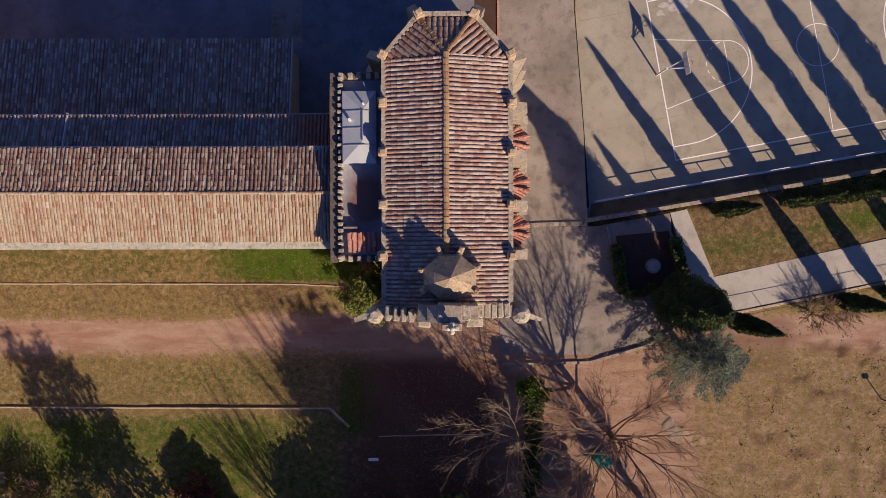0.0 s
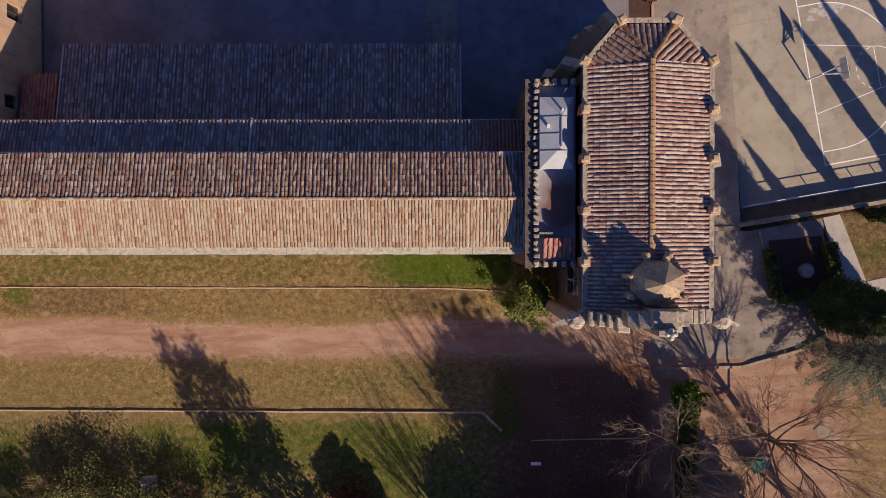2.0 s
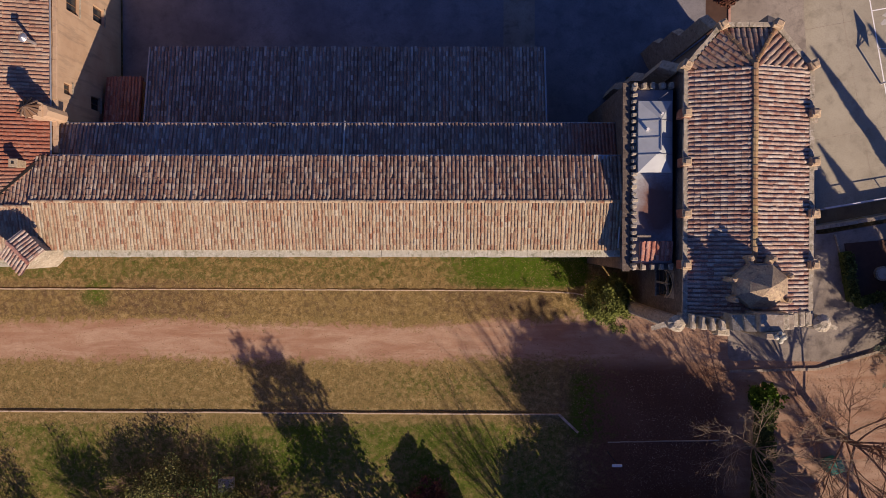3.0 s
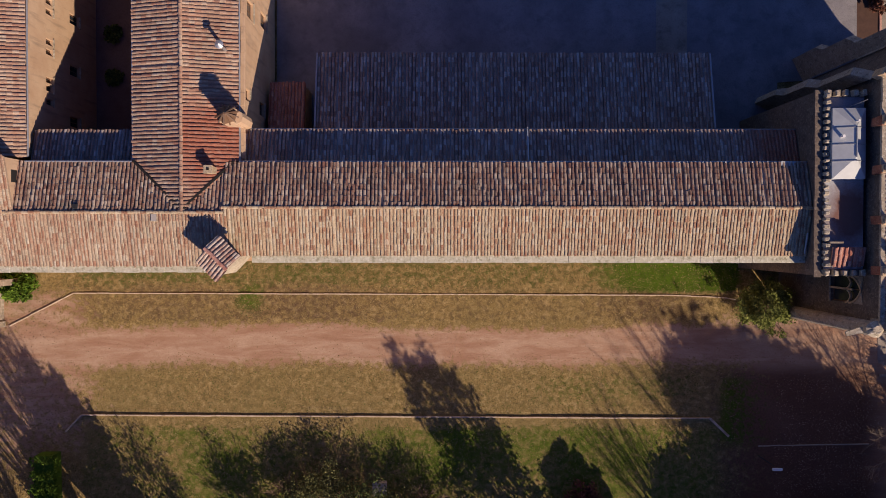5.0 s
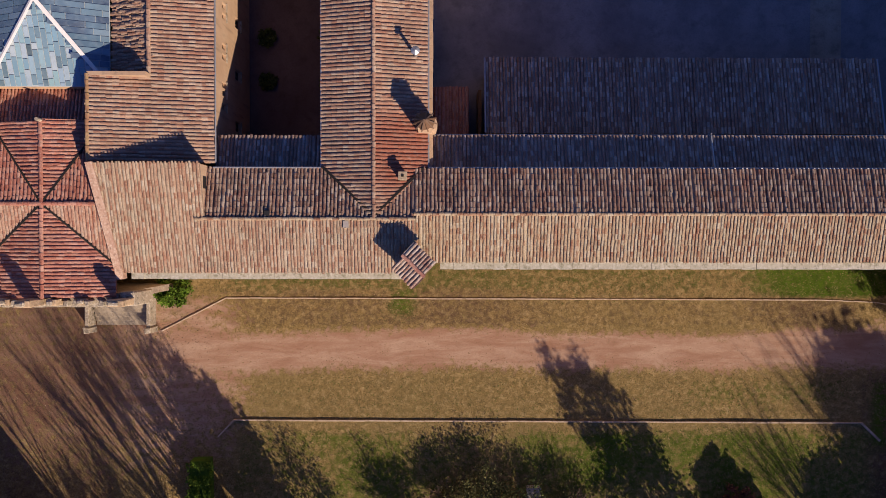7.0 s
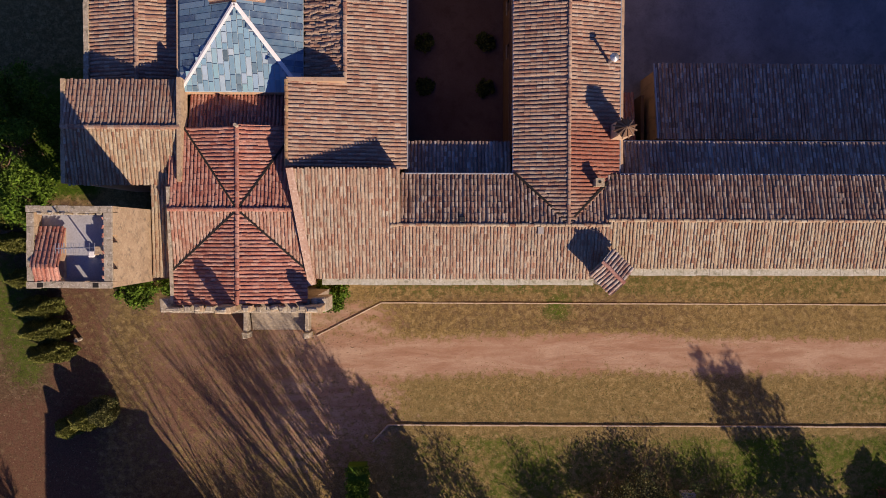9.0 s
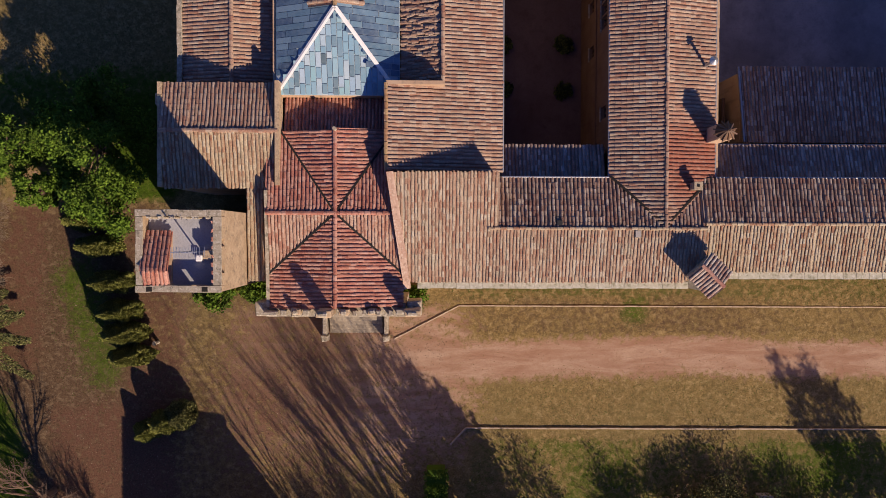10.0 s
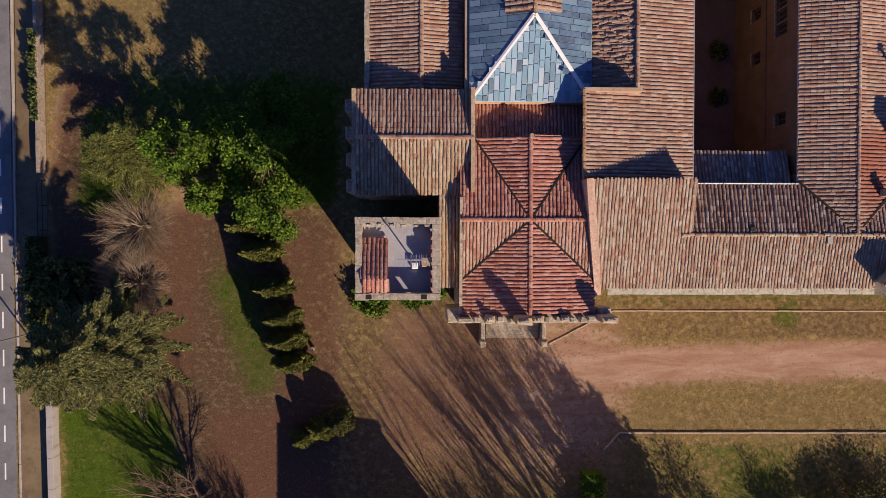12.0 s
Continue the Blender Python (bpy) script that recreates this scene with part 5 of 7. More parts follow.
tiled_slope(far_west, [(-79.0, 12.4), (-82.5, 12.4), (-82.5, 30), (-79.0, 30)], (-79.0, 0), 10.5, (-1, 0), 0.25, M_TILE, 0.262)
tiled_slope(far_west, [(-79.0, 12.4), (-76.2, 12.4), (-76.2, 30), (-79.0, 30)], (-79.0, 0), 10.5, (1, 0), 0.25, M_TILE, 0.262)
ridge_row(far_west, (-83.35, 9.1, 12.12), (-75.6, 9.1, 12.12), M_TILE, 0.32)
ridge_row(far_west, (-79.0, 12.4, 10.52), (-79.0, 30, 10.52), M_TILE, 0.32)
part("wall", box(-77.85, -76.4, -0.85, -0.55, -0.3, 10.6), M_PLASTER, far_west)
part("verge_wall", box(-75.72, -75.45, 5.5, 12.4, 10.8, 12.2), M_OCHRE_STONE, far_west)
coping(far_west, (-83.5, 5.4), (-83.5, 12.4), 0.3, 11.0, 11.6, M_OCHRE_STONE)
for i in range(4):
    part("buttress", box(-84.2, -83.3, 5.6 + 1.8 * i, 6.5 + 1.8 * i, -0.2, 9.5 + 0.3 * i, bevel=0.08), M_STONE, far_west)
coping(far_west, (-82.75, 12.5), (-82.75, 30), 0.35, 9.3, 9.8)

tower = thing("terrace_tower", (-80, 1.2, 0), "square stone tower with a parapet terrace", "tower")
tx0, tx1, ty0, ty1, tz = -82.9, -77.92, -1.2, 3.68, 17.15
walls(tower, [(tx0, ty0), (tx1, ty0), (tx1, ty1), (tx0, ty1)], -0.3, 16.2, M_OCHRE_STONE, 0.36)
for a, b in (((tx0 - 0.05, ty0 + 0.18), (tx1 + 0.05, ty0 + 0.18)), ((tx0 - 0.05, ty1 - 0.18), (tx1 + 0.05, ty1 - 0.18)), ((tx0 + 0.18, ty0 + 0.4), (tx0 + 0.18, ty1 - 0.4)), ((tx1 - 0.2, ty0 + 0.4), (tx1 - 0.2, ty1 - 0.4))):
    coping(tower, a, b, 0.5 if b[0] > tx1 - 0.3 and a[0] > tx1 - 0.3 else 0.4, tz - 0.16, tz)
# the parapet under the coping is pierced by slots
for lo, hi in ((0.0, 1.55), (2.05, 3.0), (3.5, 4.98)):
    part("parapet_wall", box(tx0 + lo, tx0 + hi, ty0, ty0 + 0.34, 16.2, tz - 0.16), M_OCHRE_STONE, tower)
    part("parapet_wall", box(tx0 + lo, tx0 + hi, ty1 - 0.34, ty1, 16.2, tz - 0.16), M_OCHRE_STONE, tower)
for lo, hi in ((0.36, 1.1), (1.55, 2.7), (3.15, 4.5)):
    part("parapet_wall", box(tx1 - 0.34, tx1, ty0 + lo, ty0 + hi, 16.2, tz - 0.16), M_OCHRE_STONE, tower)
    part("parapet_wall", box(tx0, tx0 + 0.34, ty0 + lo, ty0 + hi, 16.2, tz - 0.16), M_OCHRE_STONE, tower)
part("terrace_floor", box(tx0 + 0.35, tx1 - 0.35, ty0 + 0.35, ty1 - 0.35, 15.3, 16.05), M_TERRACE, tower, "pale grey terrace screed")
for i in range(8):
    y = ty0 + 0.65 + i * 0.5
    part("merlon", box(tx1 - 0.54, tx1 - 0.42, y - 0.12, y + 0.12, 16.0, tz + random.uniform(-0.05, 0.12), bevel=0.03), M_TILE_RED, tower)
for i in range(6):
    x = tx0 + 0.75 + i * 0.7
    part("merlon", box(x - 0.14, x + 0.14, ty1 - 0.52, ty1 - 0.4, 16.0, tz + random.uniform(-0.06, 0.1), bevel=0.03), M_COPING, tower)
for x in (tx0 + 0.6, tx1 - 1.1):
    part("drain_slot", box(x, x + 0.35, ty0 + 0.02, ty0 + 0.3, tz, tz + 0.01), M_DARK, tower)
part("stair_head", box(-82.42, -81.1, -0.65, 2.25, 15.5, 16.3), M_PLASTER, tower)
tiled_slope(tower, [(-82.5, 0.05), (-81.0, 0.05), (-81.0, 2.4), (-82.5, 2.4)], (0, 0.05), 17.45, (0, 1), 0.42, M_TILE_RED, 0.25)
tiled_slope(tower, [(-82.5, 0.05), (-81.0, 0.05), (-81.0, -0.75), (-82.5, -0.75)], (0, 0.05), 17.45, (0, -1), 0.42, M_TILE_RED, 0.25)
bm = bmesh.new()
bar(bm, (-79.6, 1.2, 15.5), (-79.6, 1.2, 19.5), 0.09, sides=8)
for dz, w in ((17.6, 0.9), (18.5, 0.7), (19.3, 0.5)):
    bar(bm, (-79.6 - w, 1.2, dz), (-79.6 + w, 1.2, dz), 0.04, sides=6)
    for i in range(-3, 4):
        bar(bm, (-79.6 + w * i / 3, 0.9, dz), (-79.6 + w * i / 3, 1.5, dz), 0.025, sides=6)
part("antenna", bm, M_STEEL, tower, "galvanised aerial mast")
part("water_tank", box(-79.6, -79.2, 0.6, 1.0, 16.0, 16.5, bevel=0.05), M_WHITE, tower)
part("chimney_block", box(-79.0, -78.25, 0.75, 1.3, 16.0, 17.0, bevel=0.04), M_OCHRE_STONE, tower)

# a plain house south of the drive, known by its shadow alone
lodge = thing("lodge", (-80.0, -26, 0), "plain rendered lodge south of the drive", "house")
walls(lodge, [(-84.7, -31.0), (-76.8, -31.0), (-76.8, -21.4), (-84.7, -21.4)], -0.3, 5.9, M_PLASTER, 0.35)
tiled_slope(lodge, [(-80.75, -21.2), (-84.9, -21.2), (-84.9, -31.2), (-80.75, -31.2)], (-80.75, 0), 6.5, (-1, 0), 0.14, M_TILE, 0.262)
tiled_slope(lodge, [(-80.75, -21.2), (-76.6, -21.2), (-76.6, -31.2), (-80.75, -31.2)], (-80.75, 0), 6.5, (1, 0), 0.14, M_TILE, 0.262)
slab("yard_strip", [(-14.2, 15.7), (-11.6, 15.7), (-11.6, 40), (-14.2, 40)], -0.1, 0.045, M_PAVE, "paler concrete strip across the schoolyard", "pavement")


# ---- plants ----
def tube_mesh(segs):
    """Tapered tubes along a list of (p0, p1, r0, r1)."""
    verts, faces = [], []
    for p0, p1, r0, r1 in segs:
        d = p1 - p0
        if d.length < 1e-5:
            continue
        d.normalize()
        u = d.orthogonal().normalized()
        v = d.cross(u)
        n = 6 if r0 > 0.07 else 3
        k = len(verts)
        for p, r in ((p0, r0), (p1, r1)):
            for i in range(n):
                a = 2 * math.pi * i / n
                verts.append(tuple(p + (u * math.cos(a) + v * math.sin(a)) * r))
        faces += [(k + i, k + (i + 1) % n, k + n + (i + 1) % n, k + n + i) for i in range(n)]
    return verts, faces


def grow(segs, p, d, length, r, level, rng, kids, ratio, spread, lift, first=0.35, wob=0.09, twig=0.006):
    steps = 4 if level > 0 else 2
    pts = [p]
    for i in range(steps):
        d = (d + Vector((rng.gauss(0, wob), rng.gauss(0, wob), rng.gauss(0, 0.05) + lift * 0.12))).normalized()
        q = p + d * (length / steps)
        segs.append((p, q, max(twig, r * (1 - 0.55 * i / steps)), max(twig * 0.8, r * (1 - 0.55 * (i + 1) / steps))))
        p = q
        pts.append(p)
    if level == 0:
        return
    for j in range(kids):
        f = first + (1 - first) * (j + rng.random()) / kids
        i = min(steps - 1, int(f * steps))
        base = pts[i].lerp(pts[i + 1], f * steps - i)
        side = d.orthogonal().normalized()
        side.rotate(Matrix.Rotation(rng.random() * 6.283, 3, d))
        dd = (d + side * spread * rng.uniform(0.6, 1.3)).normalized()
        grow(segs, base, dd, length * ratio * rng.uniform(0.7, 1.1) * (1.15 - 0.4 * f), r * 0.55 * (1.1 - 0.4 * f), level - 1, rng, kids, ratio, spread, lift, 0.2, wob, twig)
    grow(segs, p, d, length * ratio, r * 0.45, level - 1, rng, kids, ratio, spread, lift, 0.2, wob, twig)


def bare_tree(x, y, height, spread, seed, lift=0.5, mat=None, label="leafless tree with fine spreading branches", kids=6, levels=4, trunk=0.2, lean=(0, 0), z=0.0, fork=0.32, limb=0.5, limbs=6, wob=0.09, splay=0.55, reach=0.74, twig=0.006):
    rng = random.Random(seed)
    t = thing("bare_tree", (x, y, z), label, "tree")
    stem, crown = [], []
    top = Vector((x + lean[0] * 0.3, y + lean[1] * 0.3, z + height * fork))
    stem.append((Vector((x, y, z - 0.1)), Vector((x, y, z)).lerp(top, 0.5), trunk * 1.25, trunk))
    stem.append((Vector((x, y, z)).lerp(top, 0.5), top, trunk, trunk * 0.85))
    part_data("trunk", *tube_mesh(stem), mat or M_BARK, t)
    n = limbs
    for i in range(n):
        a = 6.283 * (i + rng.random() * 0.6) / n
        f = rng.uniform(0.55, 1.0)
        d = Vector((math.cos(a) * spread + lean[0] / height, math.sin(a) * spread + lean[1] / height, 1.0)).normalized()
        grow(crown, Vector((x, y, z)).lerp(top, f), d, height * (reach - fork) * rng.uniform(0.85, 1.1), trunk * limb, levels - 1, rng, kids, 0.56, splay, lift, wob=wob, twig=twig)
    grow(crown, top, Vector((lean[0] / height, lean[1] / height, 1)), height * 0.42, trunk * 0.6, levels - 1, rng, kids, 0.56, splay, lift, wob=wob, twig=twig)
    part_data("crown", *tube_mesh(crown), mat or M_BARK, t, kind="stuff")
    return t


def cards(centres, axis, size, aspect, rng, flat=0.0):
    """Small leaf blades; axis None: any direction."""
    n = len(centres)
    u = rng.normal(size=(n, 3)) if axis is None else axis + rng.normal(0, 0.28, (n, 3))
    u /= np.linalg.norm(u, axis=1)[:, None]
    w = rng.normal(size=(n, 3))
    w[:, 2] += flat * 3
    v = np.cross(w, u)
    v /= np.linalg.norm(v, axis=1)[:, None] + 1e-9
    s = size * rng.uniform(0.6, 1.35, n)[:, None]
    quad = np.stack([centres - u * s, centres + v * s * aspect, centres + u * s, centres - v * s * aspect], 1)
    return quad.reshape(-1, 3)


def card_object(name, quads, mat, parent):
    n = len(quads) // 4
    me = bpy.data.meshes.new(name)
    me.vertices.add(n * 4)
    me.vertices.foreach_set("co", quads.astype(np.float32).ravel())
    me.loops.add(n * 4)
    me.loops.foreach_set("vertex_index", np.arange(n * 4, dtype=np.int32))
    me.polygons.add(n)
    me.polygons.foreach_set("loop_start", np.arange(0, n * 4, 4, dtype=np.int32))
    me.update(calc_edges=True)
    me.materials.append(mat)
    return tagged(under(new(name, me), parent), kind="stuff")


def leafy(name, x, y, z, height, radius, seed, mat, label, category="tree", clumps=160, leaves=45, size=0.2, bottom=0.3, trunk=0.18, squash=1.0, lump=0.10, rough=0.4):
    """A broad crown of leaf clumps with an uneven outline and gaps."""
    rng = np.random.RandomState(seed)
    t = thing(name, (x, y, z), label, category)
    zc, rz = z + height * (1 + bottom) / 2, height * (1 - bottom) / 2
    dirs = rng.normal(size=(clumps, 3))
    dirs /= np.linalg.norm(dirs, axis=1)[:, None]
    bulge = np.array([1 + rough * noise.noise(Vector(d * 1.9) + Vector((seed, 0, 0))) for d in dirs])
    rad = (0.45 + 0.55 * rng.random(clumps) ** 0.5) * bulge
    cen = dirs * rad[:, None] * np.array((radius, radius * squash, rz)) + np.array((x, y, zc))
    if trunk:
        segs = [(Vector((x, y, z - 0.1)), Vector((x, y, z + height * 0.55)), trunk, trunk * 0.6)]
        part_data("trunk", *tube_mesh(segs), M_BARK, t)
        limbs = [(Vector((x, y, z + height * rng.uniform(0.2, 0.55))), Vector(c), trunk * 0.3, 0.01) for c in cen[:: max(1, clumps // 30)]]
        part_data("limb", *tube_mesh(limbs), M_BARK, t, kind="stuff")
    cl = np.repeat(cen, leaves, 0) + rng.normal(0, 1, (clumps * leaves, 3)) * np.array((radius * lump, radius * lump, radius * lump * 0.8))
    cl[:, 2] = np.maximum(cl[:, 2], z + 0.05)
    card_object("crown", cards(cl, None, size, 0.55, rng, 0.3), mat, t)
    return t


def conifer(x, y, height, radius, seed, mat, label, whorls=16, per=9, size=0.26, droop=0.15, gap=0.0, z=0.0, start=0.12, dense=60, fan=0.26):
    """Whorls of boughs with sprays of needles, open between the boughs."""
    rng = np.random.RandomState(seed)
    t = thing("conifer", (x, y, z), label, "tree")
    stem = [(Vector((x, y, z - 0.1)), Vector((x, y, z + height * 0.6)), radius * 0.055 + 0.06, 0.1), (Vector((x, y, z + height * 0.6)), Vector((x, y, z + height)), 0.1, 0.015)]
    part_data("trunk", *tube_mesh(stem), M_BARK, t)
    boughs, pts, axes = [], [], []
    for w in range(whorls):
        f = start + (1 - start) * (w + 0.5) / whorls
        for b in range(per):
            if rng.random() < gap:
                continue
            a = 6.283 * (b + rng.random()) / per + w * 0.7
            ln = radius * (1 - f) ** 0.7 * rng.uniform(0.65, 1.15) + 0.25
            base = np.array((x, y, z + height * f))
            d = np.array((math.cos(a), math.sin(a), 0.25 - droop * 2 * (1 - f)))
            tip = base + d * ln
            boughs.append((Vector(base), Vector(tip), 0.02 + 0.012 * ln, 0.006))
            side = np.array((-math.sin(a), math.cos(a), 0))
            n = int(30 + dense * ln)
            s = rng.uniform(0.15, 1.02, n)
            off = rng.uniform(-1, 1, n) * (0.12 + fan * ln * (1 - s) + 0.1)
            pts.append(base + d * (s * ln)[:, None] + side * off[:, None] + np.array((0, 0, 1)) * (rng.normal(0, 0.06, n) - 0.12 * np.abs(off))[:, None])
            axes.append(d + side * (np.sign(off) * 0.7)[:, None] + np.zeros((n, 3)))
    part_data("bough", *tube_mesh(boughs), M_BARK, t, kind="stuff")
    card_object("crown", cards(np.concatenate(pts), np.concatenate(axes), size, 0.3, rng, 1.0), mat, t)
    return t


def cypress(x, y, height, radius, seed, mat, label, z=0.0, name="cypress", lean=(0.0, 0.0), flat=1.0, turn=0.0):
    """A dense narrow column with an uneven, feathery skin."""
    rng = np.random.RandomState(seed)
    t = thing(name, (x, y, z), label, "tree")
    core, ring, n = bmesh.new(), None, 9
    levels = [(0.0, 0.25), (0.06, 0.62), (0.25, 0.8), (0.5, 0.7), (0.75, 0.45), (0.92, 0.18), (1.0, 0.02)]
    for f, k in levels:
        now = [core.verts.new((x + lean[0] * f + radius * k * 0.8 * math.cos(6.283 * i / n), y + lean[1] * f + flat * radius * k * 0.8 * math.sin(6.283 * i / n), z + 0.1 + f * (height - 0.2))) for i in range(n)]
        if ring:
            for i in range(n):
                core.faces.new((ring[i], ring[(i + 1) % n], now[(i + 1) % n], now[i]))
        ring = now
    part("heart", core, mat, t)
    m = int(6000 + 1500 * height * radius)
    f = rng.random(m) ** 1.15
    prof = np.interp(f, [a for a, _ in levels], [b for _, b in levels])
    a = rng.random(m) * 6.283
    tuft = np.array([noise.noise((math.cos(q) * 2.2, math.sin(q) * 2.2, g * height * 0.9 + seed)) for q, g in zip(a, f)])
    r = radius * (prof * (1.0 + 0.45 * tuft) + 0.04) * rng.uniform(0.78, 1.08, m)
    p = np.stack([x + lean[0] * f + r * np.cos(a), y + lean[1] * f + flat * r * np.sin(a), z + 0.05 + f * height], 1)
    ax = np.stack([np.cos(a) * 0.5, np.sin(a) * 0.5, np.full(m, 0.45)], 1)
    card_object("foliage", cards(p, ax, 0.085, 0.45, rng), mat, t)
    return t


ROW = "clipped golden cypress in a row beside the drive"
for i, (x, y, h, r) in enumerate(((-89.3, -7.5, 4.9, 1.75), (-89.8, -5.7, 5.1, 1.8), (-90.2, -3.9, 5.2, 1.75), (-90.9, -1.6, 5.0, 1.8), (-91.8, 1.3, 5.2, 1.8), (-92.9, 3.3, 5.2, 1.7))):
    tagged(cypress(x, y, h, r * 1.08, 10 + i, M_LEAF_YELLOW, ROW, flat=0.5), group="cypress row")
cypress(-87.0, -13.1, 2.9, 1.4, 31, M_LEAF_YELLOW, "golden cypress at the edge of the drive", flat=0.8)
cypress(-88.6, -13.9, 2.2, 1.2, 33, M_LEAF_YELLOW, "narrow golden cypress at the edge of the drive", flat=0.8)
cypress(-85.6, -12.4, 3.1, 1.4, 32, M_LEAF_OLIVE, "olive-green cypress beside the golden ones")
# along the court and the garden path
for i, (x, y, h, r) in enumerate(((22.6, 2.2, 9.0, 0.68), (28.2, 3.1, 9.7, 0.85), (31.5, 3.5, 10.8, 0.95), (35.3, 4.2, 11.3, 1.1), (38.8, 4.8, 12.0, 1.25), (42.6, 5.5, 12.5, 1.4))):
    tagged(cypress(x, y, h, r, 61 + i, M_LEAF_CYPRESS, "slender dark cypress on the lawn above the court"), group="court cypresses")
for i, (x, y, h, r) in enumerate(((23.9, -6.9, 9.6, 0.85), (33.0, -5.3, 7.2, 0.8), (36.6, -4.6, 7.5, 0.8), (40.6, -3.6, 8.0, 0.8))):
    tagged(cypress(x, y, h, r, 81 + i, M_LEAF_CYPRESS, "slender dark cypress beside the garden path"), group="path cypresses")
cypress(18.9, -5.1, 13.0, 2.3, 95, M_LEAF_CYPRESS, "broad dark cypress at the corner of the hedge")
conifer(20.0, -9.4, 10.8, 4.5, 101, M_LEAF_BLUE, "blue-green cedar with open drooping boughs", whorls=13, per=8, size=0.085, gap=0.2, dense=130, fan=0.17)
conifer(-102.9, -6.0, 15.6, 6.0, 102, M_LEAF_OLIVE, "large olive-green fir with drooping boughs", whorls=21, per=10, size=0.11, gap=0.06, dense=230, fan=0.17, droop=0.2)
conifer(-101.3, 8.9, 9.6, 4.6, 103, M_LEAF_LIME, "yellow-green fir beside the shaded lawn", whorls=13, per=9, size=0.10, gap=0.12, dense=180, fan=0.16, droop=0.2)
leafy("broadleaf_tree", -91.0, 8.6, 0, 8.4, 3.6, 111, M_LEAF, "broad evergreen tree with glossy bright leaves", clumps=120, leaves=300, size=0.12, bottom=0.12, squash=1.5, rough=0.75, lump=0.09)
for i, (x, y, h, r) in enumerate(((-97.2, 8.8, 9.4, 2.2), (-95.4, 5.6, 7.0, 1.3))):
    leafy("broadleaf_tree", x, y, 0, h, r, 112 + 300 * i, M_LEAF, "narrow evergreen tree beside the bare path", clumps=90, leaves=130, size=0.11, bottom=0.1)
for i, (x, y, h, r) in enumerate(((-106.4, -1.2, 6.5, 1.9),)):
    leafy("broadleaf_tree", x, y, 0, h, r, 113 + i, M_LEAF_DARK, "dark evergreen tree on the shaded lawn", clumps=150, leaves=45, size=0.24, bottom=0.1)
bare_tree(-101.2, 3.3, 5.6, 1.5, 121, 0.15, M_BARK_PALE, "small leafless tree with a round pale crown", kids=5, levels=3, trunk=0.13, fork=0.3, limb=0.2, limbs=64, wob=0.06, splay=0.5)
bare_tree(-101.5, -1.3, 5.6, 1.5, 122, 0.15, M_BARK_PALE, "small leafless tree with a round pale crown", kids=5, levels=3, trunk=0.13, fork=0.3, limb=0.2, limbs=64, wob=0.06, splay=0.5)
bare_tree(-96.5, -19.0, 8.6, 1.0, 123, 0.35, M_BARK, "leafless tree with a forked trunk on the lawn", trunk=0.26, fork=0.28, limbs=10, limb=0.42, kids=5, wob=0.08, reach=0.85, twig=0.009)
bare_tree(-93.6, -23.4, 6.8, 0.95, 124, 0.35, M_BARK, "leafless tree beside the drive", kids=6, trunk=0.13, limbs=9, fork=0.25, limb=0.35)
for i, (x, y, h) in enumerate(((-98.6, -21.2, 4.4), (-95.6, -22.0, 4.0), (-93.2, -20.8, 2.6))):
    bare_tree(x, y, h, 0.9, 520 + i, 0.35, M_BARK, "leafless twiggy tree at the lawn's edge", kids=5, levels=3, trunk=0.08, fork=0.18, limb=0.45, limbs=22, wob=0.08, splay=0.6, twig=0.01)
# east of the chapel
bare_tree(13.3, -15.7, 9.6, 1.5, 131, 0.3, M_BARK_RED, "wide leafless plane tree on bare red earth", kids=6, trunk=0.27, fork=0.4, limb=0.36, limbs=11, wob=0.08, splay=0.62, reach=1.0, twig=0.007)
bare_tree(6.2, -16.6, 9.5, 0.85, 132, 0.4, M_BARK_PALE, "leafless tree behind the clipped bush", trunk=0.14, kids=5, limbs=9, fork=0.25, limb=0.33, reach=0.85)
bare_tree(20.5, -27.5, 14.0, 0.5, 133, 0.5, M_BARK, "leafless tree south of the chapel", trunk=0.28, fork=0.5)
for i, (x, y, h) in enumerate(((30.6, -6.4, 2.2), (32.0, -6.0, 2.5), (33.6, -5.9, 1.8))):
    bare_tree(x, y, h, 1.2, 134 + 200 * i, 0.3, M_BARK, "leafless brown thicket beside the garden path", kids=4, levels=3, trunk=0.05, fork=0.15, limb=0.5, limbs=22, wob=0.08, splay=0.6, twig=0.012)
leafy("clipped_bush", 7.2, -12.6, 0, 2.6, 1.25, 141, M_LEAF, "rounded evergreen bush at the patio wall", "bush", 90, 45, 0.13, 0.0, 0)
leafy("broadleaf_tree", -6.0, -4.6, 0, 5.0, 1.95, 142, M_LEAF_SOFT, "small evergreen tree beside the chapel wall", "tree", 130, 130, 0.09, 0.1, 0.1)
for i, (x, y, r, h) in enumerate(((-67.2, -3.0, 1.5, 1.8), (-83.0, -2.5, 1.7, 1.3), (-79.6, -2.4, 1.2, 1.2), (-77.9, -1.8, 0.9, 1.6))):
    leafy("bush", x, y, 0, h, r, 150 + i, M_LEAF, "low green bush against the building", "bush", 80, 45, 0.13, 0.0, 0, 0.8)
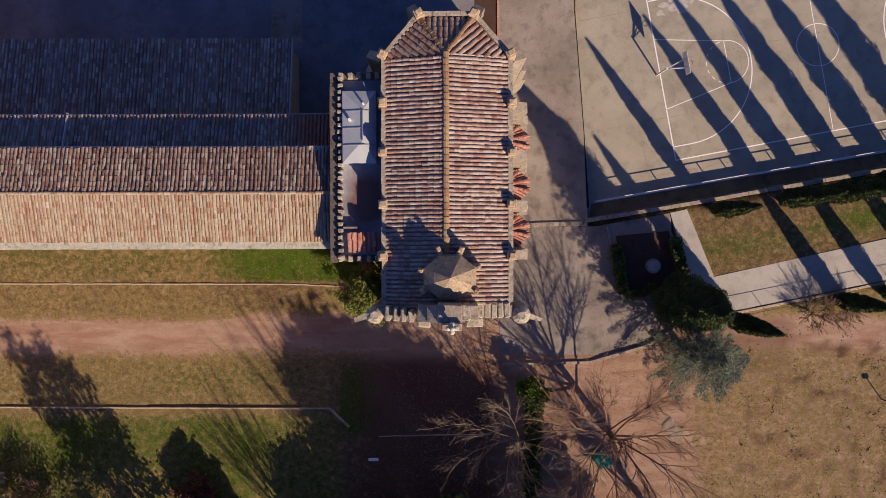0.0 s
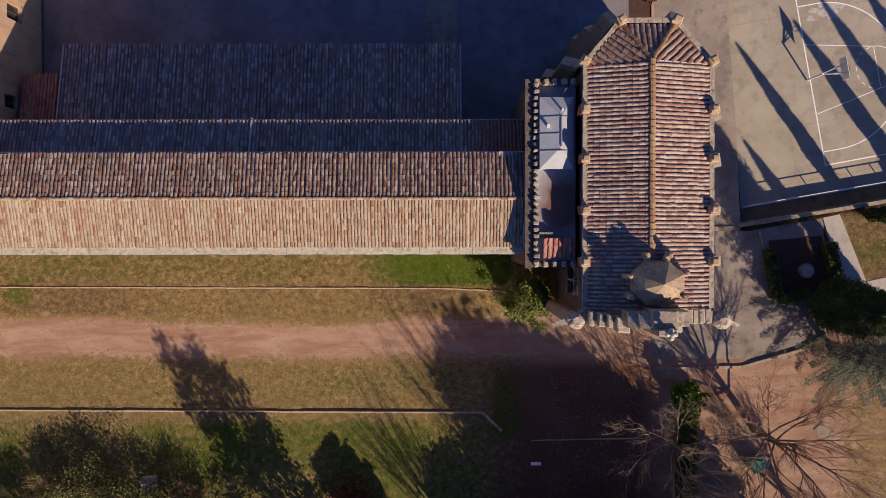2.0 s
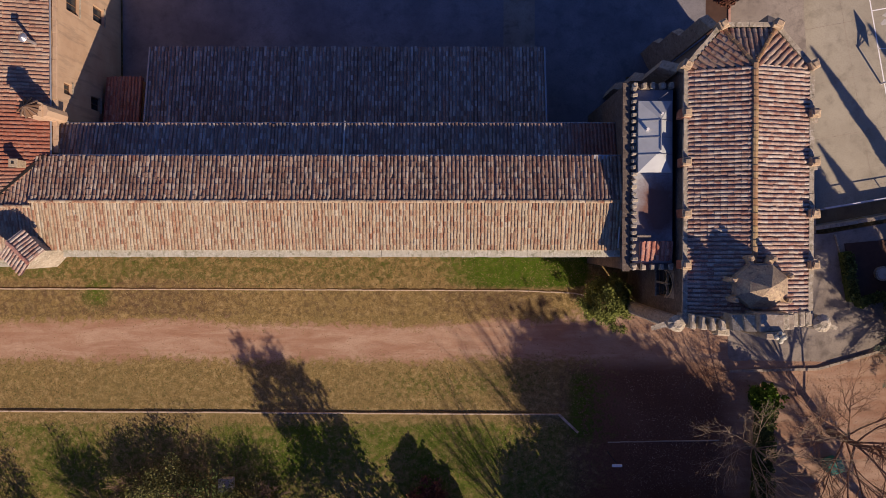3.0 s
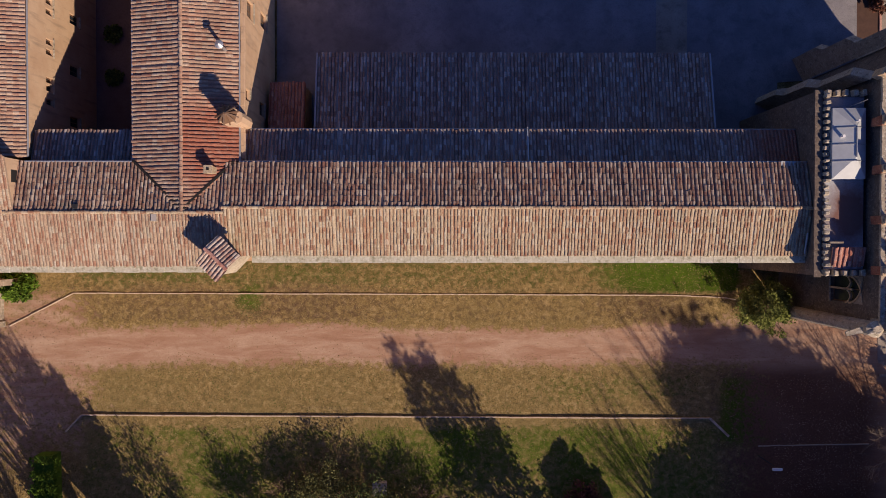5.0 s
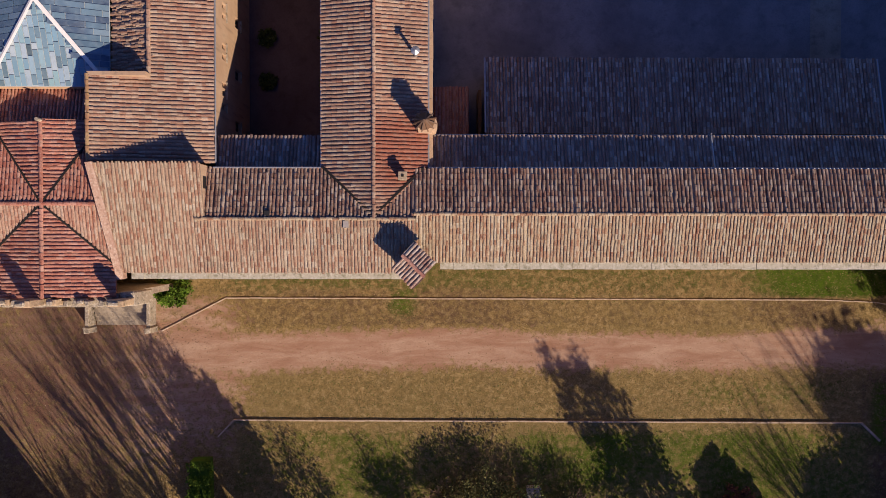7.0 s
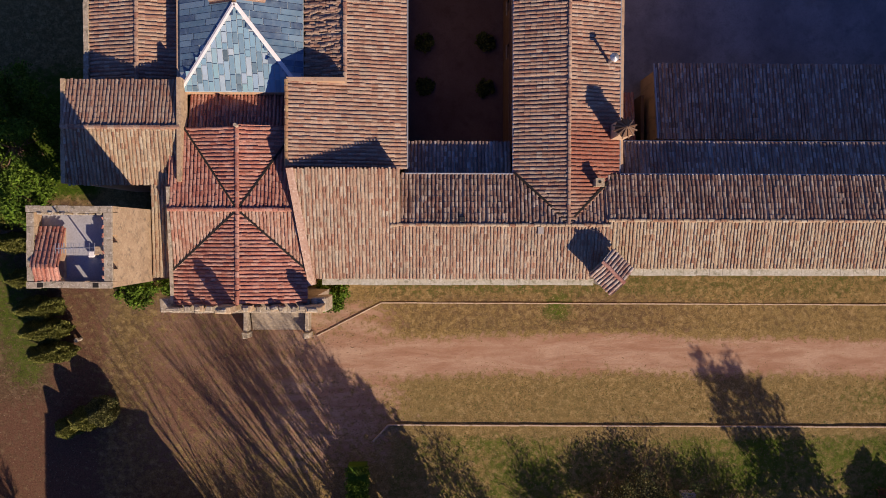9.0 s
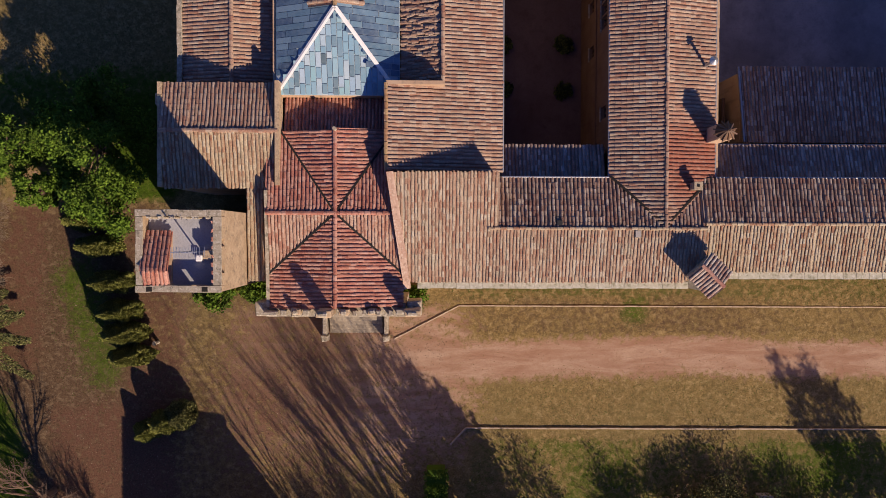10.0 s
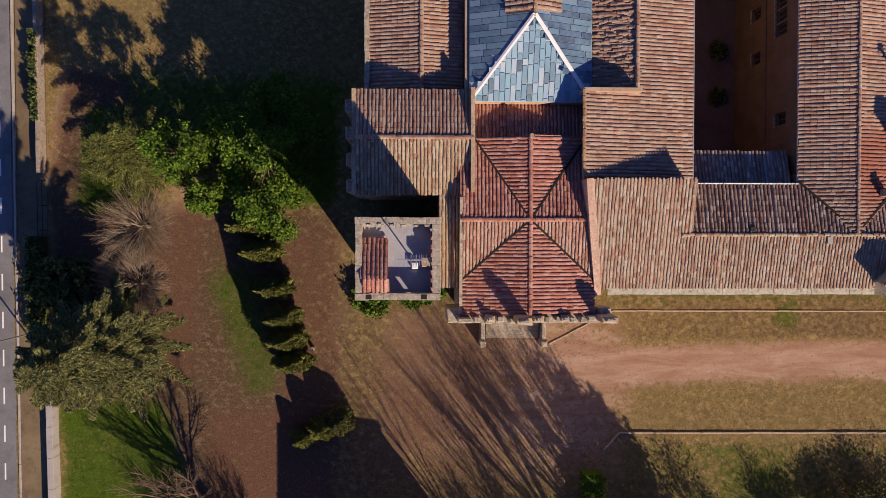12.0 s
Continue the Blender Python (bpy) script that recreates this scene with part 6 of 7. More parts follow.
# south of the lawn, mostly out of sight
for i, (x, h) in enumerate(((-23.4, 13.6), (-21.2, 13.4))):
    leafy("broadleaf_tree", x, -26.5, 0, h, 1.9, 161 + 50 * i, M_LEAF_DARK, "tall evergreen tree south of the lawn", clumps=54, leaves=52, size=0.19, bottom=0.05, lump=0.18, rough=0.3)
leafy("broadleaf_tree", -17.8, -24.0, 0, 4.9, 1.7, 162, M_LEAF_DARK, "round evergreen tree south of the lawn", clumps=170, leaves=55, size=0.2, bottom=0.05)
leafy("bush", -20.4, -21.3, 0, 2.6, 1.7, 163, M_LEAF_RED, "red-leaved shrub on the lawn", "bush", 90, 60, 0.1, 0.0, 0, rough=0.6)
for i, (x, y, h, r, m) in enumerate(((-46.4, -23.2, 5.2, 1.8, M_LEAF_DARK), (-43.6, -20.6, 3.0, 1.8, M_LEAF_OLIVE), (-41.3, -20.2, 3.2, 2.2, M_LEAF_OLIVE), (-38.6, -20.9, 4.2, 2.3, M_LEAF_DARK), (-35.6, -21.5, 3.6, 2.2, M_LEAF_OLIVE), (-33.0, -22.6, 3.6, 2.0, M_LEAF_OLIVE), (-55.5, -25.8, 7.6, 2.2, M_LEAF_DARK), (-52.0, -25.0, 6.8, 1.9, M_LEAF_DARK), (-28.4, -24.0, 3.6, 2.0, M_LEAF))):
    leafy("broadleaf_tree", x, y, 0, h, r, 170 + i, m, "shrubby evergreen tree south of the lawn", "tree", 60, 75, 0.085, 0.03, 0.12, lump=0.17, rough=0.8)
for i, (x, y, h, r) in enumerate(((4.6, -29.8, 15.5, 3.6), (9.2, -30.0, 15.0, 3.8), (12.5, -30.5, 12.5, 3.2), (6.8, -26.5, 9.5, 3.0), (11.5, -27.0, 8.5, 3.0), (2.6, -26.0, 8.0, 2.8), (1.6, -28.6, 10.5, 2.6), (0.6, -24.0, 4.5, 2.0))):
    leafy("broadleaf_tree", x, y, 0, h, r, 180 + i, M_LEAF_DARK, "great evergreen oak south of the chapel", clumps=260, leaves=130, size=0.34, bottom=0.1, lump=0.22)
for i, (x, y, h) in enumerate(((-2.8, -26.6, 12.0), (-1.4, -27.0, 12.6), (0.0, -27.6, 13.2))):
    tagged(bare_tree(x, y, h, 0.27, 191 + 90 * i, 0.5, M_BARK, "upright leafless poplar south of the lawn", kids=3, trunk=0.18, fork=0.2, limb=0.42, limbs=11, wob=0.03, splay=0.2, twig=0.009), group="poplars")
for i, (x, y, h) in enumerate(((-58.9, -24.5, 12.5), (-60.8, -24.0, 12.0), (-62.8, -24.6, 13.0), (-65.4, -25.0, 13.0))):
    tagged(bare_tree(x, y, h, 0.32, 192 + i, 0.5, M_BARK, "upright leafless poplar opposite the entrance", kids=3, trunk=0.2, fork=0.18, limb=0.46, limbs=13, wob=0.022, splay=0.16, twig=0.012), group="poplars")
for i, (x, y, h) in enumerate(((-44.8, -20.4, 2.8), (-39.8, -21.6, 3.4), (-47.8, -22.4, 3.6), (-33.6, -21.4, 3.0))):
    bare_tree(x, y, h, 1.0, 420 + i, 0.3, M_BARK, "leafless twiggy shrub on the lower lawn", kids=4, levels=3, trunk=0.05, fork=0.12, limb=0.5, limbs=24, wob=0.09, splay=0.6, twig=0.014)
for i, (x, y, h, r) in enumerate(((-6.3, -25.4, 6.2, 2.4), (-3.8, -24.0, 4.6, 2.3), (-8.8, -25.0, 4.6, 1.9))):
    leafy("broadleaf_tree", x, y, 0, h, r, 460 + i, M_LEAF_DARK, "bushy evergreen tree south of the lawn", clumps=90, leaves=80, size=0.16, bottom=0.05, lump=0.2)
bare_tree(-10.4, -26.4, 8.0, 0.5, 470, 0.5, M_BARK, "leafless tree south of the lawn", kids=4, trunk=0.13, fork=0.2, limb=0.42, limbs=12, wob=0.04, splay=0.3, twig=0.009)
# Out of view; added so that their twigs darken the ground to the north.
for i, (x, y, h) in enumerate(((-73.8, -24.4, 4.8), (-70.6, -24.0, 5.2), (-67.4, -24.2, 5.0), (-62.4, -23.6, 4.4))):
    bare_tree(x, y, h, 0.7, 620 + i, 0.4, M_BARK, "unseen twiggy shrub added to shade the ground by the poplars", kids=5, levels=3, trunk=0.07, fork=0.12, limb=0.5, limbs=26, wob=0.07, splay=0.5, twig=0.013)
bare_tree(-68.6, -25.0, 12.0, 0.28, 198, 0.5, M_BARK, "slim leafless poplar opposite the entrance", kids=3, trunk=0.12, fork=0.2, limb=0.45, limbs=7, wob=0.03, splay=0.22)
bare_tree(-74.6, -23.6, 12.0, 0.25, 197, 0.5, M_BARK, "slim leafless tree beside the lodge", kids=3, trunk=0.12, fork=0.2, limb=0.5, limbs=5, wob=0.03, splay=0.25)
leafy("broadleaf_tree", -55.6, -26.0, 0, 11.8, 1.9, 199, M_LEAF_DARK, "evergreen tree opposite the entrance", clumps=110, leaves=50, size=0.24, bottom=0.1, lump=0.2)


def hedge(name, pts, height, width, seed, mat, label, density=260):
    """A clipped hedge along a line: a leafy block with an uneven top."""
    rng = np.random.RandomState(seed)
    t = thing(name, (*pts[0], 0), label, "hedge")
    cs = []
    core = bmesh.new()
    for (ax, ay), (bx, by) in zip(pts, pts[1:]):
        ln = math.hypot(bx - ax, by - ay)
        ux, uy = (bx - ax) / ln, (by - ay) / ln
        n = int(density * ln)
        s, o, h = rng.uniform(0, ln, n), rng.uniform(-0.5, 0.5, n) * width, height * rng.random(n) ** 0.35
        h *= 1 + 0.12 * np.sin(s * 2.1 + seed) + 0.1 * np.sin(s * 5.3)
        cs.append(np.stack([ax + ux * s - uy * o, ay + uy * s + ux * o, h], 1))
        w = width * 0.38
        prism(core, [(ax - uy * w, ay + ux * w), (ax + uy * w, ay - ux * w), (bx + uy * w, by - ux * w), (bx - uy * w, by + ux * w)], 0, height * 0.75)
    part("heart", core, mat, t)
    card_object("foliage", cards(np.concatenate(cs), None, 0.13, 0.6, rng), mat, t)
    return t


for i, (x, y) in enumerate(((-59.4, 17.9), (-54.4, 18.0), (-59.4, 14.3), (-54.4, 14.2))):
    tagged(leafy("round_shrub", x, y, 0, 0.5, 0.7, 220 + i, M_LEAF_DARK, "clipped round shrub in the shaded courtyard", "bush", 60, 40, 0.12, 0.0, 0), group="courtyard shrubs")
hedge("hedge", [(7.5, -13.4), (7.2, -21.5)], 1.6, 1.5, 208, M_LEAF_DARK, "dark hedge below the patio bush", 300)
hedge("hedge", [(14.2, -0.6), (14.9, -4.7)], 1.0, 0.9, 201, M_LEAF_DARK, "clipped green hedge round the shaded bed")
hedge("hedge", [(19.0, -0.1), (19.9, -3.6)], 1.2, 0.9, 202, M_LEAF_DARK, "clipped green hedge round the shaded bed")
hedge("hedge", [(15.2, -4.9), (17.4, -4.2)], 1.0, 0.8, 203, M_LEAF_DARK, "clipped green hedge round the shaded bed")
hedge("hedge", [(-64.9, -17.0), (-64.8, -22.5)], 1.8, 2.0, 204, M_LEAF, "clipped box hedge at the end of the lawn")
hedge("hedge", [(-109.8, 11.8), (-110.0, 19.0)], 1.4, 0.55, 205, M_LEAF_DARK, "hedge along the roadside wall")
hedge("hedge", [(-109.9, -6.0), (-109.9, 2.5)], 1.6, 1.2, 206, M_LEAF_DARK, "dark hedge along the roadside wall")


def tufts(name, count, x0, x1, y0, y1, mat, size, seed, keep, label):
    """Winter grass: short blades over a stretch of ground."""
    rng = np.random.RandomState(seed)
    p = np.stack([rng.uniform(x0, x1, count), rng.uniform(y0, y1, count), np.zeros(count)], 1)
    dens = np.array([keep(x, y) * (0.75 + 0.9 * noise.noise((x * 0.5, y * 0.5, seed)) + 0.7 * noise.noise((x * 2.1, y * 2.1, seed))) for x, y, _ in p])
    p = p[rng.random(count) < dens]
    p[:, 2] = [ground_z(x, y) + 0.008 for x, y, _ in p]
    ax = rng.normal(0, 0.7, p.shape)
    ax[:, 2] *= 0.2
    o = card_object(name, cards(p, ax, size, 0.4, rng, 0.8), mat, None)
    return tagged(o, label, "grass", kind="stuff")


M_STRAW = leaf_mat("dry grass blade", (0.18, 0.128, 0.05), (0.30, 0.23, 0.10), (0.44, 0.35, 0.175))
M_BLADE = leaf_mat("green grass blade", (0.033, 0.066, 0.005), (0.07, 0.115, 0.010), (0.125, 0.175, 0.022))
tufts("dry_grass", 90000, -64, -7, -25, -0.6, M_STRAW, 0.055, 301, lambda x, y: 1 - soil(x, y)[0], "short straw-coloured winter grass of the lawn")
tufts("green_grass", 90000, -64, -6, -25, -0.6, M_BLADE, 0.06, 302, lambda x, y: soil(x, y)[1] * (1 - soil(x, y)[0]), "patches of short green grass in the lawn")
tufts("dry_grass", 60000, 14, 50, -26, 8, M_STRAW, 0.06, 303, lambda x, y: (0.9 if y < -7.5 else 0.0) * (1 - soil(x, y)[0]) + (0.8 if 2.4 + 0.171 * (x - 21) > y > -3.2 + 0.22 * (x - 21) and x > 21 else 0.0), "short straw-coloured grass of the garden")
tufts("green_grass", 70000, -109, -86, -25, 20, M_BLADE, 0.065, 304, lambda x, y: soil(x, y)[1] * (1 - soil(x, y)[0]), "green grass under the trees")
tufts("weed_clumps", 60000, 17, 46, -26, -7.5, leaf_mat("dark dead weed", (0.05, 0.032, 0.015), (0.10, 0.065, 0.03), (0.16, 0.11, 0.05)), 0.10, 307, lambda x, y: max(0.0, 1.6 * noise.noise((x * 0.7, y * 0.7, 9.0)) - 0.1) * (1.0 if noise.noise((x * 2.6, y * 2.6, 2.0)) > 0.18 else 0.05), "dark clumps of dead weeds on the dry lawn")
tufts("leaf_litter", 16000, -100, -64, -24, -2.5, leaf_mat("fallen leaf", (0.12, 0.078, 0.046), (0.21, 0.145, 0.09), (0.33, 0.25, 0.165)), 0.065, 305, lambda x, y: 0.8, "scattered dry leaves and twigs on red earth")
tufts("leaf_litter", 30000, -4, 20, -25, -6.0, leaf_mat("fallen plane leaf", (0.28, 0.16, 0.09), (0.40, 0.26, 0.16), (0.52, 0.38, 0.26)), 0.07, 306, lambda x, y: 0.6 if y < -11 else 0.15, "scattered dry leaves on red earth")


# ---- kerbs, walls and fences ----
def kerb(name, pts, width, z0, z1, label, mat=None, piece=1.0):
    """A line of kerb stones, each a piece of its own."""
    t = thing(name, (*pts[0], 0), label, "kerb", kind="structure")
    for a, b in zip(pts, pts[1:]):
        a, b = Vector((*a, 0)), Vector((*b, 0))
        ln = (b - a).length
        d = (b - a) / ln
        n = max(1, round(ln / piece))
        me = bpy.data.meshes.new("kerbstone")
        bm = box(0.006, ln / n - 0.006, -width / 2, width / 2, z0, z1, bevel=0.015)
        bm.to_mesh(me)
        bm.free()
        me.materials.append(mat or M_KERB)
        for i in range(n):
            o = under(new("kerbstone", me), t)
            p = a + d * (ln * i / n)
            j = random.uniform(-0.012, 0.012)
            o.matrix_basis = Matrix(((d.x, -d.y, 0, p.x - d.y * j), (d.y, d.x, 0, p.y + d.x * j), (0, 0, 1, random.uniform(-0.012, 0.012)), (0, 0, 0, 1)))
    return t


kerb("lawn_kerb", [(-7.3, -4.25), (-8.4, -4.05), (-13.0, -3.85), (-63.0, -3.67), (-68.4, -6.45)], 0.1, -0.1, 0.07, "pale stone edging of the lawn")
kerb("lawn_wall", [(-9.5, -14.25), (-62.4, -13.9), (-63.7, -15.3)], 0.12, -0.5, 0.15, "low pale stone kerb of the lower lawn")
kerb("lawn_wall", [(-9.5, -14.25), (-7.9, -15.8)], 0.2, -0.5, 0.1, "low stone kerb in the shade")
kerb("earth_kerb", [(-5.4, -16.6), (4.0, -16.45)], 0.1, -0.2, 0.05, "low stone edging in deep shade", M_STEP)
kerb("court_retaining_wall", [(11.9, 1.35), (19.0, 2.5), (62.0, 9.85)], 0.32, -2.0, 0.16, "retaining wall with stone coping above the court", M_STONE, 1.6)
kerb("court_edge", [(12.75, 2.95), (62.0, 11.35)], 0.12, -1.6, -1.22, "white painted edge of the court", M_WHITE, 2.0)
kerb("drain", [(10.75, 30.0), (11.0, 19.0), (11.8, 8.8), (12.2, 2.5)], 0.16, -1.6, -0.5, "dark drain channel beside the court", M_DARK, 2.0)
kerb("patio_kerb", [(4.8, 0.95), (11.6, 1.15)], 0.35, -0.5, 0.1, "dark step across the pavement", M_STONE)
kerb("patio_edge", [(4.8, -10.62), (12.2, -10.42), (16.9, -9.1), (19.3, -7.7)], 0.22, -0.4, 0.16, "low stone edging of the patio", M_STONE)
kerb("path_kerb", [(24.1, -6.4), (62.0, 1.2)], 0.2, -0.2, 0.12, "stone kerb of the garden path")
kerb("bed_kerb", [(13.6, 0.9), (14.1, -0.8), (15.0, -5.3)], 0.16, -0.3, 0.08, "pale edging of the shaded bed", M_COPING)
kerb("road_kerb", [(-111.55, -40), (-112.3, 40)], 0.16, -0.1, 0.14, "pale granite kerb of the road", M_CONCRETE, 1.2)
kerb("roadside_wall", [(-108.6, -28), (-108.95, -10.3)], 0.5, -0.1, 1.1, "pale rendered roadside wall", M_CONCRETE, 2.5)
kerb("roadside_wall", [(-109.6, 7.6), (-109.9, 30)], 0.3, -0.1, 1.1, "mossy stone roadside wall", M_STONE, 1.3)


def fence(name, a, b, height, gap, label, rails=(1.0,), post=0.06, mat=None, z=0.0, picket=0.0, category="fence"):
    t = thing(name, (*a, z), label, category)
    A, B = Vector((*a, z)), Vector((*b, z))
    n = max(1, round((B - A).length / gap))
    for i in range(n + 1):
        p = A.lerp(B, i / n)
        part("post", bar(bmesh.new(), p - Vector((0, 0, 0.1)), p + Vector((0, 0, height)), post), mat or M_STEEL, t)
    for r in rails:
        up = Vector((0, 0, height * r))
        part("rail", bar(bmesh.new(), A + up, B + up, post * 0.8), mat or M_STEEL, t)
    if picket:
        m = round((B - A).length / picket)
        for i in range(m):
            p = A.lerp(B, (i + 0.5) / m)
            part("picket", bar(bmesh.new(), p + Vector((0, 0, 0.08)), p + Vector((0, 0, height)), 0.055), mat or M_STEEL, t)
    return t


fence("court_fence", (12.9, 3.05), (52.0, 9.75), 1.15, 2.0, "low steel railing along the court", (1.0, 0.1), 0.07, M_WHITE, -1.35)
fence("path_fence", (24.6, -6.45), (48.0, -1.75), 1.1, 2.1, "wire fence with thin posts beside the path", (1.0,), 0.035, M_IRON)
fence("roadside_fence", (-109.3, -9.0), (-109.5, 7.0), 1.5, 2.0, "dark wire fence along the road", (1.0, 0.5), 0.05, M_IRON)

# ---- court markings and hoop ----
C0, CU, CV, CZ = Vector((19.8, 6.51)), Vector((0.983, 0.182)), Vector((-0.182, 0.983)), -1.35


def cp(a, b):
    return C0 + CU * a + CV * b


marks = thing("court_markings", (*cp(0, 0), CZ), "white painted basketball court lines", "markings", kind="structure")


def line(pts, width=0.11, closed=False, dash=False):
    pts = pts + pts[:1] if closed else pts
    bm = bmesh.new()
    for i, (p, q) in enumerate(zip(pts, pts[1:])):
        if dash and i % 2:
            continue
        d = (q - p).normalized()
        s = Vector((-d.y, d.x)) * width / 2
        e = d * 0.0
        vs = [bm.verts.new((v.x, v.y, h)) for h in (CZ - 0.02, CZ + 0.005) for v in (p - s - e, q - s + e, q + s + e, p + s - e)]
        for f in ((3, 2, 1, 0), (4, 5, 6, 7), (0, 1, 5, 4), (1, 2, 6, 5), (2, 3, 7, 6), (3, 0, 4, 7)):
            bm.faces.new([vs[k] for k in f])
    part("painted_line", bm, M_LINE, marks)


def worn_white():
    k = Mat("worn white line paint", 0.7)
    f = k.noise(3.0, 6, 0.7)
    return k.done(k.mix(k.band(f, 0.6, 0.75), (0.85, 0.83, 0.79), (0.5, 0.46, 0.40)))


M_LINE = worn_white()
M_SCUFF = plain("rubbed white paint", (0.52, 0.49, 0.43), 0.8, 0.0, 0.5, 4.0)
line([cp(0, 0), cp(0, 14.8), cp(27.2, 14.8), cp(27.2, 0)], 0.10, closed=True)
line([cp(13.6, 0), cp(13.6, 14.8)], 0.06)
line([cp(13.6 + 1.8 * math.cos(i * 0.1745), 7.4 + 1.8 * math.sin(i * 0.1745)) for i in range(36)], 0.06, closed=True)
for s, c in ((1, 0.0), (-1, 27.2)):
    line([cp(c, 1.15), cp(c + s * 1.575, 1.15)] + [cp(c + s * (1.575 + 6.25 * math.sin(i * math.pi / 40)), 7.4 - 6.25 * math.cos(i * math.pi / 40)) for i in range(1, 40)] + [cp(c + s * 1.575, 13.65), cp(c, 13.65)], 0.09)
    line([cp(c, 4.4), cp(c + s * 5.8, 5.6)], 0.06)
    line([cp(c, 10.4), cp(c + s * 5.8, 9.2)], 0.06)
    line([cp(c + s * 5.8, 5.6), cp(c + s * 5.8, 9.2)], 0.06)
    line([cp(c + s * (5.8 + 1.8 * math.sin(i * math.pi / 16)), 7.4 - 1.8 * math.cos(i * math.pi / 16)) for i in range(17)], 0.06)
    line([cp(c + s * (5.8 - 1.8 * math.sin(i * math.pi / 16)), 7.4 - 1.8 * math.cos(i * math.pi / 16)) for i in range(17)], 0.06, dash=True)

joints = thing("court_joints", (*cp(0, 0), CZ), "dark expansion joints in the court concrete", "joint", kind="structure")
for k in range(-2, 9):
    for a, b in ((cp(k * 4.7 + 2.2, -4.0), cp(k * 4.7 + 2.2, 22.0)), (cp(-7.0, k * 4.7 - 1.0), cp(32.0, k * 4.7 - 1.0))):
        part("joint", bar(bmesh.new(), (a.x, a.y, CZ - 0.016), (b.x, b.y, CZ - 0.016), 0.04), M_STONE, joints)

hoop = thing("basketball_hoop", (*cp(-0.3, 7.4), CZ), "white basketball hoop on a cantilever post", "basketball hoop")


def c3(a, b, h):
    return Vector((*cp(a, b), CZ + h))


part("post", bar(bmesh.new(), c3(-0.3, 7.4, 0), c3(-0.1, 7.4, 2.3), 0.16, sides=8), M_WHITE, hoop)
for b in (-0.35, 0.35):
    part("arm", bar(bmesh.new(), c3(-0.1, 7.4, 2.2), c3(1.15, 7.4 + b, 3.3), 0.08), M_WHITE, hoop)
    part("arm", bar(bmesh.new(), c3(-0.1, 7.4, 2.2), c3(1.15, 7.4 + b, 2.8), 0.06), M_WHITE, hoop)
bm = bmesh.new()
cuboid(bm, -0.02, 0.02, -0.9, 0.9, 2.65, 3.7, bevel=0.01)
bm.transform(Matrix(((CU.x, CV.x, 0, cp(1.2, 7.4).x), (CU.y, CV.y, 0, cp(1.2, 7.4).y), (0, 0, 1, CZ), (0, 0, 0, 1))))
part("backboard", bm, M_WHITE, hoop)
bm = bmesh.new()
ring = [c3(1.6 + 0.225 * math.cos(i * 0.5236), 7.4 + 0.225 * math.sin(i * 0.5236), 2.85) for i in range(12)]
for p, q in zip(ring, ring[1:] + ring[:1]):
    bar(bm, p, q, 0.03)
part("rim", bm, plain("orange iron", (0.5, 0.12, 0.03)), hoop)

# ---- road ----
for i in range(24):
    y = -36 + i * 3.1
    x = -113.0 - 0.0062 * (y + 15)
    tagged(part("lane_dash", box(x - 0.06, x + 0.06, y, y + 1.35, 0.02, 0.036), M_LINE), "white dash of the road's lane line", "road marking", "lane dashes", "structure")
lamp = thing("street_lamp", (-111.1, -5.5, 0), "tall grey street lamp at the roadside", "street lamp")
part("pole", bar(bmesh.new(), (-111.1, -5.5, -0.1), (-111.1, -5.5, 5.6), 0.13, sides=8), M_STEEL, lamp)
part("arm", bar(bmesh.new(), (-111.1, -5.5, 5.5), (-112.6, -5.9, 5.75), 0.08, sides=8), M_STEEL, lamp)
part("lamp_head", box(-113.1, -112.5, -6.05, -5.75, 5.68, 5.84, bevel=0.04), M_LEAD, lamp)
verge = slab("verge", [(-111.4, -60), (-109.0, -60), (-109.8, 60), (-112.1, 60)], -0.2, 0.06, M_VERGE, "strip of dry earth along the road", "verge")

# ---- roof things ----
def chimney_pipe():
    t = thing("flue_pipe", (-46.85, 13.7, 11.3), "shiny metal flue pipe on the tile roof", "chimney")
    part("pipe", bar(bmesh.new(), (-46.85, 13.7, 11.2), (-46.85, 13.7, 12.9), 0.22, sides=10), M_STEEL, t)
    bm = bmesh.new()
    bmesh.ops.create_cone(bm, cap_ends=True, segments=12, radius1=0.3, radius2=0.04, depth=0.22, matrix=Matrix.Translation((-46.85, 13.7, 13.1)))
    part("cowl", bm, M_STEEL, t)


chimney_pipe()
chim = thing("brick_chimney", (-47.7, 5.5, 11.4), "small pale brick chimney on the roof valley", "chimney")
for i in range(8):
    part("course", box(-47.95 + 0.02 * (i % 2), -47.45 - 0.02 * (i % 2), 5.28, 5.75, 11.2 + 0.18 * i, 11.37 + 0.18 * i, bevel=0.012), M_TILE_PALE, chim)
part("cap", box(-48.0, -47.4, 5.23, 5.8, 12.64, 12.76, bevel=0.02), M_TILE_PALE, chim)
part("flue_opening", box(-47.78, -47.62, 5.44, 5.6, 12.76, 12.8), M_DARK, chim)
bell = thing("bell_cote", (-46.3, 9.1, 10.5), "small bell cote with a ruined pointed roof", "bell cote")
part("cote_wall", box(-46.7, -45.78, 8.5, 9.5, 10.2, 13.45, bevel=0.03), M_PLASTER, bell)
bm = bmesh.new()
tipv = bm.verts.new((-46.22, 9.0, 14.0))
low = [bm.verts.new((-46.24 + 0.74 * math.cos(i * 1.0472 + 0.3), 9.0 + 0.64 * math.sin(i * 1.0472 + 0.3), 13.42)) for i in range(6)]
bm.faces.new(low[::-1])
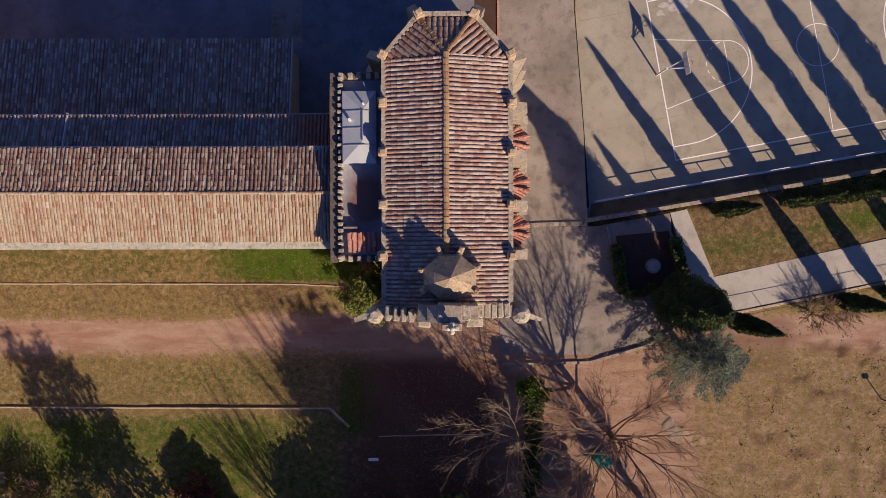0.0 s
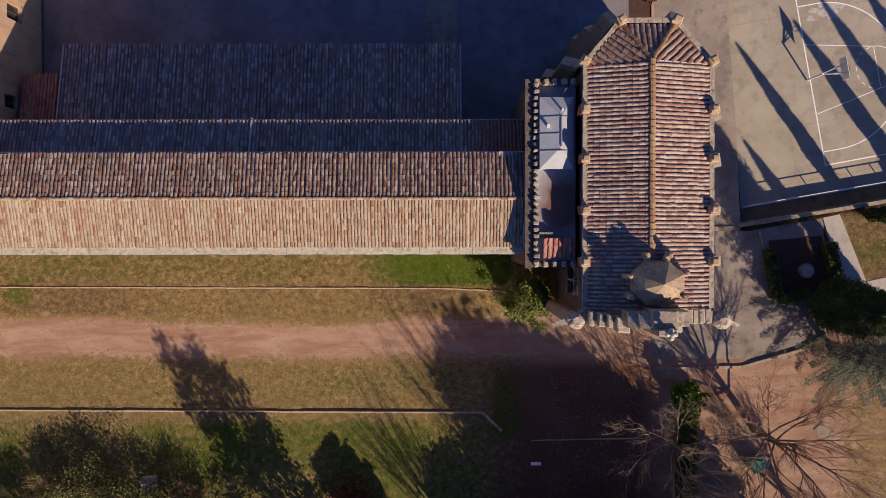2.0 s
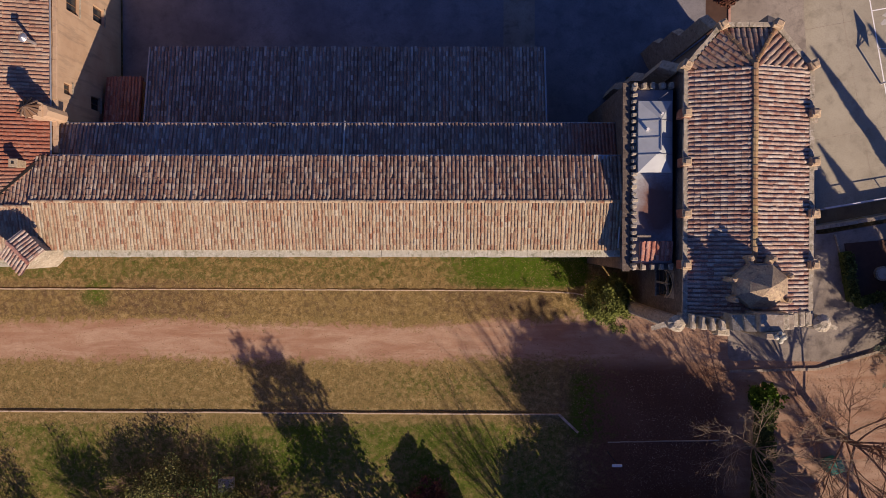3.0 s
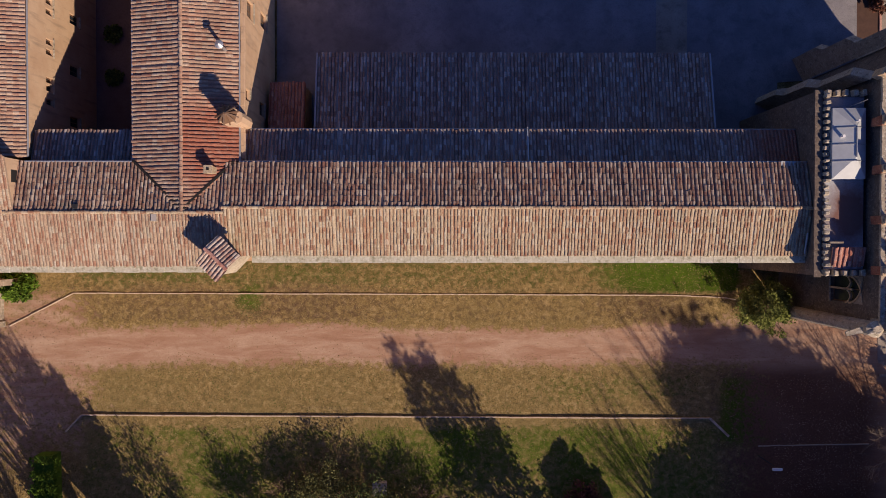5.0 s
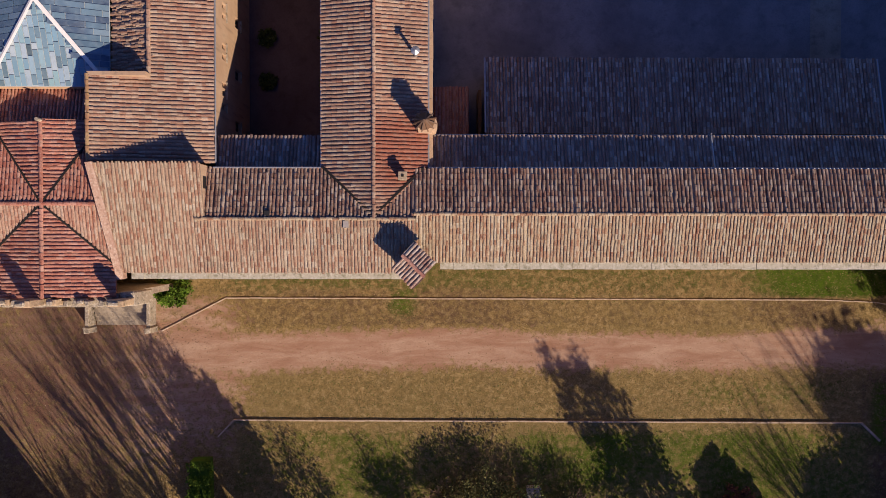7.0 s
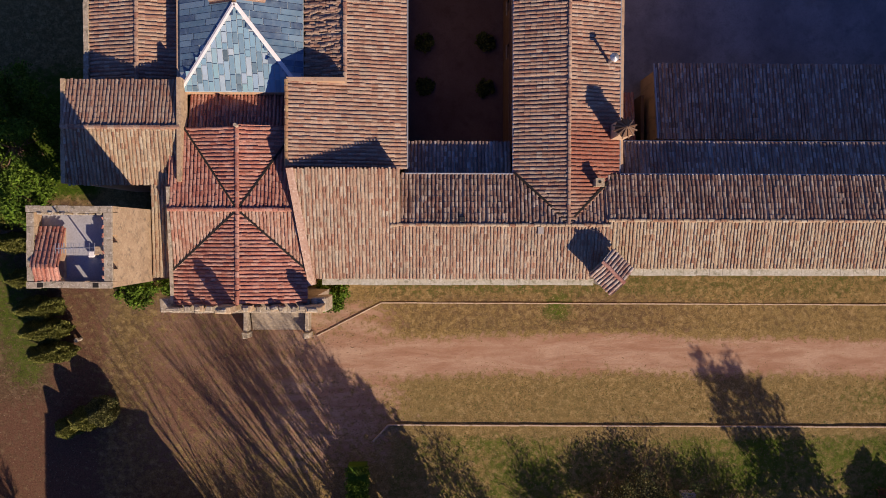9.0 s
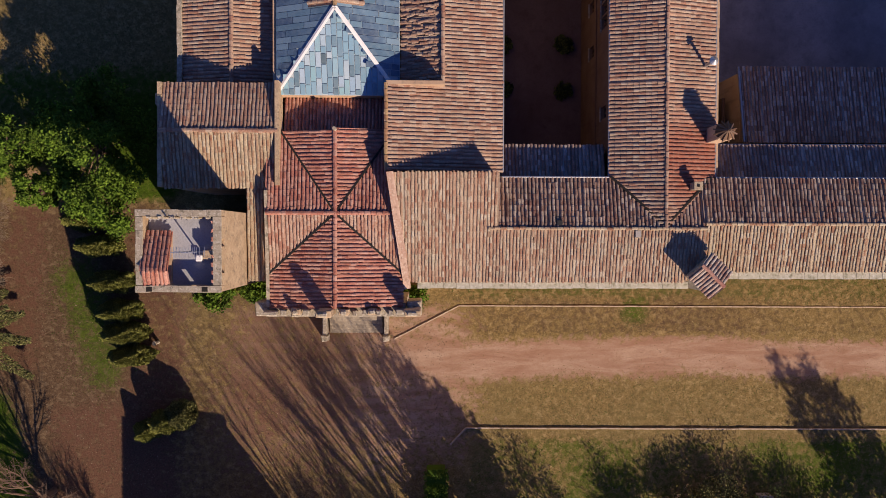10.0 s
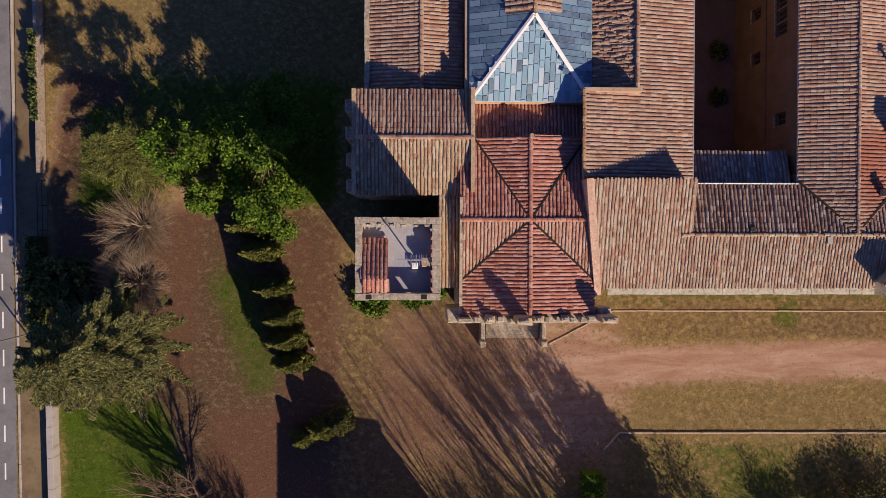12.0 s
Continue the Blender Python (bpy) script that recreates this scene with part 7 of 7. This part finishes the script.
for i in range(6):
    bm.faces.new((low[i], low[(i + 1) % 6], tipv))
part("pointed_roof", bm, M_WOOD, bell, "brown weathered timber roof")
for i in range(12):
    a = i * 0.5236 + 0.3
    part("rafter", bar(bmesh.new(), (-46.24 + 0.8 * math.cos(a), 9.0 + 0.69 * math.sin(a), 13.4), (-46.22 + 0.06 * math.cos(a), 9.0, 14.02), 0.08), M_BARK if i % 3 else M_WOOD, bell)
part("stone_shoulder", prism(bmesh.new(), [(-45.77, 8.55), (-45.5, 8.65), (-45.4, 9.0), (-45.5, 9.3), (-45.77, 9.4)], 10.0, 12.65), M_PLASTER, bell, "peach rendered shoulder of the bell cote")
vent = thing("roof_vent", (-56.8, 3.3, 12.1), "small dark metal roof vent beside the ridge", "vent")
part("hood", box(-57.0, -56.6, 2.88, 3.25, 11.9, 12.2, bevel=0.04), M_IRON, vent)
hatch = thing("roof_hatch", (-51.5, 2.3, 12.0), "small grey roof hatch among the tiles", "hatch")
part("frame", box(-51.75, -51.3, 2.05, 2.6, 11.9, 12.17, bevel=0.02), M_STONE, hatch)
part("lid", box(-51.7, -51.35, 2.1, 2.55, 12.17, 12.2), M_CONCRETE, hatch)
for x, y, z1 in ((-26.14, 8.72, 9.9), (-45.6, 8.72, 9.9)):
    pipe = thing("downpipe", (x, y, 0), "grey zinc downpipe on the back wall", "pipe")
    part("pipe", bar(bmesh.new(), (x, y, -0.1), (x, y, z1), 0.1, sides=8), M_ZINC, pipe)
pipe = thing("downpipe", (-7.3, 0.6, 11), "pale downpipe against the battlements", "pipe")
part("pipe", bar(bmesh.new(), (-7.35, -0.1, 11.5), (-7.35, 1.3, 11.9), 0.12, sides=8), M_LEAD, pipe)

# ---- small things on the ground ----
lampost = thing("garden_lamp", (-5.4, -17.4, 0), "white garden lamp on a slim post", "lamp")
part("post", bar(bmesh.new(), (-5.4, -17.4, -0.1), (-5.4, -17.4, 3.7), 0.08, sides=8), M_IRON, lampost)
part("lamp_head", box(-5.9, -5.1, -17.52, -17.3, 3.7, 3.85, bevel=0.04), M_WHITE, lampost)
post = thing("concrete_box", (-37.3, -20.0, 0), "grey concrete service box on the lawn", "box")
part("body", box(-37.85, -36.75, -20.5, -19.5, -0.1, 0.75, bevel=0.05), M_CONCRETE, post)
part("lid", box(-37.9, -36.7, -20.55, -19.45, 0.75, 0.83, bevel=0.02), M_CONCRETE, post)
part("hose", bar(bmesh.new(), (-36.7, -20.4, 0.04), (-35.6, -21.3, 0.04), 0.06, sides=6), M_IRON, post)
bol = thing("stone_bollard", (-87.9, -6.7, 0), "small pale stone bollard beside the drive", "bollard")
part("shaft", bar(bmesh.new(), (-87.9, -6.7, -0.1), (-87.9, -6.7, 0.7), 0.3, sides=8), M_COPING, bol)
part("head", bar(bmesh.new(), (-87.9, -6.7, 0.7), (-87.9, -6.7, 0.85), 0.38, sides=8), M_COPING, bol)
bin_ = thing("recycling_container", (13.1, -18.3, 0), "green plastic recycling container on bare earth", "container")
bm = box(-0.6, 0.6, -0.5, 0.5, 0.1, 1.3, bevel=0.06)
bm.transform(pose(13.1, -18.3, 0, rz=20))
part("body", bm, M_GREEN_BIN, bin_)
bm = box(-0.64, 0.64, -0.54, 0.54, 1.3, 1.5, bevel=0.08)
bm.transform(pose(13.1, -18.3, 0, rz=20))
part("lid", bm, M_GREEN_BIN, bin_)
for sx in (-0.45, 0.45):
    for sy in (-0.35, 0.35):
        bm = bmesh.new()
        bar(bm, (sx - 0.04, sy, 0.08), (sx + 0.04, sy, 0.08), 0.16, sides=10)
        bm.transform(pose(13.1, -18.3, 0, rz=20))
        part("wheel", bm, M_IRON, bin_)
board = thing("duckboard", (19.2, -16.1, 0), "weathered slatted wooden duckboard on bare earth", "duckboard")
for i in range(7):
    bm = box(-0.9, 0.9, -0.5 + i * 0.15, -0.39 + i * 0.15, 0.07, 0.1, bevel=0.008)
    bm.transform(pose(19.2, -16.1, 0, rz=-50))
    part("slat", bm, M_STONE, board)
for sx in (-0.7, 0.7):
    bm = box(sx - 0.05, sx + 0.05, -0.5, 0.5, -0.06, 0.07)
    bm.transform(pose(19.2, -16.1, 0, rz=-50))
    part("bearer", bm, M_WOOD, board)
sign = thing("park_lamp", (36.6, -13.6, 0), "slim dark lamp on the dry lawn", "lamp")
part("post", bar(bmesh.new(), (36.6, -13.6, -0.1), (36.6, -13.6, 1.3), 0.09, sides=8), M_IRON, sign)
part("lamp_head", box(36.35, 36.85, -13.75, -13.45, 1.3, 1.45, bevel=0.03), M_IRON, sign)
font = thing("stone_basin", (17.4, -2.4, 0), "round pale stone basin in the shaded bed", "basin")
bm = bmesh.new()
bmesh.ops.create_cone(bm, cap_ends=True, segments=20, radius1=0.55, radius2=0.62, depth=0.5, matrix=Matrix.Translation((17.4, -2.4, 0.2)))
part("bowl", bm, M_STONE, font)
bm = bmesh.new()
bmesh.ops.create_cone(bm, cap_ends=True, segments=20, radius1=0.45, radius2=0.45, depth=0.05, matrix=Matrix.Translation((17.4, -2.4, 0.45)))
part("water", bm, M_CONCRETE, font)
slab("shaded_bed", [(14.4, 0.1), (18.8, 0.5), (19.8, -3.8), (15.2, -4.9)], -0.5, 0.02, M_BED, "dark bare soil of the shaded bed", "bed")
slab("planting_bed", [(2.66, 14.5), (4.5, 14.5), (4.5, 40), (2.66, 40)], -0.3, 0.02, M_BED, "narrow dark soil bed beside the chapel yard", "bed")
kerb("bed_kerb", [(4.6, 14.3), (4.6, 34)], 0.2, -0.6, 0.12, "red tile edging of the narrow bed", M_TILE_RED)
leafy("bush", 4.0, 20.4, 0, 2.4, 0.9, 231, M_LEAF_RED, "withered red-brown shrub in the narrow bed", "bush", 50, 40, 0.12, 0.1, 0.05)
# scuffed remains of white paint by the hoop
scuff = thing("worn_paint", (19.7, 19.4, CZ), "scuffed patch of old white paint on the court", "markings", kind="structure")
scuff_rng = random.Random(77)
for i in range(14):
    cx, cy, rr = scuff_rng.uniform(18.2, 21.2), scuff_rng.uniform(18.6, 20.2), scuff_rng.uniform(0.12, 0.42)
    bm = bmesh.new()
    prism(bm, [(cx + rr * scuff_rng.uniform(0.5, 1.2) * 1.5 * math.cos(a * 0.571), cy + rr * scuff_rng.uniform(0.5, 1.2) * math.sin(a * 0.571)) for a in range(11)], CZ - 0.02, CZ + 0.003 + 0.0002 * i)
    part("paint_patch", bm, M_SCUFF, scuff)
slab("court_gutter", [(12.5, 1.7), (62.0, 10.1), (62.0, 11.25), (12.6, 2.8)], -1.6, -1.33, M_VERGE, "dark earth strip below the court wall", "gutter")
